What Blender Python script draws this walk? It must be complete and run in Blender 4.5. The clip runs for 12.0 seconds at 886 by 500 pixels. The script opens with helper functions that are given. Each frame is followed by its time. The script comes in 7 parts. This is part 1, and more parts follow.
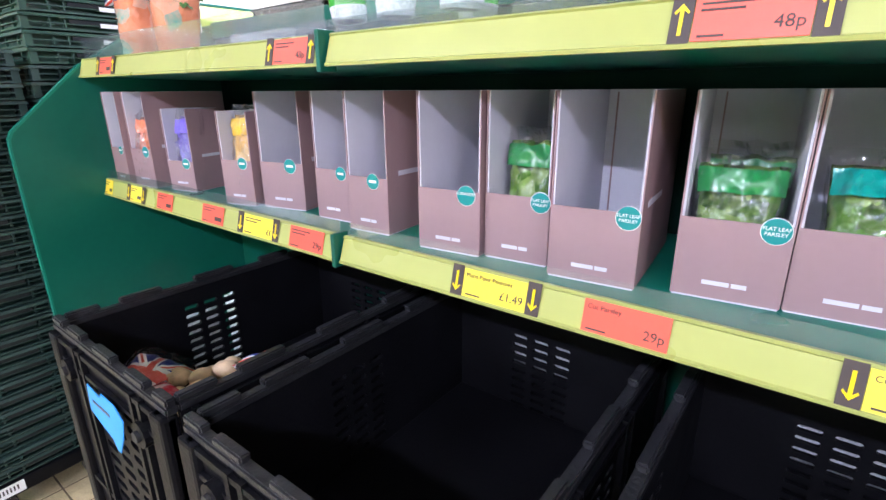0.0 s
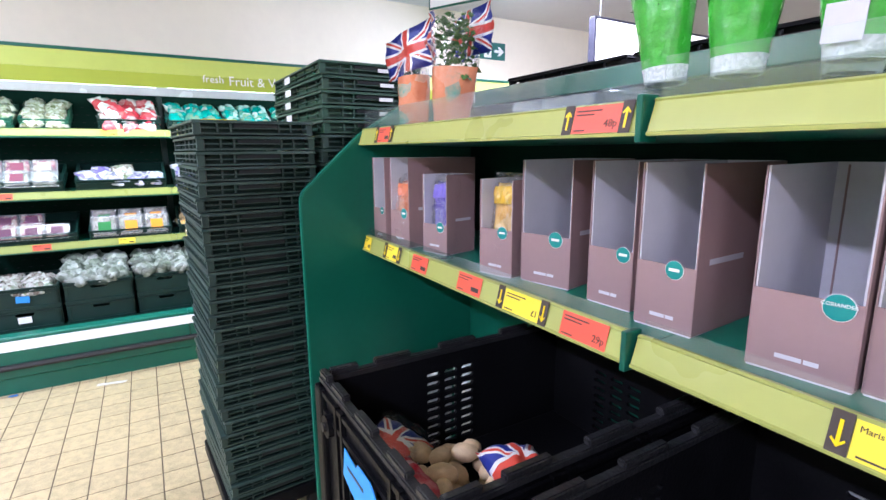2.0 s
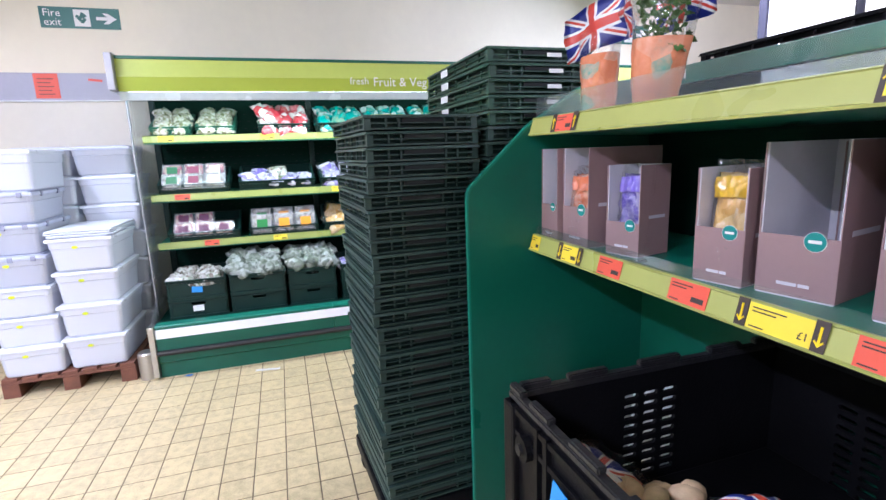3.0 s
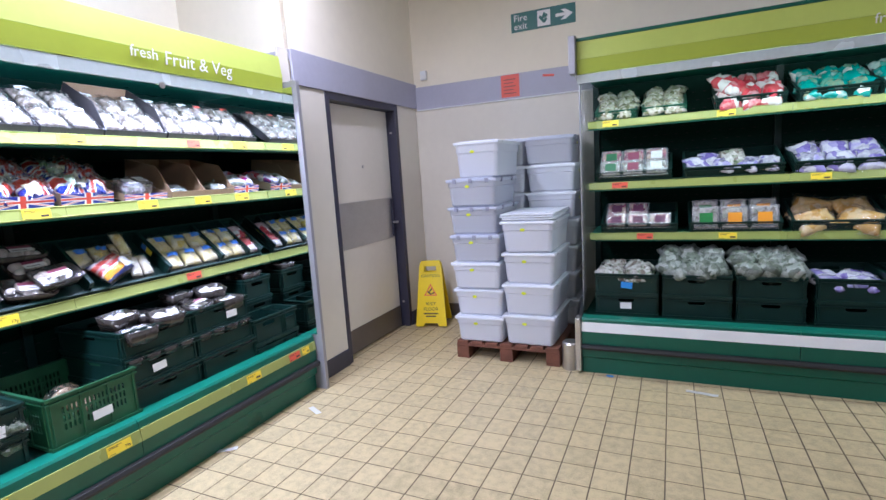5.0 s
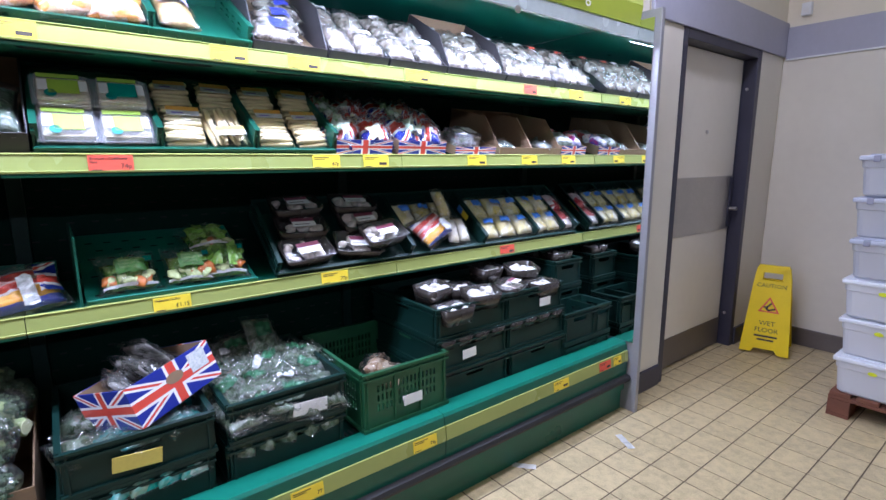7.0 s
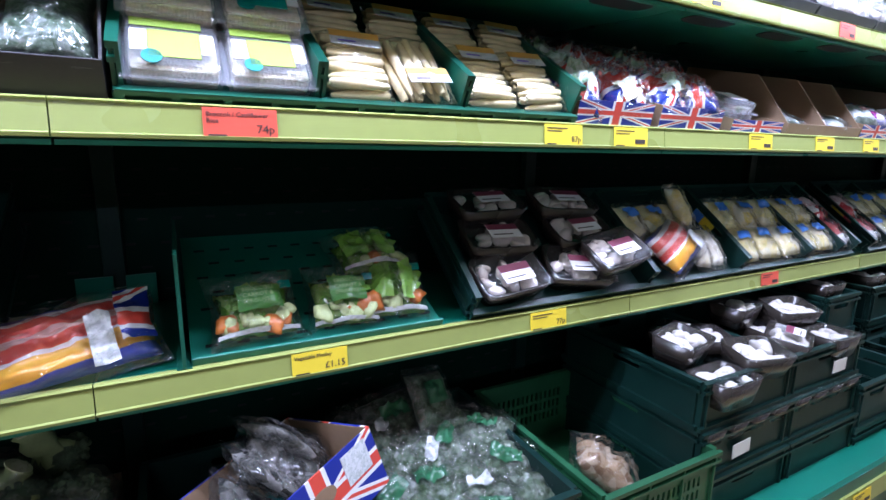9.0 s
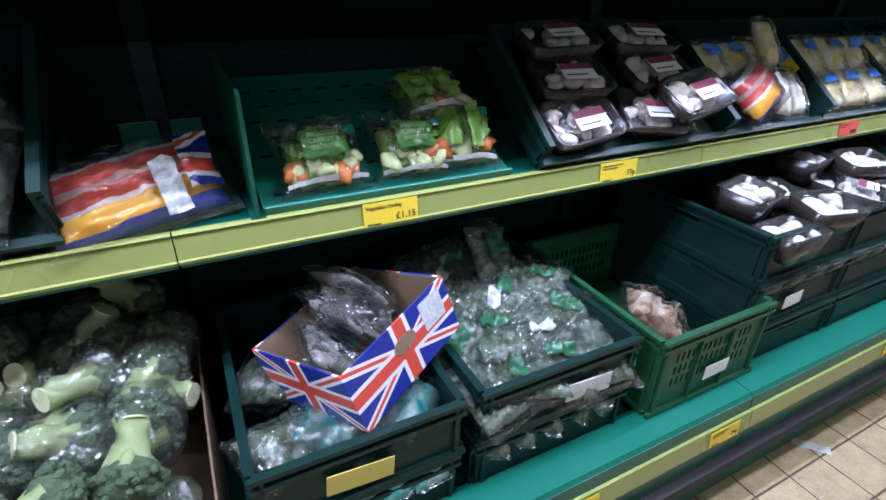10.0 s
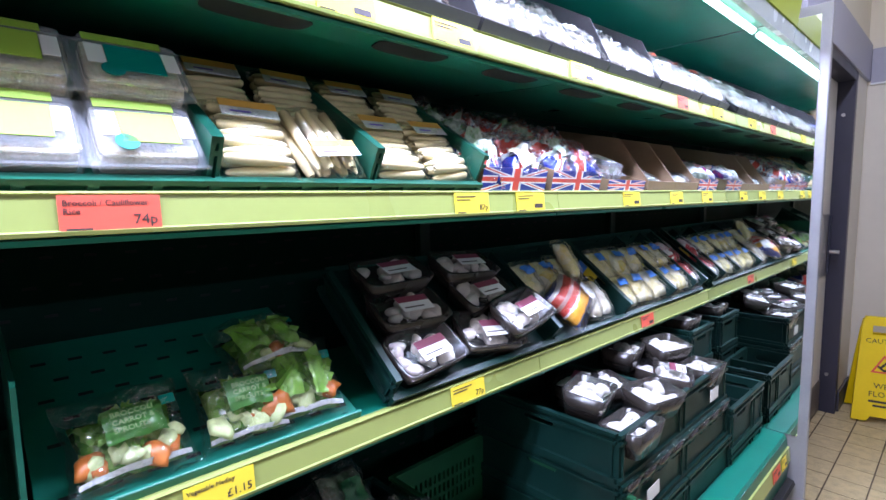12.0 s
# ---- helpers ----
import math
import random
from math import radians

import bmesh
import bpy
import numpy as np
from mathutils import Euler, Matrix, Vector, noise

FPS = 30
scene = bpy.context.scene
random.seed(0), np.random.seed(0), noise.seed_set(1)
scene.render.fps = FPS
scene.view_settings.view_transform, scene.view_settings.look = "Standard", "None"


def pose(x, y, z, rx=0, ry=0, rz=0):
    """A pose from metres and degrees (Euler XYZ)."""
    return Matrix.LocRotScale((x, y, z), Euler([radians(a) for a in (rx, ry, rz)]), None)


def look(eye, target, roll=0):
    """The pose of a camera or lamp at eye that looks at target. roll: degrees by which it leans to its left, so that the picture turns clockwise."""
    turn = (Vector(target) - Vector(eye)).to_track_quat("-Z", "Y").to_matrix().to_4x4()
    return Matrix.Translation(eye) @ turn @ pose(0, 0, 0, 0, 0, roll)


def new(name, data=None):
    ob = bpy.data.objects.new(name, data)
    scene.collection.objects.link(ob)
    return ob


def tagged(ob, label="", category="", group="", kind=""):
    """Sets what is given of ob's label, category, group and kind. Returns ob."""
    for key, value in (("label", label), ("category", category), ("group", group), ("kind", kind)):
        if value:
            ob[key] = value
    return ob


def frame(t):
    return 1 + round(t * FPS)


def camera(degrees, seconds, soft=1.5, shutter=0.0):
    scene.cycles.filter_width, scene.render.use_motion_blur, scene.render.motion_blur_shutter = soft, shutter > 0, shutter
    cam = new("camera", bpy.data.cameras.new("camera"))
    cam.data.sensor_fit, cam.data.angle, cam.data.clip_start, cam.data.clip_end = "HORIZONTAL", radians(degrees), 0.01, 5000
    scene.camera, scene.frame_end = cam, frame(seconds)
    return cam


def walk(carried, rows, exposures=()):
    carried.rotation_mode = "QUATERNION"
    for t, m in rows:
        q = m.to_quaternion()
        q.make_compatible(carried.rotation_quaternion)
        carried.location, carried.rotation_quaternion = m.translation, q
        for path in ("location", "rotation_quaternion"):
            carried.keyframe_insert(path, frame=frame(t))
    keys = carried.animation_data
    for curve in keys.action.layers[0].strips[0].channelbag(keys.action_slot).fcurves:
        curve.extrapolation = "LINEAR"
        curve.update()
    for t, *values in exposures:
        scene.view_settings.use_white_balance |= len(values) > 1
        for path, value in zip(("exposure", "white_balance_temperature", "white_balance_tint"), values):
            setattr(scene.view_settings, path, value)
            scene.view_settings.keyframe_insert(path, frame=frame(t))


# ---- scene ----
cam = camera(83.2, 12.0)
PATH = [
    (0, (0.4, 0.174, 1.562), (-0.758, 1.684, 0.945), -0.4),
    (0.5, (0.397, 0.196, 1.582), (-0.827, 1.711, 1.127), -0.6),
    (1, (0.367, 0.216, 1.575), (-1.004, 1.616, 1.177), 0.6),
    (1.5, (0.278, 0.199, 1.58), (-1.286, 1.375, 1.168), 0.6),
    (2, (0.147, 0.142, 1.583), (-1.541, 1.14, 1.191), -0.4),
    (2.5, (0.029, 0.067, 1.587), (-1.758, 0.88, 1.203), -1.8),
    (3, (-0.069, 0.018, 1.564), (-1.939, 0.61, 1.175), -2.1),
    (3.5, (-0.221, 0.017, 1.548), (-2.168, 0.275, 1.173), -1.0),
    (3.7, (-0.297, -0.023, 1.566), (-2.256, 0.106, 1.186), -0.7),
    (5.3, (-0.563, -0.469, 1.423), (-2.289, -1.437, 1.133), -3.2),
    (5.5, (-0.586, -0.533, 1.447), (-2.273, -1.565, 1.147), -2.4),
    (6, (-0.687, -0.76, 1.419), (-2.214, -2.013, 1.102), -0.5),
    (6.5, (-0.763, -1.006, 1.422), (-2.108, -2.453, 1.104), -0.1),
    (6.7, (-0.771, -1.088, 1.401), (-2.041, -2.596, 1.062), 0.4),
    (8.3, (-0.918, -1.844, 1.367), (-2.042, -3.457, 1.003), -1.1),
    (8.5, (-0.892, -1.925, 1.345), (-1.982, -3.572, 1.026), -0.1),
    (9, (-0.837, -2.059, 1.349), (-1.766, -3.783, 0.944), 1.1),
    (9.5, (-0.771, -2.135, 1.306), (-1.522, -3.807, 0.504), 1.0),
    (10, (-0.756, -2.163, 1.318), (-1.563, -3.727, 0.368), 1.1),
    (10.5, (-0.764, -2.179, 1.317), (-1.771, -3.767, 0.636), 1.7),
    (11, (-0.788, -2.18, 1.364), (-1.902, -3.764, 0.867), 1.6),
    (11.5, (-0.79, -2.185, 1.37), (-2.039, -3.716, 1.06), 0.4),
    (12, (-0.808, -2.178, 1.39), (-2.172, -3.625, 1.185), -0.9),
]
EXPOSURE = [(0.0, 0.8), (0.7, 0.6), (1.5, 0.5), (2.5, 0.35), (3.7, -0.03), (5.3, -0.78), (6.7, -1.06), (8.3, -1.2), (10.0, -1.2), (11.0, -1.05), (12.0, -0.8)]
walk(cam, [(t, look(eye, target, roll)) for t, eye, target, roll in PATH], EXPOSURE)

# ---- world and light ----
world = bpy.data.worlds.new("world")
world.use_nodes = True
scene.world = world
world.node_tree.nodes["Background"].inputs[0].default_value = (0.9, 0.95, 1.0, 1)
world.node_tree.nodes["Background"].inputs[1].default_value = 0.0

CEIL = 3.16


def area_lamp(name, x, y, z, sx, sy, watts, colour=(0.92, 0.965, 1.38), m=None):
    d = bpy.data.lights.new(name, "AREA")
    d.shape, d.size, d.size_y, d.energy, d.color = "RECTANGLE", sx, sy, watts, colour
    o = new(name, d)
    o.matrix_world = m if m else pose(x, y, z)
    return o


# rows of ceiling strip lights, running along the aisles
LAMPS = [(-2.35, -2.15), (0.65, -2.15), (3.65, -2.15), (-3.2, 3.3), (0.6, 3.3), (3.6, 3.3)]
for lx, ly in LAMPS:
    for roll in (-34, 34):
        area_lamp("ceiling_lamp", lx, ly, CEIL, 1.9, 0.08, 52, m=pose(lx, ly + roll * 0.0013, CEIL - 0.085, roll, 0, 0))
# tubes under the canopies of the chilled cabinets
area_lamp("cabinet_lamp", -1.1, -2.74, 2.0, 4.2, 0.05, 104, (0.86, 0.97, 1.5), pose(-1.1, -2.74, 1.968, -20, 0, 0))
area_lamp("cabinet_lamp", -4.06, 1.0, 2.0, 3.8, 0.05, 28, (0.85, 0.98, 1.15), pose(-4.06, 1.0, 1.968, -25, 0, -90))


# ---- materials ----
def links(m):
    m.use_nodes = True
    nt = m.node_tree
    return nt, nt.nodes["Principled BSDF"]


def mat(name, col, rough=0.5, metal=0.0, var=0.12, scale=8.0, bump=0.0, bscale=60.0, coat=0.0, rand=0.0, trans=0.0, alpha=1.0, spec=0.5, fine=0.5):
    """A painted, moulded or woven surface: base colour varied at two scales, fine relief."""
    m = bpy.data.materials.new(name)
    nt, p = links(m)
    N, L = nt.nodes.new, nt.links.new
    p.inputs["Roughness"].default_value, p.inputs["Metallic"].default_value = rough, metal
    p.inputs["Coat Weight"].default_value, p.inputs["Coat Roughness"].default_value = coat, 0.12
    p.inputs["Transmission Weight"].default_value, p.inputs["Alpha"].default_value = trans, alpha
    p.inputs["Specular IOR Level"].default_value = spec
    tc = N("ShaderNodeTexCoord")
    n1, n2 = N("ShaderNodeTexNoise"), N("ShaderNodeTexNoise")
    n1.inputs["Scale"].default_value, n2.inputs["Scale"].default_value = scale, scale * 11
    n1.inputs["Detail"].default_value, n2.inputs["Detail"].default_value = 3, 2
    here = tc.outputs["Object"]
    if rand:
        oi = N("ShaderNodeObjectInfo")
        off, sh = N("ShaderNodeVectorMath"), N("ShaderNodeVectorMath")
        sh.operation = "SCALE"
        sh.inputs[0].default_value = (37.0, 53.0, 11.0)
        L(oi.outputs["Random"], sh.inputs["Scale"])
        L(here, off.inputs[0]); L(sh.outputs[0], off.inputs[1])
        here = off.outputs[0]
    L(here, n1.inputs["Vector"])
    L(here, n2.inputs["Vector"])
    add = N("ShaderNodeMath"); add.operation = "MULTIPLY_ADD"
    L(n2.outputs["Fac"], add.inputs[0]); add.inputs[1].default_value = fine
    L(n1.outputs["Fac"], add.inputs[2])
    src = add.outputs[0]
    if rand:
        a2 = N("ShaderNodeMath"); a2.operation = "MULTIPLY_ADD"
        L(oi.outputs["Random"], a2.inputs[0]); a2.inputs[1].default_value = rand; L(src, a2.inputs[2])
        src = a2.outputs[0]
    mr = N("ShaderNodeMapRange")
    mr.inputs["From Min"].default_value, mr.inputs["From Max"].default_value = 0.35, 1.1 + rand
    mr.inputs["To Min"].default_value, mr.inputs["To Max"].default_value = 1 - var, 1 + var
    L(src, mr.inputs["Value"])
    mx = N("ShaderNodeVectorMath"); mx.operation = "SCALE"
    mx.inputs[0].default_value = col
    L(mr.outputs[0], mx.inputs["Scale"])
    L(mx.outputs[0], p.inputs["Base Color"])
    rr = N("ShaderNodeMapRange")
    rr.inputs["To Min"].default_value, rr.inputs["To Max"].default_value = max(0.02, rough - 0.08), min(1, rough + 0.1)
    L(n1.outputs["Fac"], rr.inputs["Value"]); L(rr.outputs[0], p.inputs["Roughness"])
    if bump:
        nb, b = N("ShaderNodeTexNoise"), N("ShaderNodeBump")
        nb.inputs["Scale"].default_value, nb.inputs["Detail"].default_value = bscale, 4
        L(tc.outputs["Object"], nb.inputs["Vector"])
        b.inputs["Strength"].default_value, b.inputs["Distance"].default_value = bump, 0.004
        L(nb.outputs["Fac"], b.inputs["Height"]); L(b.outputs[0], p.inputs["Normal"])
    return m


def blotch(name, cols, scale=30.0, rough=0.2, coat=0.6, bump=0.5, bscale=90.0):
    """Produce seen through a wrapper: patches of several colours under a glossy skin."""
    m = bpy.data.materials.new(name)
    nt, p = links(m)
    N, L = nt.nodes.new, nt.links.new
    tc, v, n, r = N("ShaderNodeTexCoord"), N("ShaderNodeTexVoronoi"), N("ShaderNodeTexNoise"), N("ShaderNodeValToRGB")
    v.inputs["Scale"].default_value, n.inputs["Scale"].default_value = scale, scale * 2.5
    oi, ad = N("ShaderNodeObjectInfo"), N("ShaderNodeVectorMath")
    L(tc.outputs["Object"], ad.inputs[0]); L(oi.outputs["Random"], ad.inputs[1])
    L(ad.outputs[0], v.inputs["Vector"]); L(ad.outputs[0], n.inputs["Vector"])
    mixm = N("ShaderNodeMath"); mixm.operation = "MULTIPLY_ADD"
    sep = N("ShaderNodeSeparateColor"); L(v.outputs["Color"], sep.inputs[0])
    L(n.outputs["Fac"], mixm.inputs[0]); mixm.inputs[1].default_value = 0.35
    sm = N("ShaderNodeMath"); sm.operation = "MULTIPLY_ADD"
    L(sep.outputs[0], sm.inputs[0]); sm.inputs[1].default_value = 0.9; sm.inputs[2].default_value = -0.12
    L(sm.outputs[0], mixm.inputs[2])
    L(mixm.outputs[0], r.inputs[0])
    el = r.color_ramp.elements
    while len(el) < len(cols):
        el.new(0.5)
    for i, c in enumerate(cols):
        el[i].position, el[i].color = i / max(1, len(cols) - 1), (*c, 1)
    L(r.outputs[0], p.inputs["Base Color"])
    p.inputs["Roughness"].default_value, p.inputs["Coat Weight"].default_value, p.inputs["Coat Roughness"].default_value = rough, coat, 0.08
    b, nb = N("ShaderNodeBump"), N("ShaderNodeTexNoise")
    nb.inputs["Scale"].default_value, nb.inputs["Detail"].default_value = bscale, 2
    L(ad.outputs[0], nb.inputs["Vector"])
    b.inputs["Strength"].default_value, b.inputs["Distance"].default_value = bump, 0.006
    L(nb.outputs["Fac"], b.inputs["Height"]); L(b.outputs[0], p.inputs["Normal"])
    return m


def film(name, tint=(1, 1, 1), gloss=0.1, milk=0.05, rough=0.12, bump=0.6, bscale=55.0, through_=0.0):
    """Clear wrapping or moulded clear plastic: mostly see-through, with crinkled gloss and a little milkiness."""
    m = bpy.data.materials.new(name)
    m.use_nodes = True
    nt = m.node_tree
    nt.nodes.clear()
    N, L = nt.nodes.new, nt.links.new
    out, tr, gl, df = N("ShaderNodeOutputMaterial"), N("ShaderNodeBsdfTransparent"), N("ShaderNodeBsdfGlossy"), N("ShaderNodeBsdfDiffuse")
    tr.inputs[0].default_value = (*tint, 1)
    df.inputs[0].default_value = (0.86, 0.88, 0.95, 1)
    gl.inputs["Roughness"].default_value = rough
    m1, m2, lw = N("ShaderNodeMixShader"), N("ShaderNodeMixShader"), N("ShaderNodeLayerWeight")
    m1.inputs[0].default_value = milk
    body = df.outputs[0]
    if through_:
        tl, mt = N("ShaderNodeBsdfTranslucent"), N("ShaderNodeMixShader")
        tl.inputs[0].default_value = (0.86, 0.9, 0.98, 1)
        mt.inputs[0].default_value = through_
        L(df.outputs[0], mt.inputs[1]); L(tl.outputs[0], mt.inputs[2])
        body = mt.outputs[0]
    L(tr.outputs[0], m1.inputs[1]); L(body, m1.inputs[2])
    lw.inputs[0].default_value = 0.25
    ma = N("ShaderNodeMath"); ma.operation = "MULTIPLY_ADD"; ma.use_clamp = True
    L(lw.outputs["Fresnel"], ma.inputs[0]); ma.inputs[1].default_value = 0.4; ma.inputs[2].default_value = gloss
    L(ma.outputs[0], m2.inputs[0]); L(m1.outputs[0], m2.inputs[1]); L(gl.outputs[0], m2.inputs[2])
    tc, nb, b = N("ShaderNodeTexCoord"), N("ShaderNodeTexNoise"), N("ShaderNodeBump")
    nb.inputs["Scale"].default_value, nb.inputs["Detail"].default_value = bscale, 2
    L(tc.outputs["Object"], nb.inputs["Vector"])
    b.inputs["Strength"].default_value, b.inputs["Distance"].default_value = bump, 0.01
    L(nb.outputs["Fac"], b.inputs["Height"]); L(b.outputs[0], gl.inputs["Normal"])
    L(m2.outputs[0], out.inputs[0])
    return m


def union_flag(name, rough=0.35, coat=0.3, times=1.0):
    """The red, white and blue crossed flag, drawn by arithmetic on the surface's own u and v."""
    m = bpy.data.materials.new(name)
    nt, p = links(m)
    N, L = nt.nodes.new, nt.links.new
    p.inputs["Roughness"].default_value, p.inputs["Coat Weight"].default_value = rough, coat

    def op(kind, a, b=0.0, c=None):
        n = N("ShaderNodeMath"); n.operation = kind
        for i, s in enumerate((a, b, c)):
            if s is None:
                continue
            if isinstance(s, (int, float)):
                n.inputs[i].default_value = s
            else:
                L(s, n.inputs[i])
        return n.outputs[0]
    tc, sp = N("ShaderNodeTexCoord"), N("ShaderNodeSeparateXYZ")
    L(tc.outputs["UV"], sp.inputs[0])
    u = op("FRACT", op("MULTIPLY", sp.outputs[0], times))
    v = op("FRACT", op("MULTIPLY", sp.outputs[1], times))
    X = op("ABSOLUTE", op("MULTIPLY_ADD", u, 2.0, -1.0))
    Y = op("ABSOLUTE", op("ADD", v, -0.5))
    cross = op("MINIMUM", X, Y)
    diag = op("ABSOLUTE", op("SUBTRACT", Y, op("MULTIPLY", X, 0.5)))
    cur = None
    blue, white, red = (0.015, 0.03, 0.26, 1), (0.8, 0.8, 0.8, 1), (0.68, 0.075, 0.05, 1)
    for src, lim, c in ((diag, 0.085, white), (diag, 0.03, red), (cross, 0.16, white), (cross, 0.095, red)):
        mx = N("ShaderNodeMix"); mx.data_type = "RGBA"
        L(op("LESS_THAN", src, lim), mx.inputs[0])
        if cur is None:
            mx.inputs[6].default_value = blue
        else:
            L(cur, mx.inputs[6])
        mx.inputs[7].default_value = c
        cur = mx.outputs[2]
    L(cur, p.inputs["Base Color"])
    return m


def glow(name, col, strength):
    m = bpy.data.materials.new(name)
    nt, p = links(m)
    p.inputs["Base Color"].default_value = (*col, 1)
    p.inputs["Emission Color"].default_value, p.inputs["Emission Strength"].default_value = (*col, 1), strength
    return m


M_TILE = mat("floor tile", (0.40, 0.32, 0.18), 0.36, var=0.5, scale=24, bump=0.35, bscale=120, rand=0.18, fine=1.0)
M_GROUT = mat("tile joint", (0.12, 0.088, 0.055), 0.9, var=0.25, scale=9)
M_CREAM = mat("cream paint", (0.81, 0.745, 0.595), 0.7, var=0.05, scale=1.2, bump=0.08, bscale=150)
M_CLAD = mat("pale wall cladding", (0.67, 0.625, 0.53), 0.4, var=0.05, scale=1.5)
M_BAND = mat("grey lilac band", (0.38, 0.38, 0.45), 0.45, var=0.07, scale=3)
M_CEIL = mat("white ceiling", (0.82, 0.81, 0.82), 0.8, var=0.04, scale=2, bump=0.1, bscale=90)
M_DOOR = mat("white door laminate", (0.70, 0.65, 0.56), 0.35, var=0.05, scale=2)
M_FRAME = mat("dark blue grey frame paint", (0.035, 0.035, 0.055), 0.4, var=0.15)
M_STEEL = mat("brushed steel", (0.52, 0.50, 0.48), 0.32, 0.9, var=0.1, scale=5, bump=0.1, bscale=200)
M_PLATE = mat("brown grey kick plate", (0.16, 0.14, 0.13), 0.4, 0.5, var=0.12, scale=5)
M_ALU = mat("grey end trim", (0.33, 0.33, 0.35), 0.4, 0.4, var=0.1)
M_GREEN = mat("dark green enamel", (0.004, 0.098, 0.062), 0.3, var=0.12, scale=4, spec=0.4)
M_TEAL = mat("teal green ledge", (0.005, 0.165, 0.108), 0.3, var=0.12, scale=5)
M_DECK = mat("green display deck enamel", (0.005, 0.15, 0.10), 0.4, var=0.15, scale=6)
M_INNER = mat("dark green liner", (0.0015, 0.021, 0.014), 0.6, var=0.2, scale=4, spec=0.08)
M_SLOT = mat("black slot", (0.006, 0.008, 0.008), 0.8, var=0.1)
M_LIME = mat("lime price rail", (0.37, 0.395, 0.115), 0.28, var=0.07, scale=3)
M_LIMEC = mat("green lime cabinet rail", (0.30, 0.345, 0.10), 0.28, var=0.07, scale=3)
M_LIMED = mat("deep lime canopy", (0.37, 0.45, 0.05), 0.4, var=0.06, scale=3)
M_LIMEL = mat("pale lime canopy", (0.44, 0.52, 0.11), 0.4, var=0.06, scale=3)
M_WHITEP = mat("white rail", (0.8, 0.82, 0.82), 0.3, var=0.05)
M_VALANCE = mat("pearl valance", (0.55, 0.63, 0.63), 0.25, 0.2, var=0.15, scale=3)
M_CRATE = mat("dark green crate plastic", (0.004, 0.025, 0.020), 0.42, var=0.25, scale=14, bump=0.1, bscale=150, spec=0.3)
M_CRATEG = mat("mid green crate plastic", (0.012, 0.085, 0.035), 0.42, var=0.25, scale=14)
M_TRAYG = mat("bright green tray plastic", (0.005, 0.09, 0.054), 0.4, var=0.2, scale=10)
M_BLACK = mat("black bin plastic", (0.0045, 0.0045, 0.0055), 0.45, var=0.35, scale=9, bump=0.2, bscale=120, spec=0.12)
# bin rim: M_BLACK raised in tone to paint the highlight on its edges
M_BLACKR = mat("black rim plastic, lightened for highlights", (0.016, 0.016, 0.018), 0.34, var=0.6, scale=30, bump=0.4, bscale=90)
M_BOXOUT = mat("mauve printed card", (0.30, 0.19, 0.195), 0.6, var=0.06, scale=6)
M_BOXIN = mat("grey lilac card lining", (0.58, 0.56, 0.62), 0.65, var=0.05, scale=6)
M_BADGE = mat("teal badge", (0.0, 0.23, 0.21), 0.5, var=0.05)
M_WHITE = mat("white paper", (0.8, 0.8, 0.78), 0.6, var=0.05)
M_YELLOW = mat("yellow ticket", (0.86, 0.66, 0.05), 0.5, var=0.05)
M_RED = mat("red orange ticket", (0.75, 0.10, 0.06), 0.45, var=0.06)
M_INK = mat("dark print", (0.05, 0.035, 0.03), 0.6, var=0.1)
M_BLUET = mat("blue label", (0.02, 0.28, 0.75), 0.5, var=0.08)
M_CARD = mat("brown carton", (0.24, 0.155, 0.09), 0.75, var=0.12, scale=9)
M_CARDK = mat("dark printed carton", (0.035, 0.032, 0.035), 0.55, var=0.2)
M_WOOD = mat("red brown pallet wood", (0.16, 0.06, 0.035), 0.8, var=0.35, scale=12, bump=0.4, bscale=60)
M_SIGNY = mat("yellow plastic sign", (0.85, 0.62, 0.0), 0.4, var=0.07)
M_SIGNG = mat("fire sign green", (0.03, 0.15, 0.13), 0.45, var=0.05)
M_RUBBER = mat("black rubber", (0.012, 0.012, 0.012), 0.6, var=0.2)
M_FLAG = union_flag("flag print")
M_FLAGX = union_flag("flag print on bag film", 0.2, 0.7, 0.8)
M_FILMB = film("hazy shrink wrap", gloss=0.07, milk=0.015, rough=0.09, bump=1.0, bscale=30.0)
M_FILM = film("clear wrap", gloss=0.065, milk=0.006, rough=0.07, bump=1.0, bscale=38.0)
M_CLEAR = film("clear moulded plastic", gloss=0.06, milk=0.14, bump=0.2)
M_ACRYL = film("clear acrylic strip", (0.96, 0.99, 0.98), gloss=0.02, milk=0.02, bump=0.1, bscale=10)
M_FROST = film("frosted box plastic", (0.9, 0.93, 1.0), gloss=0.07, milk=0.9, rough=0.22, bump=0.15, bscale=12, through_=0.3)
M_FROSTB = film("clearer box plastic", (0.9, 0.93, 1.0), gloss=0.07, milk=0.60, rough=0.2, bump=0.15, bscale=12, through_=0.3)
M_LIDC = mat("pale translucent lid", (0.70, 0.73, 0.78), 0.3, var=0.06)
M_LIDG = mat("grey lid", (0.46, 0.49, 0.58), 0.35, var=0.08)
M_PUNNET = mat("dark punnet plastic", (0.03, 0.024, 0.02), 0.25, var=0.2, coat=0.4)
M_CORN = mat("pale corn", (0.86, 0.72, 0.40), 0.45, var=0.2, scale=25)
M_GRAIN = blotch("grated vegetable", [(0.62, 0.50, 0.34), (0.76, 0.70, 0.56), (0.52, 0.50, 0.34)], 160, 0.6, 0, 0.6, 200)
M_GREENP = mat("green printed sleeve", (0.014, 0.20, 0.05), 0.3, var=0.12, scale=12, coat=0.5)
M_LEAF = mat("parsley leaf", (0.045, 0.12, 0.02), 0.5, var=0.5, scale=40)
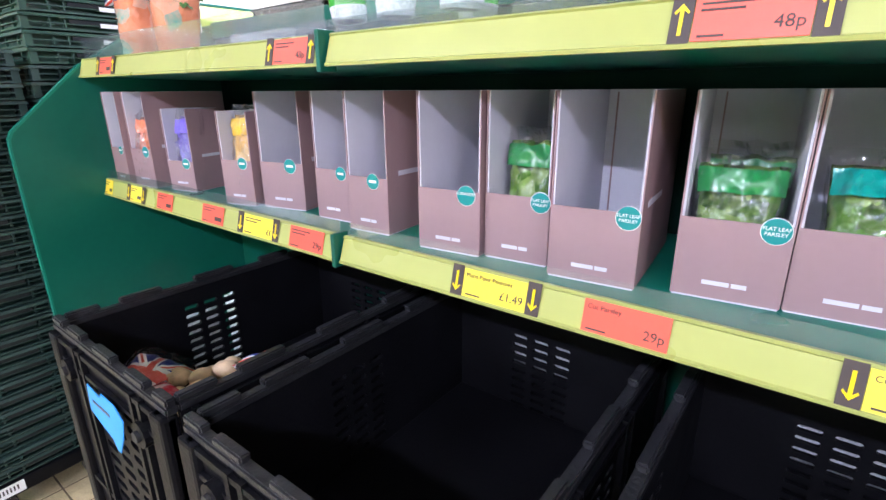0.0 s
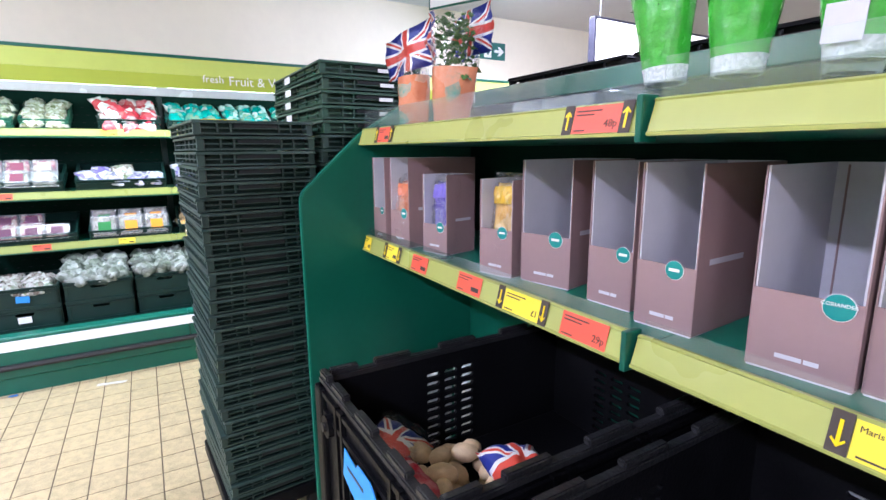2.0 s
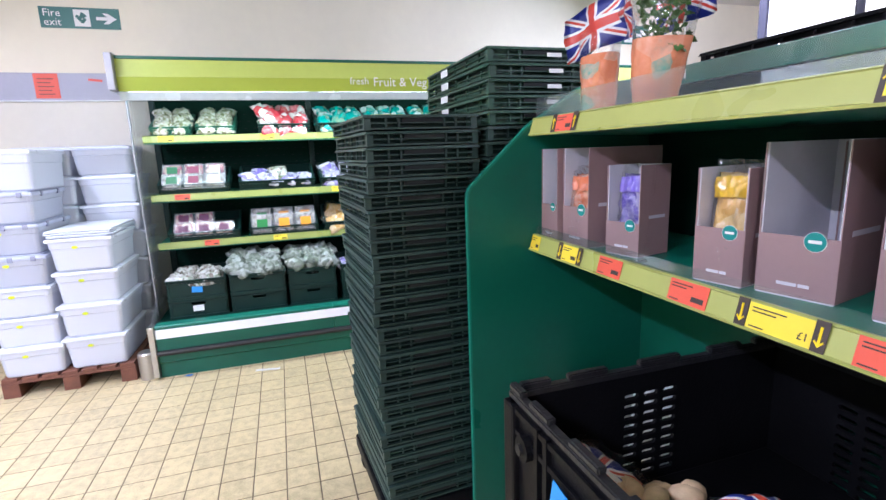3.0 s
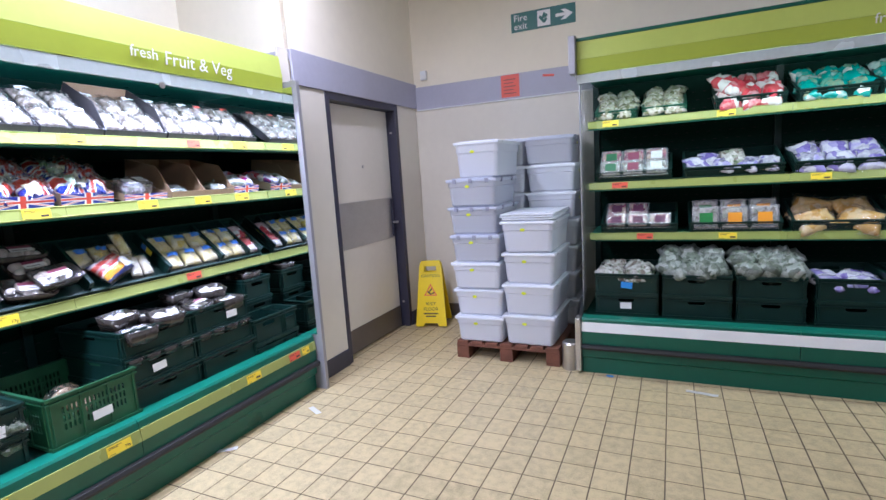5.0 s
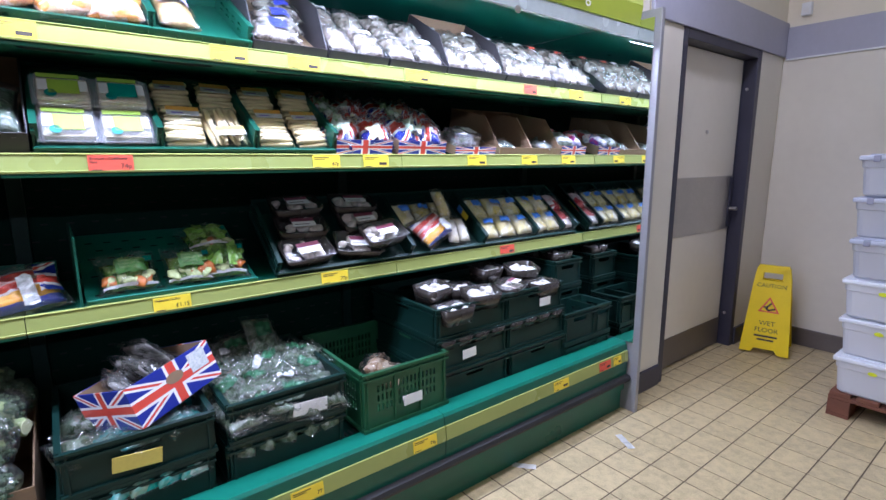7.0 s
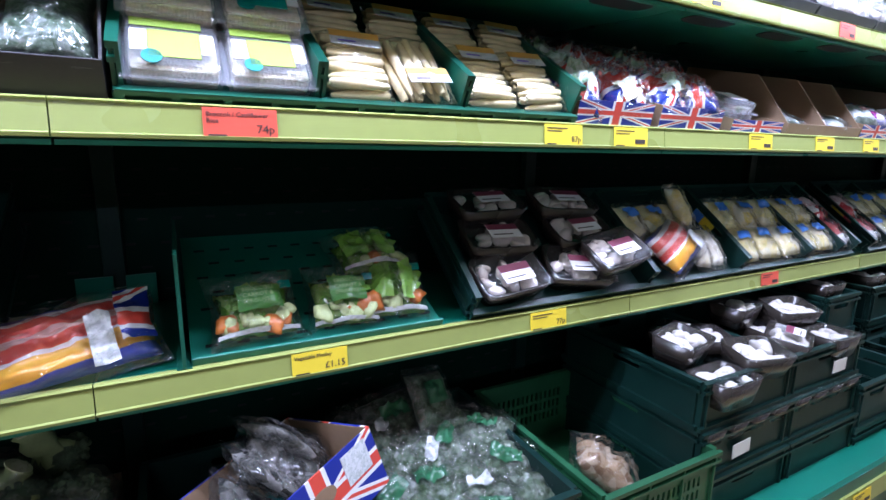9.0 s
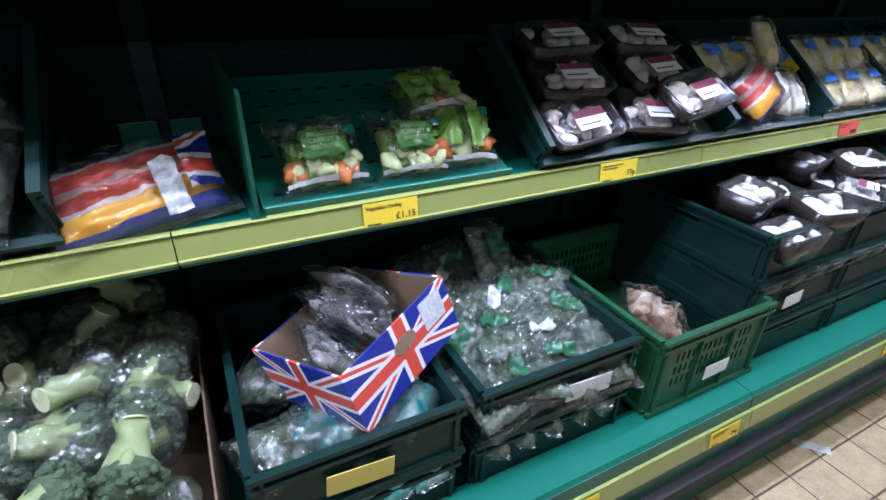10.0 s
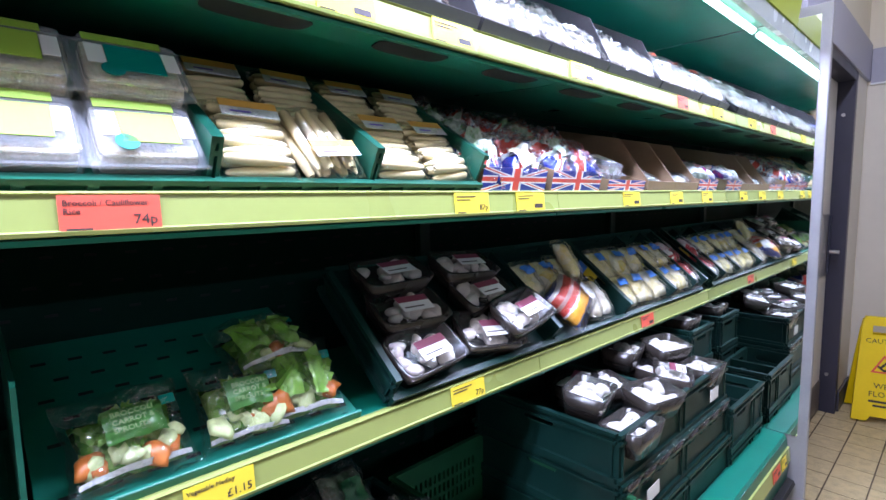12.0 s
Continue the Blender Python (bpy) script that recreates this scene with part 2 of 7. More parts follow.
M_BROC = mat("broccoli crown", (0.07, 0.11, 0.055), 0.85, var=0.6, scale=60, bump=1.0, bscale=260)
M_STALK = mat("broccoli stalk", (0.25, 0.31, 0.13), 0.5, var=0.2, scale=14)
M_STALKE = mat("cut stalk end", (0.50, 0.52, 0.30), 0.6, var=0.1)
M_TERRA = mat("orange print wrap", (0.62, 0.17, 0.08), 0.3, var=0.15, coat=0.5)
M_PURPLE = mat("violet print wrap", (0.16, 0.11, 0.5), 0.3, var=0.2, coat=0.6)
M_MUSTARD = mat("mustard print wrap", (0.62, 0.38, 0.03), 0.3, var=0.2, coat=0.5)
M_TEALW = mat("teal print wrap", (0.0, 0.27, 0.22), 0.28, var=0.15, coat=0.6)
M_LABELG = mat("green product label", (0.36, 0.55, 0.07), 0.5, var=0.05)
B_SALAD = blotch("salad", [(0.12, 0.13, 0.05), (0.42, 0.42, 0.3), (0.6, 0.58, 0.52), (0.25, 0.2, 0.12)], 45)
B_REDW = blotch("red and white wraps", [(0.75, 0.72, 0.7), (0.75, 0.7, 0.7), (0.6, 0.03, 0.06), (0.55, 0.12, 0.12)], 14)
B_TEALW = blotch("teal and white wraps", [(0.75, 0.75, 0.72), (0.0, 0.3, 0.27), (0.0, 0.34, 0.3), (0.4, 0.35, 0.2)], 16)
B_TEALD = blotch("teal and dark green wraps", [(0.05, 0.09, 0.06), (0.0, 0.26, 0.25), (0.10, 0.14, 0.10), (0.0, 0.20, 0.19), (0.30, 0.34, 0.32)], 18)
B_PURP = blotch("purple and white wraps", [(0.14, 0.10, 0.35), (0.3, 0.26, 0.55), (0.6, 0.6, 0.65), (0.06, 0.05, 0.15)], 18)
B_ORANGE = blotch("carrots in wrap", [(0.75, 0.25, 0.04), (0.8, 0.35, 0.1), (0.85, 0.6, 0.45), (0.6, 0.16, 0.02)], 26)
B_SILVER = blotch("crumpled silver bag", [(0.03, 0.045, 0.03), (0.15, 0.18, 0.14), (0.36, 0.39, 0.36), (0.06, 0.08, 0.06)], 32, 0.3, 0.25, 1.0, 60)
B_GREENB = blotch("beans in wrap", [(0.05, 0.08, 0.04), (0.14, 0.19, 0.13), (0.03, 0.06, 0.02), (0.25, 0.28, 0.24)], 60, 0.3, 0.25, 1.0, 60)
B_UJ = blotch("flag pattern wrap", [(0.7, 0.68, 0.68), (0.02, 0.03, 0.2), (0.75, 0.72, 0.7), (0.5, 0.03, 0.05), (0.03, 0.05, 0.3)], 24, 0.15, 0.9, 0.8, 50)
B_YEL = blotch("yellow and blue wraps", [(0.8, 0.62, 0.12), (0.82, 0.8, 0.66), (0.82, 0.72, 0.3), (0.82, 0.78, 0.6)], 22)
B_BERRY = blotch("dark fruit punnet", [(0.12, 0.01, 0.03), (0.35, 0.04, 0.1), (0.55, 0.4, 0.3), (0.08, 0.01, 0.03)], 40)
B_MIX = blotch("white label packs", [(0.65, 0.65, 0.62), (0.14, 0.10, 0.08), (0.5, 0.5, 0.46), (0.08, 0.12, 0.05)], 36)
B_MIXP = blotch("pale vegetables in wrap", [(0.75, 0.70, 0.55), (0.8, 0.78, 0.7), (0.7, 0.62, 0.35), (0.78, 0.76, 0.7)], 30)
B_VEGW = blotch("greens behind clear film", [(0.30, 0.42, 0.22), (0.62, 0.66, 0.58), (0.18, 0.34, 0.14), (0.7, 0.7, 0.66)], 40)
B_MUSH = blotch("sliced mushrooms", [(0.44, 0.38, 0.31), (0.12, 0.09, 0.07), (0.55, 0.50, 0.43), (0.05, 0.035, 0.03)], 48)
B_GRN = blotch("green leaves in wrap", [(0.03, 0.10, 0.015), (0.10, 0.24, 0.03), (0.2, 0.32, 0.08), (0.02, 0.06, 0.01)], 40)
B_POT = blotch("potatoes", [(0.4, 0.22, 0.08), (0.55, 0.36, 0.16), (0.6, 0.45, 0.26)], 24, 0.5, 0.2)
B_GOLD = blotch("bread rolls", [(0.6, 0.3, 0.06), (0.75, 0.5, 0.2), (0.7, 0.55, 0.35)], 20)
B_CHEST = blotch("chestnut mushrooms", [(0.2, 0.11, 0.06), (0.45, 0.32, 0.2), (0.6, 0.5, 0.38)], 50)
M_LAMP = glow("lamp diffuser", (1.0, 0.97, 0.93), 6.0)
M_TUBE = glow("cabinet tube", (0.72, 1.0, 0.97), 7.0)
M_POSTER = glow("backlit picture", (0.95, 0.96, 1.0), 1.1)
M_MAROON = mat("maroon label print", (0.20, 0.035, 0.07), 0.5, var=0.1)
M_MUSHC = mat("pale mushroom cap", (0.68, 0.61, 0.54), 0.6, var=0.4, scale=45)
M_MUSHW = mat("white mushroom cap", (0.66, 0.62, 0.57), 0.6, var=0.2, scale=45)
M_BEANL = mat("deep green bag label", (0.025, 0.14, 0.06), 0.35, var=0.15, coat=0.4)
M_BLUEP = mat("bright blue print", (0.06, 0.24, 0.72), 0.35, var=0.12, coat=0.4)
M_LILAC = mat("lilac label", (0.42, 0.36, 0.62), 0.5, var=0.05)
M_BLUED = mat("dark blue label", (0.03, 0.04, 0.28), 0.5, var=0.05)
M_SIGNP = mat("faded yellow label", (0.62, 0.52, 0.12), 0.6, var=0.12)
M_AMBER = mat("amber print", (0.85, 0.33, 0.03), 0.35, var=0.12, coat=0.5)
M_CARROT = mat("carrot", (0.50, 0.15, 0.03), 0.4, var=0.2, coat=0.3)
M_LEAFP = mat("leaf green print", (0.06, 0.22, 0.04), 0.35, var=0.15, coat=0.4)
M_FLAGW = union_flag("flag print on wrapper", 0.25, 0.7, 1.0)
M_BERRYL = mat("dark berry label", (0.10, 0.02, 0.06), 0.5, var=0.06)
M_MIRROR = bpy.data.materials.new("mirror glass")
_nt, _p = links(M_MIRROR)
_p.inputs["Base Color"].default_value, _p.inputs["Metallic"].default_value, _p.inputs["Roughness"].default_value = (0.80, 0.84, 0.83, 1), 1.0, 0.02
M_LEAFB = mat("bright leaf", (0.13, 0.30, 0.04), 0.4, var=0.5, scale=30, coat=0.3)
B_ORW = blotch("orange print wrap with clear patches", [(0.66, 0.2, 0.1), (0.75, 0.5, 0.4), (0.6, 0.16, 0.07), (0.5, 0.42, 0.36)], 26, 0.2, 0.5, 1.0, 40)
B_ORS = blotch("orange sleeve film with teal print", [(0.60, 0.18, 0.09), (0.66, 0.24, 0.13), (0.62, 0.19, 0.09), (0.66, 0.30, 0.2), (0.10, 0.32, 0.26)], 20, 0.25, 0.5, 1.0, 30)
M_SLEEVE = mat("bright green printed sleeve film", (0.04, 0.36, 0.035), 0.25, var=0.3, scale=18, bump=0.8, bscale=30, coat=0.5)
B_VIO = blotch("violet print wrap", [(0.16, 0.11, 0.5), (0.32, 0.27, 0.62), (0.1, 0.07, 0.36), (0.4, 0.38, 0.6)], 30, 0.2, 0.5, 1.0, 50)


# ---- building helpers ----
def thing(name, m, label, category, group="", kind=""):
    ob = new(name)
    ob.empty_display_size = 0.05
    ob.matrix_world = m
    return tagged(ob, label, category, group, kind)


def finish(bm, name, smooth=False):
    me = bpy.data.meshes.new(name)
    bm.normal_update()
    bm.to_mesh(me)
    bm.free()
    if smooth:
        for poly in me.polygons:
            poly.use_smooth = True
    return me


def part(name, bm, material, parent, label="", m=None, smooth=False):
    me = bm if isinstance(bm, bpy.types.Mesh) else finish(bm, name, smooth)
    if not me.materials:
        me.materials.append(material)
    ob = new(name, me)
    ob.parent = parent
    if m:
        ob.matrix_basis = m
    return tagged(ob, label)


def structure(name, bm, material, label, category):
    me = finish(bm, name)
    me.materials.append(material)
    return tagged(new(name, me), label, category, kind="structure")


def box(bm, x0, x1, y0, y1, z0, z1, m=None):
    vs = [bm.verts.new((x, y, z)) for z in (z0, z1) for x, y in ((x0, y0), (x1, y0), (x1, y1), (x0, y1))]
    for f in ((3, 2, 1, 0), (4, 5, 6, 7), (0, 1, 5, 4), (1, 2, 6, 5), (2, 3, 7, 6), (3, 0, 4, 7)):
        bm.faces.new([vs[i] for i in f])
    if m:
        bmesh.ops.transform(bm, matrix=m, verts=vs)
    return vs


def bbox(*a, bevel=0.004, m=None, seg=2):
    """A box with rounded edges, as a bmesh of its own."""
    bm = bmesh.new()
    box(bm, *a)
    if bevel:
        bmesh.ops.bevel(bm, geom=bm.edges[:], offset=bevel, segments=seg, affect="EDGES", profile=0.6)
    if m:
        bmesh.ops.transform(bm, matrix=m, verts=bm.verts[:])
    return bm


def prism(pts, depth, axis="x", at=0.0):
    """A closed outline drawn in the plane across an axis, given thickness along it."""
    bm = bmesh.new()

    def put(a, b, d):
        return {"x": (d, a, b), "y": (a, d, b), "z": (a, b, d)}[axis]
    lo = [bm.verts.new(put(a, b, at)) for a, b in pts]
    hi = [bm.verts.new(put(a, b, at + depth)) for a, b in pts]
    n = len(pts)
    bm.faces.new(lo[::-1]); bm.faces.new(hi)
    for i in range(n):
        bm.faces.new((lo[i], lo[(i + 1) % n], hi[(i + 1) % n], hi[i]))
    bmesh.ops.recalc_face_normals(bm, faces=bm.faces[:])
    return bm


def cyl(r, h, seg=20, r2=None, m=None, bm=None):
    bm = bm or bmesh.new()
    bmesh.ops.create_cone(bm, cap_ends=True, segments=seg, radius1=r, radius2=r if r2 is None else r2, depth=h,
                          matrix=(m or Matrix()) @ Matrix.Translation((0, 0, h / 2)))
    return bm


def slot_wall(bm, m, w, h, t, cols, rows, x0, x1, z0, z1, fill=(0.7, 0.5), skip=()):
    """A wall w by h, t thick, in the plane of m's x and z, with a field of rounded slots between x0..x1 and z0..z1."""
    for a in ((0, x0, 0, h), (x1, w, 0, h), (x0, x1, 0, z0), (x0, x1, z1, h)):
        if a[1] - a[0] > 1e-4 and a[3] - a[2] > 1e-4:
            box(bm, a[0], a[1], 0, t, a[2], a[3], m)
    cw, ch = (x1 - x0) / cols, (z1 - z0) / rows
    for i in range(cols):
        for j in range(rows):
            cx, cz = x0 + (i + 0.5) * cw, z0 + (j + 0.5) * ch
            hw, hh = cw * fill[0] / 2, ch * fill[1] / 2
            out, inn = [], []
            for k in range(12):
                a = 2 * math.pi * (k + 0.5) / 12
                ca, sa = math.cos(a), math.sin(a)
                s = 1 / max(abs(ca), abs(sa))
                out.append((cx + ca * s * cw / 2, cz + sa * s * ch / 2))
                r = min(hw, hh)
                inn.append((cx + max(-hw, min(hw, (hw - r) * (1 if ca > 0 else -1) + r * ca)), cz + max(-hh, min(hh, (hh - r) * (1 if sa > 0 else -1) + r * sa))))
            ring = []
            for y in (0, t):
                ring.append(([bm.verts.new(m @ Vector((a, y, b))) for a, b in out], [bm.verts.new(m @ Vector((a, y, b))) for a, b in inn]))
            for k in range(12):
                n = (k + 1) % 12
                bm.faces.new((ring[0][0][k], ring[0][0][n], ring[0][1][n], ring[0][1][k]))
                bm.faces.new((ring[1][0][n], ring[1][0][k], ring[1][1][k], ring[1][1][n]))
                bm.faces.new((ring[0][1][k], ring[0][1][n], ring[1][1][n], ring[1][1][k]))
    return bm


def bag_shape(w, h, t, seed, u0=0.0, u1=1.0, v0=0.0, v1=1.0, lift=0.0, both=True, nu=14, nv=14, crinkle=0.16, lump=0.3):
    """A filled, crumpled pouch lying on its back: x across, y along, z up; its seams thin, its middle full."""
    bm = bmesh.new()
    uvl = bm.loops.layers.uv.new("UVMap")
    rs = random.Random(seed)
    ox, oy = rs.uniform(0, 50), rs.uniform(0, 50)

    def at(i, j, side):
        u, v = u0 + (u1 - u0) * i / nu, v0 + (v1 - v0) * j / nv
        a, b = 2 * u - 1, 2 * v - 1
        prof = (max(0, 1 - abs(a) ** 2.6) ** 0.6) * (max(0, 1 - abs(b) ** 3.2) ** 0.6)
        n = noise.noise((u * 5 + ox, v * 5 + oy, side)) * lump + noise.noise((u * 15 + ox, v * 15, side + 3)) * crinkle * 0.7 - (abs(noise.noise((u * 4 + oy, v * 7 + ox, side * 2))) - 0.2) * crinkle * 1.6
        z = side * (t / 2 * prof * (1 + n) + 0.0015) + (lift if side > 0 else 0)
        pinch = 1 - 0.10 * (1 - abs(b)) * abs(a) + 0.04 * noise.noise((v * 6 + ox, a * 2, 1))
        return Vector((a * w / 2 * pinch, b * h / 2 * (1 + 0.05 * noise.noise((u * 6 + oy, b, 2))), z)), (u, v)
    faces = []
    for side in ((1, -1) if both else (1,)):
        g = [[(bm.verts.new(at(i, j, side)[0]), at(i, j, side)[1]) for j in range(nv + 1)] for i in range(nu + 1)]
        for i in range(nu):
            for j in range(nv):
                q = [g[i][j], g[i + 1][j], g[i + 1][j + 1], g[i][j + 1]]
                if side < 0:
                    q = q[::-1]
                f = bm.faces.new([c[0] for c in q])
                f.smooth = True
                for lp, c in zip(f.loops, q):
                    lp[uvl].uv = c[1]
    if both:
        bmesh.ops.remove_doubles(bm, verts=[v for v in bm.verts if abs(v.co.z) < 0.0018], dist=0.0035)
    return bm


def text_mesh(body, size, align="LEFT"):
    cu = bpy.data.curves.new("t", "FONT")
    cu.body, cu.size, cu.align_x, cu.extrude, cu.resolution_u = body, size, align, 0.0004, 2
    ob = new("t", cu)
    me = bpy.data.meshes.new_from_object(ob.evaluated_get(bpy.context.evaluated_depsgraph_get()))
    bpy.data.objects.remove(ob)
    bpy.data.curves.remove(cu)
    me.materials.clear()
    return me


TEXTS = {}


def text(body, size, material, parent, m, align="LEFT", name="print"):
    key = (body, round(size, 5), align, material.name)
    if key not in TEXTS:
        TEXTS[key] = text_mesh(body, size, align)
        TEXTS[key].materials.append(material)
    return part(name, TEXTS[key], material, parent, m=m)


# face of a flat card: x to the reader's right, z up, outward is -y
FACE = pose(0, 0, 0, 90, 0, 0)
C_SOUTH = pose(0.034, -2.633, 0, 0, 0, 180)     # case axes: x along the case, y into its depth
C_WEST = pose(-3.955, -0.018, 0, 0, 0, 90)
C_HERB = pose(0, 0.85, 0)

# ---- room ----
X0, X1, Y0, Y1 = -5.11, 6.0, -3.72, 9.0
bm = bmesh.new(); box(bm, X0 - 0.2, X1 + 0.2, Y0 - 0.2, Y1 + 0.2, -0.12, -0.0016)
floor = structure("floor", bm, M_GROUT, "beige square floor tiles with dark joints", "floor")
bm = bmesh.new(); box(bm, X0 - 0.2, X1 + 0.2, Y0 - 0.2, Y1 + 0.2, CEIL, CEIL + 0.15)
structure("ceiling", bm, M_CEIL, "plain off-white flat ceiling", "ceiling")
bm = bmesh.new(); box(bm, X0 - 0.2, X0, Y0 - 0.2, Y1 + 0.2, -0.1, CEIL)
wall_west = structure("wall_west", bm, M_CREAM, "cream painted wall above pale cladding", "wall")
bm = bmesh.new(); box(bm, X0, X1, Y0 - 0.2, Y0, -0.1, CEIL)
structure("wall_south", bm, M_CREAM, "cream painted wall behind the chilled cabinet", "wall")
bm = bmesh.new(); box(bm, X1, X1 + 0.2, Y0 - 0.2, Y1 + 0.2, -0.1, CEIL)
structure("wall_east", bm, M_CREAM, "plain cream wall closing the shop", "wall")
bm = bmesh.new(); box(bm, X0, X1, Y1, Y1 + 0.2, -0.1, CEIL)
structure("wall_north", bm, M_CREAM, "plain cream wall closing the shop", "wall")

# projecting enclosure with the doorway: opening from DX0 to DX1
EX, EY, DX0, DX1, DH = -3.325, -2.705, -4.712, -3.64, 2.10
bm = bmesh.new()
box(bm, DX1, EX + 0.112, EY - 0.02, EY, 0, 2.10)
box(bm, DX1, EX, EY - 0.02, EY, 2.10, CEIL)
box(bm, X0, DX0, EY - 0.14, EY, 0, CEIL)
box(bm, DX0, DX1, EY - 0.14, EY, DH, CEIL)
box(bm, EX - 0.10, EX, Y0, EY - 0.055, 2.27, CEIL)
wall_e = structure("wall_enclosure", bm, M_CREAM, "cream wall of a projecting store room with a doorway", "wall")
# pale cladding below the band, a few millimetres proud
for n, a in (("cladding", (DX1, EX + 0.11, EY, EY + 0.008, 0.13, 2.095)), ("cladding", (X0 + 0.01, DX0, EY, EY + 0.008, 0.13, 2.095))):
    part(n, bbox(*a, bevel=0.002), M_CLAD, wall_e, "pale wall cladding panel")
part("cladding", bbox(X0, X0 + 0.008, EY + 0.01, -0.98, 0.13, 2.075, bevel=0.002), M_CLAD, wall_west, "pale wall cladding panel")
part("trim", bbox(X0, EX + 0.022, EY + 0.002, EY + 0.022, 2.10, 2.33, bevel=0.004), M_BAND, wall_e, "grey lilac band board")
part("trim", bbox(EX + 0.002, EX + 0.022, -3.70, EY, 2.262, 2.33, bevel=0.003), M_BAND, wall_e, "grey lilac band board")
part("trim", bbox(X0 + 0.002, X0 + 0.022, EY + 0.024, -0.99, 2.085, 2.30, bevel=0.004), M_BAND, wall_west, "grey lilac band board")
part("trim", bbox(X0 + 0.002, X0 + 0.026, EY + 0.024, -0.99, 2.075, 2.085, bevel=0.001), M_WHITEP, wall_west, "thin pale bead")
part("return_panel", bbox(EX + 0.0235, EX + 0.13, EY - 0.018, EY - 0.004, 2.102, 2.328, bevel=0.003), M_CLAD, wall_e, "pale return panel above the cabinet end")
part("baseboard", bbox(DX1 + 0.004, EX + 0.108, EY + 0.002, EY + 0.022, 0, 0.129, bevel=0.004), M_FRAME, wall_e, "dark skirting")
part("baseboard", bbox(X0 + 0.004, DX0 - 0.004, EY + 0.002, EY + 0.022, 0, 0.13, bevel=0.004), M_FRAME, wall_e, "dark skirting")
part("baseboard", bbox(X0 + 0.002, X0 + 0.022, EY + 0.024, -0.98, 0, 0.13, bevel=0.004), M_PLATE, wall_west, "dark skirting")

# door: leaf set back in a dark frame
door = thing("door_1", pose(DX0, EY, 0), "white flush door with steel push plate in dark frame", "door", kind="structure")
W = DX1 - DX0
for a in ((0.0, 0.055, -0.12, 0.012, 0, DH), (W - 0.05, W, -0.12, 0.012, 0, DH), (0.055, W - 0.05, -0.12, 0.012, DH - 0.055, DH)):
    part("frame", bbox(*a, bevel=0.004), M_FRAME, door, "dark blue grey door frame")
part("stop", bbox(0.055, 0.075, -0.12, -0.075, 0, DH - 0.055, bevel=0.002), M_FRAME, door, "dark frame stop")
leaf = part("leaf", bbox(0.078, W - 0.054, -0.115, -0.072, 0.012, DH - 0.06, bevel=0.003), M_DOOR, door, "white laminate door leaf")
part("push_plate", bbox(0.08, W - 0.056, -0.071, -0.068, 0.885, 1.262, bevel=0.001), M_STEEL, leaf, "wide brushed steel plate")
part("kick_plate", bbox(0.08, W - 0.056, -0.071, -0.067, 0.015, 0.215, bevel=0.001), M_PLATE, leaf, "brown grey kick plate")
part("lock_plate", bbox(0.085, 0.125, -0.067, -0.058, 0.90, 1.25, bevel=0.002), M_FRAME, leaf, "black lock plate")
part("handle", cyl(0.012, 0.05, 12, m=pose(0.105, -0.06, 1.03, -90, 0, 0)), M_STEEL, leaf, "steel turn knob")
part("spyhole", cyl(0.012, 0.008, 12, m=pose(0.53, -0.072, 1.55, -90, 0, 0)), M_STEEL, leaf, "steel spyhole")
for z in (0.25, 1.03, 1.85):
    part("bolt", cyl(0.01, 0.012, 10, m=pose(0.055, -0.04, z, 0, 90, 0)), M_STEEL, door, "small steel keep")

# small things on the walls
cs = thing("wall_sensor", pose(X0 + 0.002, -2.58, 2.36), "small white alarm sensor box in the corner", "sensor")
part("housing", bbox(0, 0.045, -0.03, 0.03, 0, 0.085, bevel=0.008), M_WHITEP, cs)
part("lens", bbox(0.045, 0.05, -0.018, 0.018, 0.015, 0.045, bevel=0.002), M_WHITE, cs)


def fire_sign(y0, y1, z0, z1, right):
    s = thing("fire_exit_sign", pose(X0, (y0 + y1) / 2, z0, 0, 0, 90), "green fire exit sign with running figure and arrow", "sign", "fire exit signs")
    w, h = y1 - y0, z1 - z0
    part("board", bbox(-w / 2, w / 2, -0.006, 0, 0, h, bevel=0.001), M_SIGNG, s)
    F = FACE
    text("Fire", h * 0.5, M_WHITE, s, pose(-w * 0.46, -0.007, h * 0.55) @ F)
    text("exit", h * 0.5, M_WHITE, s, pose(-w * 0.46, -0.007, h * 0.12) @ F)
    part("panel", bbox(-0.08 * w, 0.12 * w, -0.0075, -0.006, 0.1 * h, 0.9 * h, bevel=0), M_WHITE, s, "white doorway pictogram")
    bm = bmesh.new()
    for x, z, a, ln in ((0.02, 0.62, 20, 0.3), (0.0, 0.4, -40, 0.28), (0.04, 0.38, 35, 0.26), (0.05, 0.6, 60, 0.2), (-0.03, 0.55, -60, 0.18)):
        box(bm, -0.02 * w, 0.02 * w, -0.0085, -0.0076, -ln * h / 2, ln * h / 2, pose(x * w, 0, z * h, 0, a, 0))
    part("figure", bm, M_SIGNG, s, "plain running pictogram")
    ar = [(0.2, 0.42), (0.34, 0.42), (0.28, 0.24), (0.35, 0.24), (0.46, 0.5), (0.35, 0.76), (0.28, 0.76), (0.34, 0.58), (0.2, 0.58)]
    part("arrow", prism([(a * w, b * h) for a, b in ar], 0.0015, "y", -0.0085), M_WHITE, s, "white arrow")


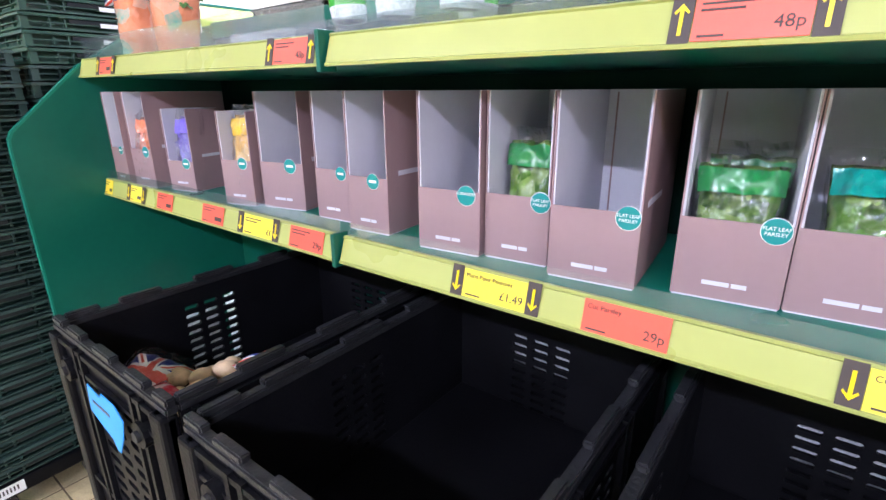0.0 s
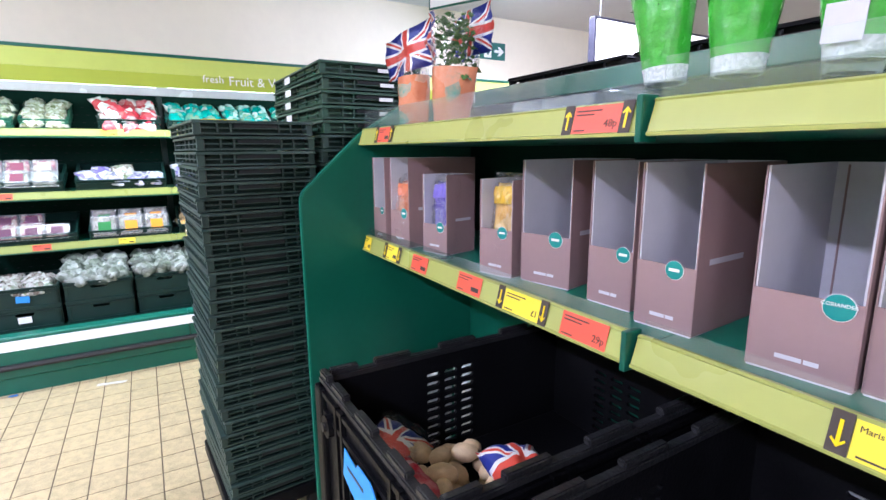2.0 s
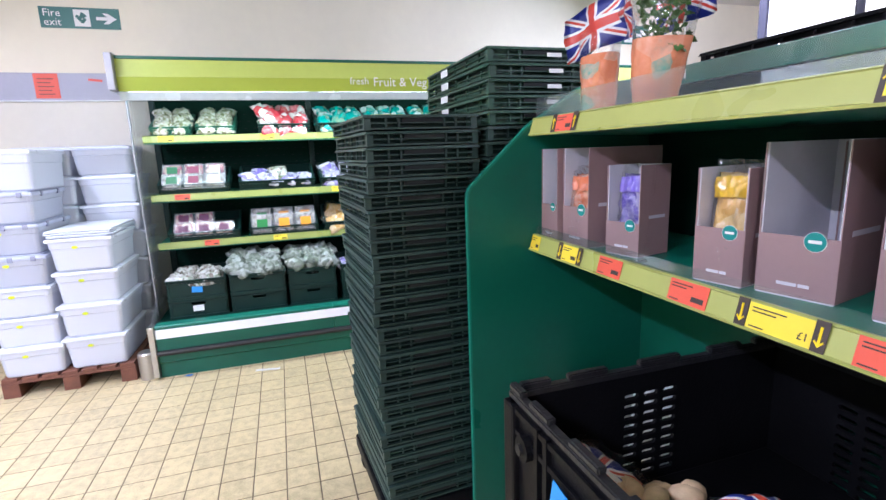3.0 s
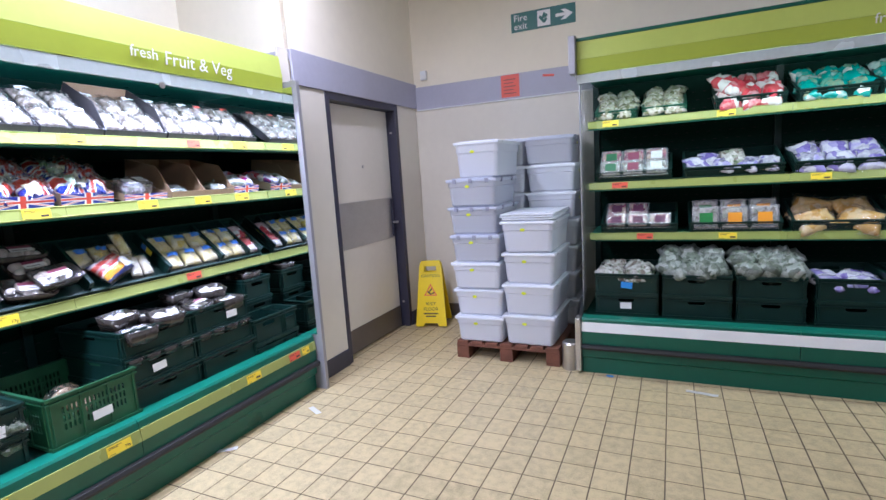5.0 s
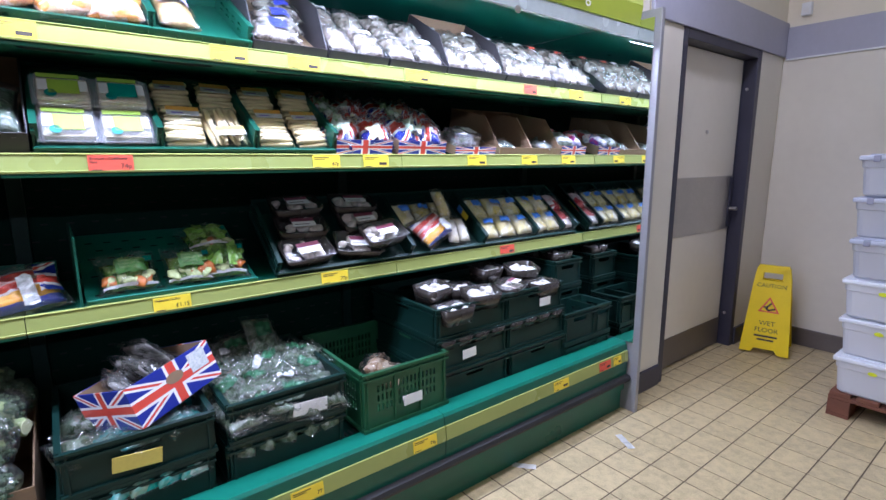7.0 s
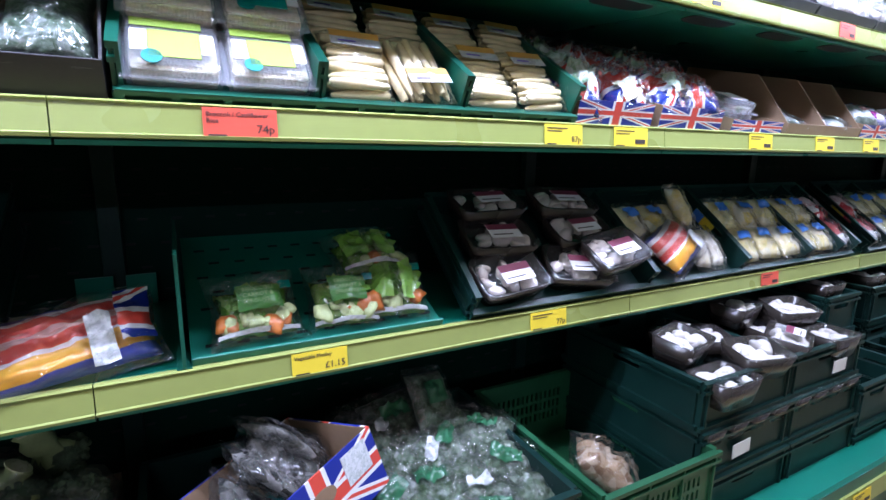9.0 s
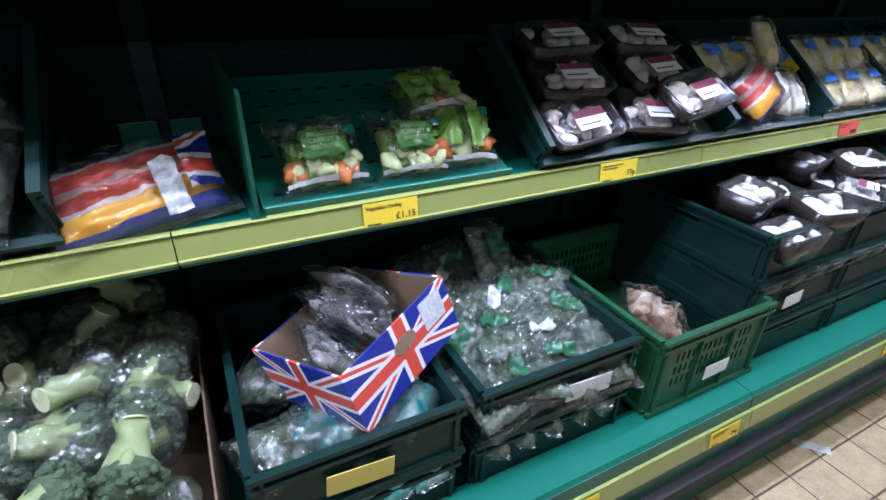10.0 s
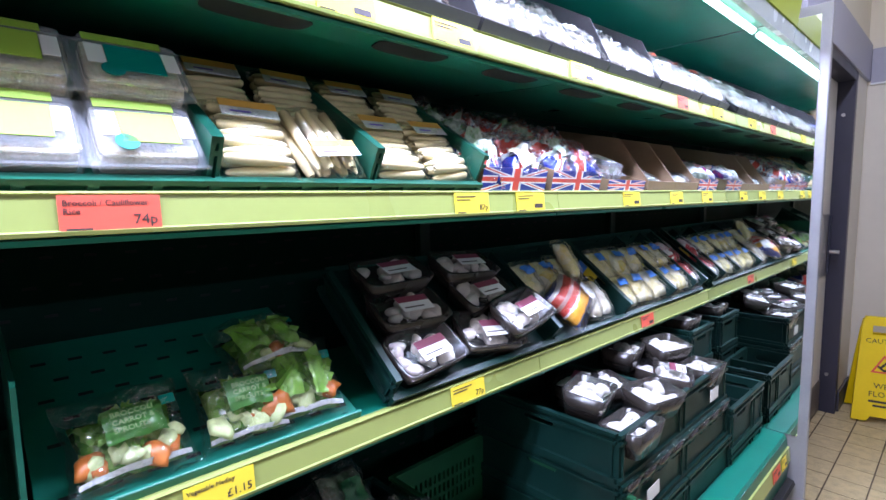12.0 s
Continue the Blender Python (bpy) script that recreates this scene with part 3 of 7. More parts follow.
fire_sign(-1.69, -1.127, 2.65, 2.81, True)
fire_sign(3.61, 4.165, 2.67, 2.87, True)
nt_ = thing("notice", pose(X0 + 0.024, -1.717, 2.10, 0, 0, 90), "orange paper notice taped on the band", "notice")
part("sheet", bbox(-0.085, 0.085, -0.002, 0, 0, 0.195, bevel=0), M_RED, nt_)
for i in range(5):
    part("print", bbox(-0.06, 0.05 - 0.02 * (i % 2), -0.003, -0.0021, 0.03 + 0.03 * i, 0.036 + 0.03 * i, bevel=0), M_INK, nt_)
st = thing("sticker", pose(X0 + 0.024, -1.37, 2.235, 0, 6, 90), "small torn red sticker on the band", "sticker")
part("sheet", bbox(-0.05, 0.05, -0.002, 0, 0, 0.018, bevel=0), M_RED, st)

# ceiling strip lights (the shop's own)
for lx, ly in LAMPS:
    cl = thing("ceiling_light", pose(lx, ly, CEIL), "long slim white ceiling strip light", "ceiling light", "ceiling strip lights")
    part("housing", bbox(-1.0, 1.0, -0.1, 0.1, -0.045, 0.0, bevel=0.006), M_WHITEP, cl)
    part("diffuser", bbox(-0.97, 0.97, -0.085, 0.085, -0.06, -0.046, bevel=0.004), M_LAMP, cl, "glowing diffuser")
for (x, y, w) in ((-2.9, 3.0, 0.28), (-1.9, 4.2, 0.5)):
    v = thing("ceiling_vent", pose(x, y, CEIL), "narrow dark ceiling air slot", "vent")
    part("frame", bbox(-w / 2 - 0.02, w / 2 + 0.02, -0.04, 0.04, -0.012, 0, bevel=0.003), M_CEIL, v)
    part("slot", bbox(-w / 2, w / 2, -0.02, 0.02, -0.016, -0.0125, bevel=0), M_SLOT, v)

# backlit posters and a hanging sign beyond the herb display
for y0, y1 in ((3.74, 4.72), (4.80, 5.9)):
    p = thing("backlit_poster", pose(-3.25, (y0 + y1) / 2, 2.05, 0, 0, 90), "backlit white poster with blurred fruit picture", "poster", "backlit posters")
    w = (y1 - y0) / 2
    part("frame", bbox(-w, w, 0, 0.07, 0, 0.70, bevel=0.006), M_FRAME, p, "thin black frame")
    part("picture", bbox(-w + 0.025, w - 0.025, -0.004, 0, 0.025, 0.675, bevel=0), M_POSTER, p, "bright white picture")
    for k, (a, b, c) in enumerate(((-0.7, 0.10, M_RED), (-0.5, 0.05, M_GREENP), (0.5, 0.1, M_RED))):
        part("fruit_shape", cyl(0.09, 0.003, 16, m=pose(a * w, -0.0045, 0.13 + b, 90, 0, 0)), c, p)
    for sx in (-w + 0.1, w - 0.1):
        part("hanger", cyl(0.004, CEIL - 2.75, 6, m=pose(sx, 0.035, 0.70)), M_ALU, p)
hs = thing("hanging_sign", pose(-3.3, 2.45, 2.7, 0, 0, 25), "white hanging aisle sign edged green", "sign")
part("board", bbox(-0.4, 0.4, -0.006, 0.006, 0, 0.40, bevel=0.001), M_GREEN, hs)
part("face", bbox(-0.385, 0.385, -0.009, -0.0065, 0.015, 0.385, bevel=0), M_WHITE, hs)
for sx in (-0.3, 0.3):
    part("hanger", cyl(0.003, 0.11, 6, m=pose(sx, 0, 0.40)), M_ALU, hs)

# ---- shelving and cabinets ----
def ticket(case, lx, ly, z, w, col, price="", lines=(), arrows="", h=0.046, tilt=0):
    """A shelf-edge price ticket, with its arrow cards where it has them."""
    names = {M_YELLOW: "yellow", M_RED: "red orange", M_WHITE: "white"}
    t = thing("price_ticket", case @ pose(lx, ly, z, tilt, 0, 0), names[col] + " card price ticket clipped in the shelf edge", "price ticket", "shelf edge tickets")
    part("card", bbox(-w / 2, w / 2, -0.0022, -0.001, 0, h, bevel=0), col, t)
    for i, s in enumerate(lines):
        text(s, h * 0.22, M_INK, t, pose(-w * 0.46, -0.0026, h * (0.72 - 0.22 * i)) @ FACE)
    if not lines:
        for i in range(2):
            part("print", bbox(-w * 0.44, w * (0.1 - 0.15 * i), -0.003, -0.0023, h * (0.8 - 0.14 * i), h * (0.85 - 0.14 * i), bevel=0), M_INK, t)
    if price:
        text(price, h * 0.40, M_INK, t, pose(w * 0.46, -0.0026, h * 0.2) @ FACE, "RIGHT")
    else:
        part("print", bbox(w * 0.12, w * 0.42, -0.003, -0.0023, h * 0.2, h * 0.42, bevel=0), M_INK, t)
    part("print", bbox(-w * 0.44, -w * 0.2, -0.003, -0.0023, h * 0.08, h * 0.13, bevel=0), M_INK, t)
    for d in arrows:
        for sx in (-1, 1):
            if d in "lr" and sx != (1 if d == "r" else -1):
                continue
            cx, aw = sx * (w / 2 + 0.013), 0.024
            part("arrow_card", bbox(cx - aw / 2, cx + aw / 2, -0.0032, -0.0023, -0.002, h + 0.004, bevel=0), M_INK, t, "black card")
            up = 1 if d == "u" else -1
            ar = [(-0.0022, -0.018), (0.0022, -0.018), (0.0022, 0.011), (0.007, 0.006), (0.0085, 0.0085), (0, 0.018), (-0.0085, 0.0085), (-0.007, 0.006), (-0.0022, 0.011)]
            part("arrow", prism([(cx + a, h / 2 + up * b) for a, b in ar], 0.001, "y", -0.0044), M_SIGNY, t, "yellow arrow")
    return t


def rail_strip(parent, x0, x1, ly, z0, z1, material, label, tilt=12):
    """A price rail: a face leaning back a little, with lips above and below."""
    d = math.tan(radians(tilt)) * (z1 - z0)
    pts = [(ly, z0), (ly - 0.006, z0 + 0.001), (ly - 0.007, z0 + 0.006), (ly - 0.003, z0 + 0.008), (ly - 0.003 + d, z1 - 0.006),
           (ly - 0.006 + d, z1 - 0.003), (ly + d, z1), (ly + 0.012 + d, z1 - 0.002), (ly + 0.012, z0 + 0.002)]
    return part("price_rail", prism(pts, x1 - x0, "x", x0), material, parent, label)


def multideck(C, x0, x1, joints, shelves, ly, label, xe, trim):
    """An open chilled cabinet: plinth, ledge, back, ends, shelves with price rails, canopy with a light."""
    t = thing("chilled_cabinet", C, label, "cabinet")
    BACK = ly + 0.56
    es = [x0] + [j for j in joints if x0 < j < x1] + [xe]
    part("plinth", prism([(0.05, 0.0), (0.05, 0.09), (0.012, 0.12), (0.012, 0.20), (0.03, 0.20), (0.03, 0.0)], x1 - x0, "x", x0), M_GREEN, t, "dark green enamel plinth")
    part("bumper", prism([(0.0, 0.175), (-0.02, 0.18), (-0.026, 0.195), (-0.02, 0.21), (0.0, 0.215), (0.02, 0.215), (0.02, 0.175)], x1 - x0, "x", x0), M_RUBBER, t, "black rubber bumper rail")
    segs = [x0] + [j for j in joints if x0 < j < x1] + [x1]
    for a, b in zip(segs, segs[1:]):
        part("front_panel", prism([(0.004, 0.215), (0.0, 0.30), (0.012, 0.386), (0.05, 0.392), (0.05, 0.215)], b - a - 0.004, "x", a + 0.002), M_GREEN, t, "green front panel")
        part("ledge", prism([(0.014, 0.387), (0.02, 0.398), (0.10, 0.40), (0.12, 0.385), (0.12, 0.36), (0.014, 0.36)], b - a - 0.003, "x", a + 0.0015), M_TEAL, t, "teal green ledge")
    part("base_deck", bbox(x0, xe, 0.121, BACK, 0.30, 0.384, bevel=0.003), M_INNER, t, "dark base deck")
    slots = bmesh.new()
    n = int((x1 - x0) / 0.02)
    for i in range(n):
        box(slots, x0 + i * 0.02, x0 + i * 0.02 + 0.009, 0.125, 0.165, 0.3845, 0.3865)
    part("air_grille", slots, M_SLOT, t, "black air grille slots")
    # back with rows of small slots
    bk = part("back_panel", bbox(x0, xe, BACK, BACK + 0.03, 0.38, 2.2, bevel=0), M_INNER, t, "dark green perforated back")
    sl = bmesh.new()
    k = 0
    zz = 0.5
    while zz < 2.0:
        xx = x0 + 0.03 + (0.03 if k % 2 else 0)
        while xx < x1 - 0.03:
            box(sl, xx, xx + 0.022, BACK - 0.0025, BACK - 0.0005, zz, zz + 0.006)
            xx += 0.075
        zz += 0.06
        k += 1
    part("perforation", sl, M_SLOT, bk, "rows of dark slots")
    for j in segs:
        part("upright", bbox(j - 0.022, j + 0.022, BACK - 0.03, BACK - 0.003, 0.385, 2.15, bevel=0.003), M_CRATE, t, "dark slotted upright")
    part("top_panel", bbox(x0, x1, 0.087, BACK + 0.03, 2.20, 2.235, bevel=0.002), M_GREEN, t, "green top panel")
    for z, sy in shelves:
        for a, b in zip(es, es[1:]):
            sh = part("shelf", prism([(sy + 0.012, z - 0.052), (sy + 0.014, z - 0.004), (BACK - 0.03, z + 0.0), (BACK - 0.03, z - 0.02), (sy + 0.10, z - 0.052)], b - a - 0.004, "x", a + 0.002), M_TEAL, t, "green enamel shelf")
            rail_strip(sh, a + 0.001, b - 0.001, sy, z - 0.05, z + 0.004, M_LIMEC, "lime green price rail", 6)
            part("lip", bbox(a + 0.002, b - 0.002, sy + 0.004, sy + 0.016, z - 0.060, z - 0.0525, bevel=0.001), M_TEAL, sh, "green lower lip")
            nn = 4
            for i in range(nn):
                cx = a + (b - a) * (i + 0.5) / nn
                part("vent", prism([(cx + 0.085 * sq * math.copysign(abs(math.cos(a)) ** 0.5, math.cos(a)), sy + 0.06 + 0.032 * math.copysign(abs(math.sin(a)) ** 0.6, math.sin(a))) for a, sq in ((k * math.pi / 10 + 0.01, 1 - 0.08 * math.sin(k * math.pi / 10)) for k in range(20))], 0.002, "z", z - 0.0538), M_SLOT, sh, "dark rounded vent")
    # canopy
    cy = 0.055
    part("canopy", prism([(cy, 2.03), (cy - 0.012, 2.12), (cy + 0.03, 2.12), (cy + 0.03, 2.03)], x1 - x0, "x", x0), M_LIMED, t, "deep lime green canopy face")
    ct = 2.235 if trim else 2.256
    part("canopy", prism([(cy - 0.012, 2.121), (cy + 0.004, ct), (cy + 0.03, ct), (cy + 0.03, 2.121)], x1 - x0, "x", x0), M_LIMEL, t, "pale lime green canopy face")
    if trim:
        part("canopy_trim", bbox(x0, x1, cy - 0.002, cy + 0.04, 2.236, 2.256, bevel=0.003), M_GREEN, t, "dark green top edge")
    part("ring_hook", prism([(x1 - 0.86 + 0.016 * math.cos(k * 0.524), 1.972 - 0.006 + 0.016 * math.sin(k * 0.524)) for k in range(12)], 0.004, "y", cy + 0.004), M_STEEL, t, "small steel ring hook")
    part("valance", prism([(cy + 0.01, 1.972), (cy + 0.004, 2.026), (cy + 0.03, 2.026), (cy + 0.03, 1.972)], x1 - x0, "x", x0), M_VALANCE, t, "pearly clear valance")
    part("light_tray", bbox(x0, x1, cy + 0.032, BACK - 0.02, 2.06, 2.075, bevel=0.001), M_TEAL, t, "green canopy lining")
    for a, b in zip(segs, segs[1:]):
        part("tube", cyl(0.013, b - a - 0.08, 10, m=pose(a + 0.04, cy + 0.06, 2.035, 0, 90, 0)), M_TUBE, t, "glowing cool white tube")
        part("tube", cyl(0.013, b - a - 0.08, 10, m=pose(a + 0.04, cy + 0.14, 2.04, 0, 90, 0)), M_TUBE, t, "glowing cool white tube")
    return t, BACK


S_SH = [(1.727, 0.255), (1.402, 0.28), (0.960, 0.336)]
W_SH = [(1.752, 0.487), (1.304, 0.487), (0.926, 0.487)]
S_J = [-0.52, 0.73, 1.945]
W_J = [0.335, 1.585, 2.835]
south, SB = multideck(C_SOUTH, -1.6, 3.219, S_J, S_SH, 0.27, "long dark green chilled vegetable cabinet with lime rails", 3.219, False)
west, WB = multideck(C_WEST, -0.93, 3.4, W_J, W_SH, 0.42, "dark green chilled cabinet with lime canopy and rails", 3.4, True)
se = part("end_panel", bbox(3.228, 3.258, -0.055, SB + 0.02, 0.0, 2.098, bevel=0.004), M_ALU, south, "grey end panel")
part("mirror", bbox(3.221, 3.2275, -0.022, SB - 0.002, 0.40, 2.058, bevel=0), M_MIRROR, se, "mirrored inner face")
we = part("end_panel", prism([(0.0, 0.0), (0.0, 0.40), (0.30, 0.55), (0.36, 2.0), (0.04, 2.02), (0.03, 2.27), (WB + 0.03, 2.27), (WB + 0.03, 0.0)], 0.02, "x", -0.951), M_ACRYL, west, "clear end screen")
part("end_post", bbox(-0.962, -0.952, 0.30, 0.345, 0.40, 2.02, bevel=0.003), M_ALU, west, "grey end post")
part("end_cap", bbox(-0.975, -0.931, 0.0, 0.10, 2.03, 2.265, bevel=0.006), M_ALU, west, "grey canopy end cap")
part("end_cap", bbox(-0.97, -0.931, -0.02, 0.07, 0.02, 0.40, bevel=0.006), M_STEEL, west, "steel plinth end cap")
part("white_rail", prism([(-0.002, 0.305), (0.004, 0.37), (0.012, 0.37), (0.012, 0.305)], 4.3, "x", -0.928), M_WHITEP, west, "white insert strip")
for a, b in ((-1.55, 0.0), (0.0, 0.73), (0.73, 1.945), (1.945, 3.217)):
    part("price_rail", prism([(-0.006, 0.295), (0.0, 0.352), (0.012, 0.352), (0.012, 0.295)], b - a - 0.003, "x", a), M_LIMEC, south, "lime price rail on the plinth")
# lettering on the canopies
for C, T, cx in ((C_SOUTH, south, 2.36), (C_WEST, west, 0.76)):
    text("Fruit & Veg", 0.092, M_WHITE, T, pose(cx + 0.01, 0.036, 2.065, 0, 0, 0) @ pose(0, 0, 0, 96, 0, 0), name="lettering")
    text("fresh", 0.072, M_WHITE, T, pose(cx - 0.165, 0.036, 2.078) @ pose(0, 0, 0, 96, 0, 0), name="lettering")

# south price tickets
for lx, w, c, pr, ln in ((0.79, 0.11, M_YELLOW, "", ()), (1.305, 0.11, M_YELLOW, "", ()), (1.545, 0.11, M_YELLOW, "", ()), (2.01, 0.11, M_YELLOW, "", ()), (2.655, 0.09, M_RED, "", ()), (3.0, 0.11, M_YELLOW, "", ())):
    ticket(C_SOUTH, lx, 0.251, 1.680, w, c, pr, ln, tilt=-6)
for lx, w, c, pr, ln in ((0.97, 0.108, M_RED, "74p", ("Broccoli / Cauliflower", "Rice")), (1.62, 0.105, M_YELLOW, "87p", ()), (1.825, 0.11, M_YELLOW, "", ()), (2.345, 0.11, M_YELLOW, "", ()), (2.69, 0.11, M_YELLOW, "", ()), (2.99, 0.11, M_YELLOW, "", ())):
    ticket(C_SOUTH, lx, 0.276, 1.355, w, c, pr, ln, tilt=-6)
for lx, w, c, pr, ln in ((1.094, 0.108, M_YELLOW, "£1.15", ("Vegetable Medley",)), (1.66, 0.112, M_YELLOW, "77p", ()), (2.605, 0.1, M_RED, "", ())):
    ticket(C_SOUTH, lx, 0.332, 0.913, w, c, pr, ln, tilt=-6)
for lx, w, c, pr in ((1.37, 0.11, M_YELLOW, "77"), (1.84, 0.11, M_YELLOW, "79p"), (2.645, 0.11, M_YELLOW, ""), (3.0, 0.1, M_RED, ""), (3.11, 0.07, M_YELLOW, "")):
    ticket(C_SOUTH, lx, -0.0065, 0.30, w, c, pr, tilt=-6)
for lx, z, c in ((-0.77, 1.705, M_YELLOW), (-0.035, 1.705, M_YELLOW), (-0.71, 1.257, M_RED), (0.50, 1.257, M_YELLOW), (-0.54, 0.879, M_RED), (-0.01, 0.879, M_YELLOW)):
    ticket(C_WEST, lx, 0.483, z, 0.11, c, tilt=-6)

# herb display: two shelves between a shaped end panel and a back
herb = thing("herb_display", C_HERB, "dark green two shelf herb display with shaped end panel", "shelving")
pan = [(-0.235, 0.0), (-0.235, 1.392), (-0.232, 1.419), (-0.222, 1.440), (-0.20, 1.461), (0.0, 1.643), (0.20, 1.767), (0.54, 1.81), (0.54, 0.0)]
part("end_panel", prism(pan, 0.018, "x", -1.678), M_GREEN, herb, "dark green enamel end panel")
edge = [(a - 0.002, b + 0.001) for a, b in pan[:-1]] + [(a + 0.004, b - 0.004) for a, b in pan[:-1]][::-1]
part("panel_edge", prism(edge, 0.022, "x", -1.680), M_TEAL, herb, "lighter green rolled edge")
part("back_panel", bbox(-1.66, 2.6, 0.50, 0.53, 0.0, 1.236, bevel=0.003), M_GREEN, herb, "green back panel")
# same green back; shade under the top shelf is put in as the darker liner colour
part("upper_back_panel", bbox(-1.66, 2.6, 0.50, 0.53, 1.238, 1.755, bevel=0.003), M_INNER, herb, "upper back panel, green darkened for shelf shade")
part("back_rail", bbox(-1.66, 2.6, 0.49, 0.54, 1.757, 1.817, bevel=0.004), M_TEAL, herb, "green top rail")
HJ = [-1.66, -0.40, 0.85, 2.1]
for a, b in zip(HJ, HJ[1:]):
    for zt, zb, dz, nm in ((1.262, 1.203, 1.236, "mid"), (1.664, 1.603, 1.627, "top")):
        sh = part("shelf", prism([(0.012, zb + 0.004), (0.012, dz), (0.49, dz + 0.012), (0.49, dz - 0.03), (0.05, zb + 0.004)], b - a - 0.004, "x", a + 0.002), M_TEAL, herb, "green enamel shelf")
        rail_strip(sh, a + 0.004, b - 0.012, 0.0, zb, zt, M_LIME, "lime yellow price rail", 14)
        part("rail_clip", bbox(b - 0.014, b - 0.002, -0.012, 0.03, zb - 0.01, zt + 0.006, bevel=0.003), M_GREEN, sh, "dark green rail end clip")
        hh = 0.028 if nm == "mid" else 0.062
        part("riser", bbox(a + 0.012, b - 0.02, 0.020, 0.023, dz, zt + hh, bevel=0), M_ACRYL, sh, "clear acrylic front riser")
for zb, rows in ((1.206, ((-1.62, 0.06, M_YELLOW, "", (), ""), (-1.40, 0.085, M_YELLOW, "", (), "d"), (-1.20, 0.10, M_RED, "", (), ""), (-0.92, 0.11, M_RED, "", (), ""), (-0.705, 0.125, M_YELLOW, "£1", (), "d"), (-0.515, 0.12, M_RED, "29p", (), ""), (-0.012, 0.125, M_YELLOW, "£1.49", ("Maris Piper Potatoes",), "d"), (0.21, 0.125, M_RED, "29p", ("Cut Parsley",), ""), (0.545, 0.125, M_YELLOW, "", ("Cut Mixed Herbs",), "d"))),
                 (1.607, ((-1.44, 0.09, M_RED, "", (), "u"), (-0.51, 0.11, M_RED, "48p", (), "u"), (0.305, 0.115, M_RED, "48p", (), "u")))):
    for lx, w, c, pr, ln, arw in rows:
        ticket(C_HERB, lx, -0.0022, zb + 0.004, w, c, pr, ln, arw, h=0.05, tilt=-14)

# ---- loose things: containers ----
MESH = {}


def crate(m, w, d, h, material, label, group="", slots=True, fine=False, name="crate", labelled=None, front=None):
    """An open moulded crate: vented walls, ribs, double rim, base. Its front lies on local y = 0, x centred."""
    key = (round(w, 3), round(d, 3), round(h, 3), material.name, slots, fine, front)
    t = thing(name, m, label, "crate", group)
    if key not in MESH:
        out = []
        th = 0.006
        if fine:
            cols, rows, fl = max(4, int(w / 0.024)), 3, (0.5, 0.78)
        else:
            cols, rows, fl = max(3, int(w / 0.07)), 2, (0.62, 0.5)
        for nm, mm, ln in (("front", pose(-w / 2, 0, 0), w), ("back", pose(-w / 2, d - th, 0), w), ("side", pose(-w / 2 + th, th, 0, 0, 0, 90), d - 2 * th), ("side", pose(w / 2, th, 0, 0, 0, 90), d - 2 * th)):
            bm = bmesh.new()
            cc = max(3, int(cols * ln / w))
            if front and nm == "front":
                box(bm, 0, ln, 0, th, 0, front, mm)
                box(bm, -0.006, ln + 0.006, -0.010, 0, front - 0.008, front, mm)
                for i in range(5):
                    box(bm, ln * i / 4 - 0.006, ln * i / 4 + 0.006, -0.008, 0, 0.0, front - 0.008, mm)
                out.append((nm + "_wall", finish(bm, nm)))
                continue
            if slots:
                slot_wall(bm, mm, ln, h, th, cc, rows, 0.05, ln - 0.05, h * 0.28, h * 0.78, fl)
            else:
                slot_wall(bm, mm, ln, h, th, 1, 1, ln / 2 - 0.055, ln / 2 + 0.055, h * 0.62, h * 0.84, (0.95, 0.9))
            s = -1 if nm == "front" or nm == "side" else 1
            o0, o1 = (-0.010, 0.0) if (nm == "front") else (th, th + 0.010)
            if nm == "side":
                o0, o1 = (th, th + 0.010) if mm.translation.x < 0 else (-0.010, 0.0)
            for z0, z1 in ((h - 0.010, h), (h - 0.030, h - 0.022), (0.0, 0.012)):
                box(bm, 0 if nm == "side" else -0.008, ln + (0 if nm == "side" else 0.008), min(o0, o1), max(o0, o1), z0, z1, mm)
            nr = max(3, int(ln / 0.11)) if slots else 1
            for i in range(nr + 1):
                cx = 0.012 + (ln - 0.024) * i / nr
                box(bm, cx - 0.003, cx + 0.003, min(o0, o1) + 0.002, max(o0, o1) - 0.002, 0.012, h - 0.012, mm)
            out.append((nm + "_wall", finish(bm, nm)))
        bm = bmesh.new()
        box(bm, -w / 2 + th, w / 2 - th, th, d - th, 0.002, 0.007)
        out.append(("base", finish(bm, "base")))
        for _, me in out:
            me.materials.append(material)
        MESH[key] = out
    for nm, me in MESH[key]:
        part(nm, me, material, t)
    if labelled:
        c, lw, lh, lx, lz = labelled
        part("label", bbox(lx - lw / 2, lx + lw / 2, -0.0125, -0.0108, lz, lz + lh, bevel=0, m=pose(0, 0, 0, 0, random.uniform(-7, 7), 0)), c, t, "stuck paper label")
    return t


def carton(m, w, d, h, material, label, inner=None, front=None, group=""):
    """An open card tray, its front cut lower."""
    t = thing("carton_tray", m, label, "carton", group)
    fh, th = front if front else h, 0.004
    part("base", bbox(-w / 2, w / 2, 0, d, 0, 0.0035, bevel=0), inner or material, t)
    part("front_flap", bbox(-w / 2, w / 2, 0, th, 0.004, fh, bevel=0.001), material, t)
    part("back_flap", bbox(-w / 2, w / 2, d - th, d, 0.004, h, bevel=0.001), inner or material, t)
    for s in (-1, 1):
        x = s * (w / 2 - th / 2)
        part("side_flap", prism([(th, 0.004), (th, fh), (d * 0.35, h), (d - th, h), (d - th, 0.004)], th, "x", x - th / 2), material, t)
    return t


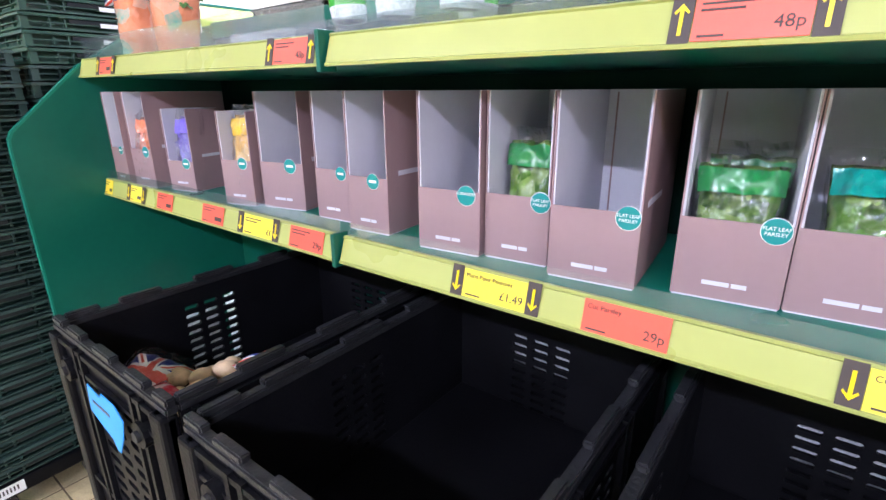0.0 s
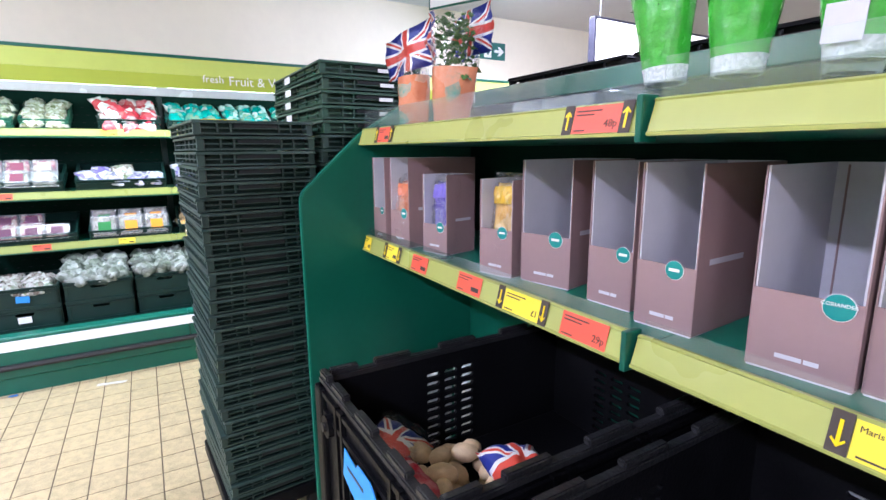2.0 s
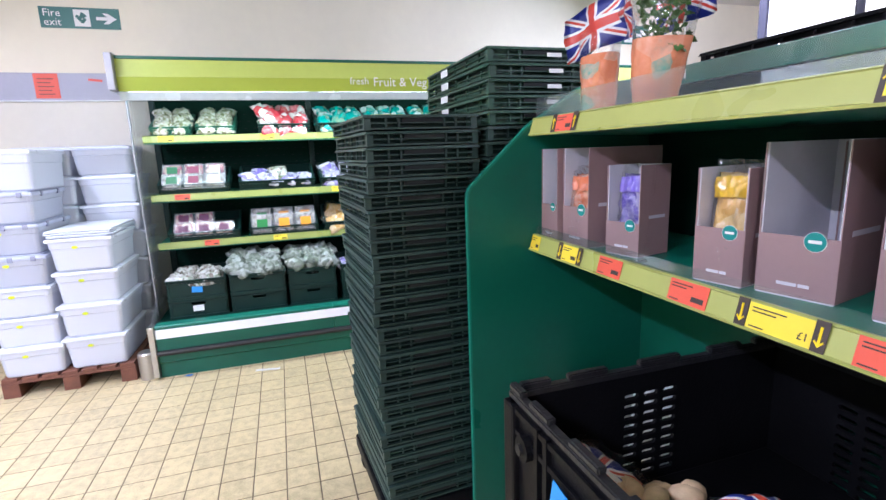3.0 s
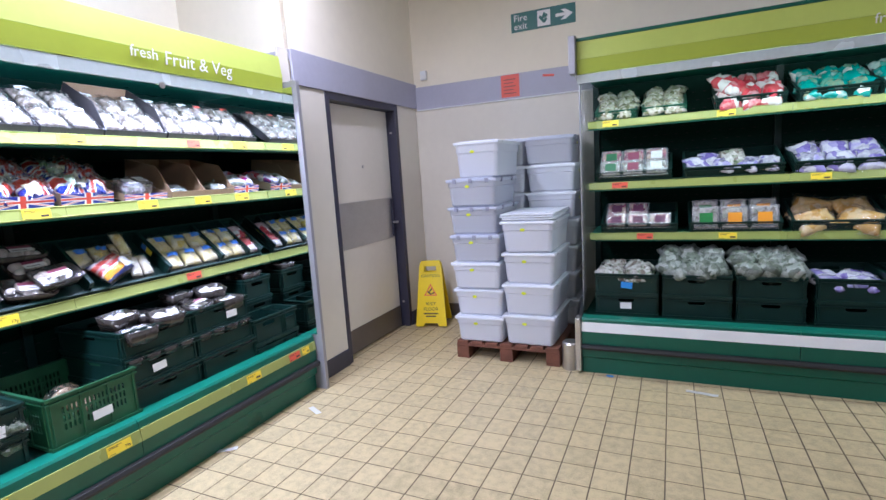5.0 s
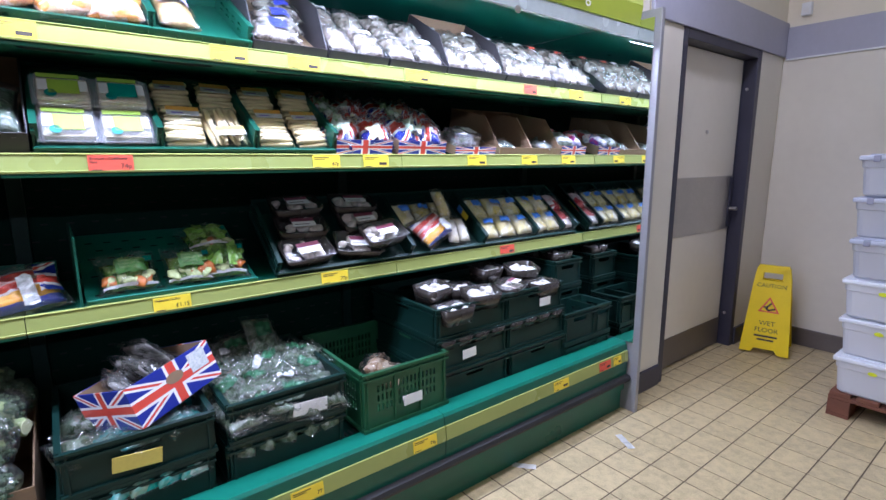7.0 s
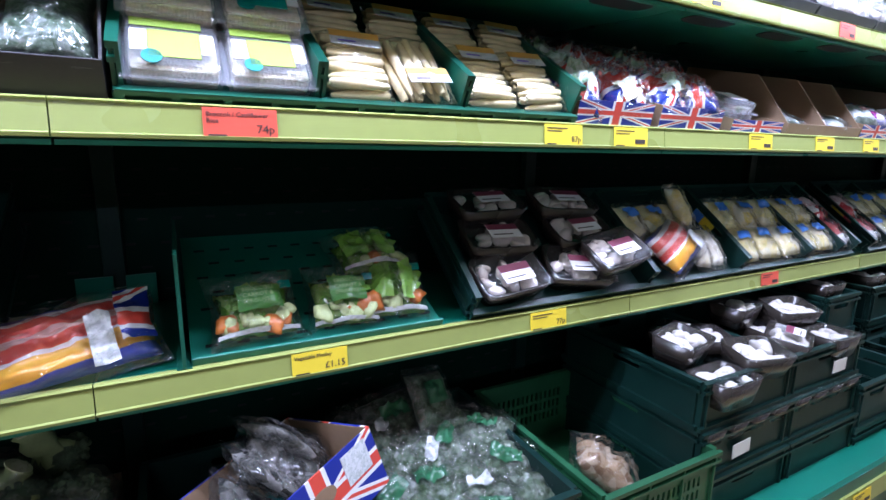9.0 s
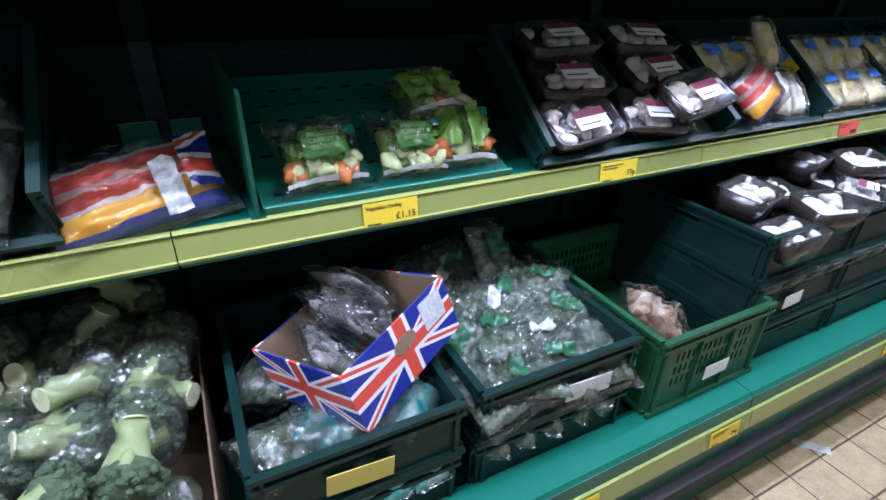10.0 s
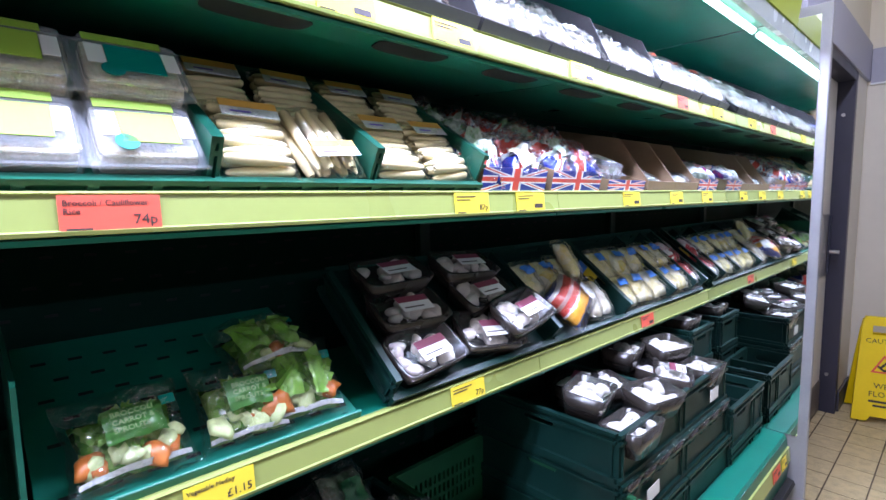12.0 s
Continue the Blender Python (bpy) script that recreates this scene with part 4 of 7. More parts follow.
def bag(m, w, h, t_, material, label, category="bag", seed=0, patches=(), crinkle=0.16, lump=0.3, wrap=None, group="", n=14, name=None):
    """A wrapped pack of produce; patches: printed areas (u0, u1, v0, v1, material, label)."""
    ob = thing(name or "produce_bag", m, label, category, group)
    body = part("filling", bag_shape(w * (0.94 if wrap else 1), h * (0.88 if wrap else 1), t_ * (0.86 if wrap else 1), seed, crinkle=crinkle, lump=lump, nu=n, nv=n), material, ob)
    for u0, u1, v0, v1, pm, pl in patches:
        part("print", bag_shape(w, h, t_, seed, u0, u1, v0, v1, 0.007, False, max(4, int(n * (u1 - u0)) + 2), max(4, int(n * (v1 - v0)) + 2), crinkle=crinkle, lump=lump), pm, ob, pl)
    if not wrap:
        for s in (-1, 1):
            part("seal", bbox(-w * 0.44, w * 0.44, s * h * 0.5 - 0.006, s * h * 0.5 + 0.006, -0.0008, 0.0008, bevel=0), M_FILM, ob, "flat sealed end")
    if wrap:
        bm = bag_shape(w * 1.04, h * 1.1, t_ * 1.1, seed, crinkle=crinkle * 1.5, lump=lump, nu=n + 4, nv=n + 4, lift=0.002)
        for f in bm.faces:
            f.smooth = False
        part("wrapper", bm, wrap, ob, "crinkled clear wrapper")
    return ob


def punnet(m, w, d, h, fill, label, seed=0, caps=6, lab=True, tray=None):
    """A shallow moulded tray of mushrooms under taut film with a paper label."""
    t = thing("mushroom_punnet", m, label, "punnet", "mushroom punnets")
    rs = random.Random(seed)
    key = ("pun", round(w, 3), round(d, 3), round(h, 3))
    if key not in MESH:
        bm = bmesh.new()
        lo, hi, inn, ilo = [], [], [], []
        for k in range(20):
            a = 2 * math.pi * (k + 0.5) / 20
            c, s = math.cos(a), math.sin(a)
            q = lambda v: math.copysign(abs(v) ** 0.30, v)
            hi.append(bm.verts.new((q(c) * w / 2, q(s) * d / 2, h)))
            lo.append(bm.verts.new((q(c) * w * 0.41, q(s) * d * 0.41, 0)))
            inn.append(bm.verts.new((q(c) * (w / 2 - 0.008), q(s) * (d / 2 - 0.008), h)))
            ilo.append(bm.verts.new((q(c) * w * 0.38, q(s) * d * 0.38, 0.004)))
        for k in range(20):
            n = (k + 1) % 20
            bm.faces.new((lo[k], lo[n], hi[n], hi[k])); bm.faces.new((hi[k], hi[n], inn[n], inn[k])); bm.faces.new((inn[k], inn[n], ilo[n], ilo[k]))
        bm.faces.new(lo[::-1]); bm.faces.new(ilo)
        MESH[key] = finish(bm, "tray", True)
        MESH[key].materials.append(tray or M_PUNNET)
        bf = bmesh.new()
        g = [[bf.verts.new((math.copysign(abs(2 * i / 8 - 1), 2 * i / 8 - 1) * w * 0.49, (2 * j / 8 - 1) * d * 0.49, h + 0.012 * (1 - (2 * i / 8 - 1) ** 4) * (1 - (2 * j / 8 - 1) ** 4) + 0.001)) for j in range(9)] for i in range(9)]
        for i in range(8):
            for j in range(8):
                bf.faces.new((g[i][j], g[i + 1][j], g[i + 1][j + 1], g[i][j + 1]))
        MESH[key + ("f",)] = finish(bf, "film", True)
        MESH[key + ("f",)].materials.append(M_FILM)
    part("tray", MESH[key], M_PUNNET, t, "dark moulded tray")
    mk = ("mushroom", fill.name)
    if mk not in MESH:
        bm = bmesh.new()
        bmesh.ops.create_uvsphere(bm, u_segments=10, v_segments=7, radius=1, matrix=Matrix.Diagonal((1, 1, 0.55, 1)))
        cyl(0.42, 0.8, 8, m=pose(0, 0, -0.8), bm=bm)
        MESH[mk] = finish(bm, "mushroom", True)
        MESH[mk].materials.append(fill)
    caps = int(caps * 2.0)
    for i in range(caps):
        x, y = rs.uniform(-0.35, 0.35) * w, (i + 0.5) / caps * d * 0.62 - d * 0.31
        r = rs.uniform(0.15, 0.19) * d
        mm = pose(x, y, h * rs.uniform(0.60, 0.74), rs.uniform(-50, 50), rs.uniform(-50, 50), rs.uniform(0, 360))
        part("mushroom", MESH[mk], fill, t, m=mm @ Matrix.Diagonal((r, r, r, 1)))
    part("film", MESH[key + ("f",)], M_FILM, t, "taut clear film")
    if lab:
        part("label", bbox(-w * 0.22, w * 0.22, -d * 0.30, d * 0.1, h + 0.0145, h + 0.0155, bevel=0), M_WHITE, t, "white paper label")
        part("print", bbox(-w * 0.22, w * 0.22, -d * 0.06, d * 0.1, h + 0.0157, h + 0.0162, bevel=0), M_MAROON, t, "maroon label head")
        part("print", bbox(-w * 0.18, w * 0.1, -d * 0.22, -d * 0.19, h + 0.0157, h + 0.0162, bevel=0), M_INK, t, "printed bar")
    return t


# ---- black folding bins under the herb shelf ----
def bulk_bin(x0, label):
    w, d, h, z0 = 0.59, 0.82, 1.032, 0.70
    t = thing("bulk_bin", pose(x0, 0.475, 0), label, "bin", "black folding bins")
    th = 0.022
    V = (0.72, 0.52)
    for nm, mm, ln, f in (("front_wall", pose(0, 0, 0), w, (0.19, 0.43, 3, 9, 0.60, 0.93)), ("back_wall", pose(0, d - th, 0), w, (0.185, 0.37, 3, 9, 0.69, 0.925)),
                          ("side_wall", pose(th, th, 0, 0, 0, 90), d - 2 * th, (0.273, 0.448, 3, 9, 0.715, 0.96)), ("side_wall", pose(w, th, 0, 0, 0, 90), d - 2 * th, (0.273, 0.448, 3, 9, 0.715, 0.96))):
        bm = bmesh.new()
        a, b, c, r, za, zb = f
        slot_wall(bm, mm, ln, h - 0.03, th * 0.5, c, r, a, b, za, zb, V)
        # stepped rim with raised lugs
        rim = bmesh.new()
        box(rim, 0.0, ln, -0.002, th, h - 0.03, h - 0.012, mm)
        for u0, u1 in ((0.0, 0.10), (0.16, 0.30), (0.42, 0.58), (0.70, 0.84), (0.90, 1.0)):
            box(rim, u0 * ln, u1 * ln, 0.0, th - 0.002, h - 0.0118, h + 0.004, mm)
        bmesh.ops.bevel(rim, geom=rim.edges[:], offset=0.0035, segments=2, affect="EDGES")
        # frame ribs round the vented field
        o0, o1 = (-0.012, 0.0) if nm == "front_wall" else (th * 0.5, th * 0.5 + 0.012)
        if nm == "side_wall" and mm.translation.x > 0.3:
            o0, o1 = -0.0, -0.012
        y0, y1 = min(o0, o1), max(o0, o1)
        for u in (0.02, a - 0.05, a - 0.012, b + 0.012, b + 0.05, ln - 0.04):
            box(bm, u, u + 0.014, y0, y1, 0.08, h - 0.03, mm)
        for z in (0.12, 0.42, za - 0.02, zb + 0.006, 0.985):
            box(bm, 0.02, ln - 0.02, y0 + 0.002, y1 - 0.002, z, z + 0.012, mm)
        w_ = part(nm, bm, M_BLACK, t)
        part("rim", rim, M_BLACKR, w_, "stepped rim, highlight put into its colour")
        if nm == "front_wall":
            for sx in (0.10, w - 0.10):
                part("latch", cyl(0.028, 0.02, 14, m=pose(sx, -0.001, 0.93, 90, 0, 0)), M_BLACK, w_, "round moulded latch")
                part("latch_pin", cyl(0.012, 0.008, 10, m=pose(sx, -0.021, 0.93, 90, 0, 0)), M_RUBBER, w_)
    part("inner_floor", bbox(th, w - th, th, d - th, z0 - 0.03, z0, bevel=0.004), M_BLACK, t)
    for sx in (0.0, w - 0.09):
        for sy in (0.0, d - 0.1):
            part("foot", bbox(sx, sx + 0.09, sy, sy + 0.1, 0, 0.05, bevel=0.006), M_BLACK, t)
    for sx in (0.0, w - 0.05):
        part("corner_post", bbox(sx, sx + 0.05, -0.016, 0.02, 0.05, h - 0.03, bevel=0.008), M_BLACK, t, "rounded corner post")
    return t


b1 = bulk_bin(-1.045, "black plastic bin with torn blue paper label")
lab = prism([(0.232, 0.945), (0.30, 0.935), (0.31, 0.950), (0.378, 0.950), (0.412, 0.925), (0.392, 0.875), (0.355, 0.820), (0.338, 0.822), (0.325, 0.842), (0.26, 0.858), (0.216, 0.872)], 0.002, "y", -0.020)
part("label", lab, M_BLUET, b1, "torn bright blue paper label")
part("label_print", bbox(0.25, 0.34, -0.0212, -0.0202, 0.905, 0.912, bevel=0, m=None), M_FRAME, b1)
bulk_bin(-0.395, "empty black plastic folding bin with vented sides")
bulk_bin(0.255, "empty black plastic folding bin with vented sides")
M_POTATO = mat("potato skin", (0.58, 0.42, 0.26), 0.6, var=0.35, scale=50, bump=0.3, bscale=150, rand=0.4)
# a few packs lying in the first bin
bag(pose(-0.90, 0.60, 0.835, 14, 15, 30), 0.17, 0.19, 0.10, M_FLAG, "potato bag printed with union flag", seed=3, wrap=M_FILM)
rp = random.Random(21)
for i in range(68):
    pt = thing("potato", pose(-0.78 + rp.uniform(-0.10, 0.24), 0.60 + rp.uniform(-0.06, 0.20), 0.735 + 0.036 * (i // 17), 0, 0, rp.uniform(0, 360)), "loose pale brown potato in the bin", "potato", "loose potatoes")
    bm = bmesh.new()
    bmesh.ops.create_icosphere(bm, subdivisions=2, radius=0.026 * rp.uniform(0.8, 1.15), matrix=Matrix.Diagonal((1.35, 1, 0.85, 1)))
    for v in bm.verts:
        v.co += v.co.normalized() * noise.noise(v.co * 40 + Vector((i, 0, 0))) * 0.004
    part("skin", bm, M_POTATO, pt, smooth=True)
bag(pose(-0.62, 0.80, 0.865, 5, 8, 80), 0.15, 0.20, 0.08, M_FLAG, "potato bag printed with union flag", seed=4)
bag(pose(-0.62, 0.64, 0.77, -6, -8, 10), 0.17, 0.22, 0.09, B_GOLD, "clear bag of golden rolls", seed=5, wrap=M_FILM)
bag(pose(-0.74, 0.57, 0.84, 14, -10, 100), 0.13, 0.15, 0.07, B_REDW, "small red and white wrapped pack", seed=7)
bag(pose(-0.58, 0.86, 0.762, 0, 10, 20), 0.14, 0.18, 0.075, B_GOLD, "clear bag of golden rolls", seed=8, wrap=M_FILM)


# ---- stacks of folded crates on a dolly ----
def folded_crate(m, material, label, w=0.60, d=0.42, h=0.054, rim_mat=None):
    t = thing("folded_crate", m, label, "folded crate", "stacked folded crates")
    key = ("fold", material.name, w, d, rim_mat)
    if key not in MESH:
        out = []
        bm = bmesh.new()
        box(bm, -w / 2 + 0.03, w / 2 - 0.03, -d / 2 + 0.03, d / 2 - 0.03, 0.004, h - 0.004)
        out.append(("body", bm))
        rim = bmesh.new()
        for z0, z1, o in ((0.002, 0.008, 0.0), (0.022, 0.026, -0.003), (h - 0.013, h - 0.003, 0.005)):
            for a in ((-w / 2 - o, w / 2 + o, -d / 2 - o, -d / 2 + 0.012), (-w / 2 - o, w / 2 + o, d / 2 - 0.012, d / 2 + o), (-w / 2 - o, -w / 2 + 0.012, -d / 2 + 0.012, d / 2 - 0.012), (w / 2 - 0.012, w / 2 + o, -d / 2 + 0.012, d / 2 - 0.012)):
                vs = box(rim, *a, z0, z1)
                if z0 > 0.03:
                    for v in vs[4:]:
                        v.co.x -= math.copysign(0.004, v.co.x)
                        v.co.y -= math.copysign(0.004, v.co.y)
        for sx in (-1, 1):
            for sy in (-1, 1):
                box(rim, sx * (w / 2 - 0.012) - 0.011, sx * (w / 2 - 0.012) + 0.011, sy * (d / 2 - 0.012) - 0.011, sy * (d / 2 - 0.012) + 0.011, 0.0, h - 0.004)
        for i in range(5):
            for s in (-1, 1):
                x = -w / 2 + 0.1 + (w - 0.2) * i / 4
                box(rim, x - 0.003, x + 0.003, s * (d / 2 - 0.010) - 0.004, s * (d / 2 - 0.010) + 0.004, 0.01, h - 0.012)
        for s in (-1, 1):
            for y in (-0.13, -0.085, 0.085, 0.13):
                box(rim, s * (w / 2 - 0.010) - 0.004, s * (w / 2 - 0.010) + 0.004, y - 0.003, y + 0.003, 0.01, h - 0.012)
        out.append(("rim", rim))
        for s in (-1, 1):
            hd = bmesh.new()
            box(hd, s * (w / 2 - 0.004) - 0.003, s * (w / 2 - 0.004) + 0.003, -0.075, 0.075, 0.026, h - 0.015)
            out.append(("handle_slot", hd))
        MESH[key] = [(n, finish(b, n)) for n, b in out]
        for n, me in MESH[key]:
            me.materials.append({"handle_slot": M_SLOT, "rim": rim_mat or material}.get(n, material))
    for n, me in MESH[key]:
        part(n, me, material, t)
    return t


rs = random.Random(5)
M_FOLD = mat("dusty green black crate plastic", (0.007, 0.022, 0.017), 0.5, var=0.35, scale=16, rand=0.3, spec=0.2)
# rims paler than the crate bodies: the highlight along their edges is in the colour
M_FOLDR = mat("crate rim plastic, lightened for lit edges", (0.020, 0.044, 0.036), 0.45, var=0.5, scale=20, rand=0.4)
M_FOLDG = mat("worn green crate plastic", (0.014, 0.055, 0.032), 0.5, var=0.35, scale=16, rand=0.3)
SX, SY, SZ = -2.115, 0.495, 0.175
dol = thing("dolly", pose(SX, SY, 0, 0, 0, 3), "low black wheeled dolly under stacked crates", "dolly")
part("deck", bbox(-0.31, 0.31, -0.22, 0.22, 0.11, 0.172, bevel=0.008), M_BLACK, dol)
part("label", bbox(0.3105, 0.312, -0.19, -0.09, 0.12, 0.165, bevel=0), M_WHITE, dol, "white barcode label")
for i in range(7):
    part("print", bbox(0.3122, 0.3128, -0.18 + i * 0.011, -0.175 + i * 0.011, 0.135, 0.155, bevel=0), M_INK, dol)
for sx in (-0.25, 0.25):
    for sy in (-0.16, 0.16):
        wh = part("wheel", cyl(0.05, 0.03, 16, m=pose(sx - 0.015, sy, 0.05, 0, 90, 0)), M_RUBBER, dol)
        part("fork", bbox(sx - 0.03, sx + 0.03, sy - 0.03, sy + 0.03, 0.098, 0.11, bevel=0.002), M_STEEL, dol)
part("strap", bbox(-0.316, -0.311, -0.15, 0.15, 0.06, 0.1, bevel=0.001), M_RED, dol, "red webbing strap")
NF = 28
for i in range(NF):
    folded_crate(pose(SX + rs.uniform(-0.007, 0.007) + (0.01 if i > 24 else 0), SY + rs.uniform(-0.007, 0.007), SZ + i * 0.0543, 0, 0, 3 + rs.uniform(-1.2, 1.2)), M_FOLD, "dark green folded plastic crate in a stack", h=0.054, rim_mat=M_FOLDR)
tk = thing("route_label", pose(SX + 0.20, SY - 0.10, SZ + NF * 0.0543 + 0.001, 0, 0, 93), "yellow route label on the crate stack", "label")
part("sheet", bbox(-0.06, 0.06, -0.05, 0.05, 0, 0.0015, bevel=0), M_SIGNY, tk)
part("print", bbox(-0.04, 0.04, -0.03, -0.02, 0.0016, 0.0022, bevel=0), M_INK, tk)
part("fold", bbox(-0.06, 0.06, -0.052, -0.05, -0.03, 0.0015, bevel=0), M_SIGNY, tk)
# second, higher stack behind
dol2 = thing("dolly", pose(-2.13, 0.97, 0), "low black wheeled dolly under stacked crates", "dolly")
part("deck", bbox(-0.38, 0.38, -0.21, 0.21, 0.10, 0.16, bevel=0.008), M_BLACK, dol2)
for sx in (-0.3, 0.3):
    for sy in (-0.15, 0.15):
        part("wheel", cyl(0.05, 0.03, 16, m=pose(sx - 0.015, sy, 0.05, 0, 90, 0)), M_RUBBER, dol2)
nb = 32
for i in range(nb):
    top = i > nb - 6
    c = folded_crate(pose(-2.16 + rs.uniform(-0.006, 0.006), 0.965 + rs.uniform(-0.006, 0.006), 0.162 + i * 0.0551, 0, 0, rs.uniform(-1.2, 1.2)), M_FOLDG if top else M_FOLD,
                     "green folded plastic crate with white labels" if top else "dark green folded plastic crate in a stack", w=0.74, d=0.43, rim_mat=None if top else M_FOLDR)
    if top:
        part("label", bbox(-0.15, -0.06, -0.2195, -0.2185, 0.012, 0.04, bevel=0), M_WHITE, c, "white paper label")
        part("label", bbox(0.3745, 0.3755, 0.02, 0.08, 0.018, 0.032, bevel=0), M_WHITE, c, "white paper label")

# crates standing on the far side of the herb display, their rims showing above its rail
for i, x in enumerate((-1.25, -0.63, 0.0, 0.62)):
    folded_crate(pose(x, 1.66, 1.817, 0, 0, rs.uniform(-2, 2)), M_BLACK, "black folded crate on top of the shelving", d=0.40, h=0.054)
bk = thing("shelving", pose(0, 1.40, 0), "green back to back shelving unit", "shelving")
part("body", bbox(-1.64, 2.6, 0.0, 0.50, 0, 1.812, bevel=0.004), M_GREEN, bk)

# ---- clear storage boxes on a wooden pallet ----
pal = thing("pallet", pose(-4.53, -1.52, 0), "red brown wooden pallet under storage boxes", "pallet")
PX, PY = 0.515, 0.405
for y in (-PY + 0.05, 0.0, PY - 0.05):
    part("runner", bbox(-PX, PX, y - 0.05, y + 0.05, 0, 0.02, bevel=0.002), M_WOOD, pal)
    for x in (-PX + 0.07, 0.0, PX - 0.07):
        part("block", bbox(x - 0.07, x + 0.07, y - 0.05, y + 0.05, 0.0202, 0.098, bevel=0.004), M_WOOD, pal)
for x in (-PX + 0.07, 0, PX - 0.07):
    part("stringer", bbox(x - 0.07, x + 0.07, -PY, PY, 0.0985, 0.118, bevel=0.003), M_WOOD, pal)
for i in range(7):
    y = -PY + 0.05 + i * (2 * PY - 0.1) / 6
    part("board", bbox(-PX, PX, y - 0.046, y + 0.046, 0.1185, 0.138, bevel=0.003), M_WOOD, pal)


def storage_box(m, w, d, h, lid, label, sticker=True):
    """A clear tub with a stepped waist and foot, under a skirted clip-on lid."""
    t = thing("storage_box", m, label, "storage box", "clear storage boxes")
    frost = M_FROSTB if lid is M_LIDG else M_FROST
    key = ("sb", round(w, 3), round(d, 3), round(h, 3), frost.name)
    if key not in MESH:
        bm = bmesh.new()
        rings = []
        for z, e in ((0.0, 0.026), (0.010, 0.018), (h * 0.66, 0.008), (h * 0.66 + 0.005, 0.003), (h - 0.03, 0.0), (h - 0.026, -0.004)):
            r = []
            for k in range(4):
                sx, sy = ((1, 1), (-1, 1), (-1, -1), (1, -1))[k]
                for q in range(4):
                    a = radians(90 * k + 30 * q)
                    r.append(bm.verts.new((sx * (w / 2 - e - 0.03) + 0.03 * math.cos(a), sy * (d / 2 - e - 0.03) + 0.03 * math.sin(a), z)))
            rings.append(r)
        for a, b in zip(rings, rings[1:]):
            for k in range(16):
                bm.faces.new((a[k], a[(k + 1) % 16], b[(k + 1) % 16], b[k]))
        bm.faces.new(rings[0][::-1])
        MESH[key] = finish(bm, "tub")
        MESH[key].materials.append(frost)
    part("tub", MESH[key], frost, t, "frosted clear tub")
    if lid:
        top = part("lid", bbox(-w / 2 - 0.007, w / 2 + 0.007, -d / 2 - 0.007, d / 2 + 0.007, h - 0.032, h - 0.008, bevel=0.007), lid, t, "clip on lid")
        part("lid_panel", bbox(-w / 2 + 0.03, w / 2 - 0.03, -d / 2 + 0.03, d / 2 - 0.03, h - 0.0078, h - 0.0005, bevel=0.003), lid, top, "raised lid panel")
    dark = lid is M_LIDG
    for y in (-d * 0.33, 0.0, d * 0.33) if dark else ():
        part("clip", bbox(w / 2 - 0.001, w / 2 + 0.013, y - 0.014, y + 0.014, h - 0.040, h - 0.006, bevel=0.003), M_CLIPD, t, "moulded clip")
    for x in (-w * 0.25, w * 0.25) if dark else ():
        part("clip", bbox(x - 0.014, x + 0.014, d / 2 - 0.001, d / 2 + 0.013, h - 0.040, h - 0.006, bevel=0.003), M_CLIPD, t, "moulded clip")
    if sticker:
        part("sticker", cyl(0.019, 0.001, 14, m=pose(w / 2 - 0.0005, -0.03, h * 0.70, 0, 90, 0) @ Matrix.Diagonal((0.55, 1, 1, 1))), M_STICK, t, "small lime yellow sticker")
    return t


M_CLIPD = mat("slate blue clip plastic", (0.28, 0.29, 0.37), 0.35, var=0.1)
M_STICK = mat("lime yellow sticker", (0.72, 0.78, 0.03), 0.5, var=0.06)
BW = 0.42
front = -4.02
for col, yc, n, hs in (("a", -1.735, 7, (0.21,) * 6 + (0.27,)), ("b", -1.325, 4, (0.235,) * 4)):
    z = 0.139
    for i in range(n):
        h = hs[i]
        lid = (M_LIDC if i < 3 or (i == n - 1) else M_LIDG)
        xo = rs.uniform(-0.012, 0.012) - (0.03 if (col == "a" and i > 5) else 0)
        storage_box(pose(front - 0.28 + xo, yc + rs.uniform(-0.01, 0.01) + (0.05 if (col == "a" and i == 6) else 0), z, 0, 0, rs.uniform(-2, 2)), 0.56, 0.385 if i < 6 else 0.34, h, lid, "frosted clear storage box with lid" if lid is M_LIDC else "frosted clear storage box with grey lid")
        z += h + 0.001
    if col == "b":
        for k in range(3):
            l = thing("box_lid", pose(front - 0.29, yc, z + k * 0.016, 0, 0, rs.uniform(-2, 2)), "loose pale storage box lid in a pile", "lid", "spare lids")
            part("panel", bbox(-0.285, 0.285, -0.197, 0.197, 0, 0.012, bevel=0.004), M_LIDC, l)
            part("rim", bbox(-0.22, 0.22, -0.15, 0.15, 0.0121, 0.0155, bevel=0.001), M_LIDC, l)
            for sx in (-0.12, 0.02, 0.14):
                part("hole", cyl(0.012, 0.001, 10, m=pose(0.25, sx, 0.0121)), M_LIDG, l)
# back row
for yc, n in ((-1.70, 7), (-1.28, 7)):
    z = 0.139
    for i in range(n):
        storage_box(pose(-4.83, yc + rs.uniform(-0.01, 0.01), z, 0, 0, 90 + rs.uniform(-2, 2)), 0.40, 0.42, 0.222, M_LIDC if i not in (6,) else M_LIDG, "frosted clear storage box with lid")
        z += 0.223

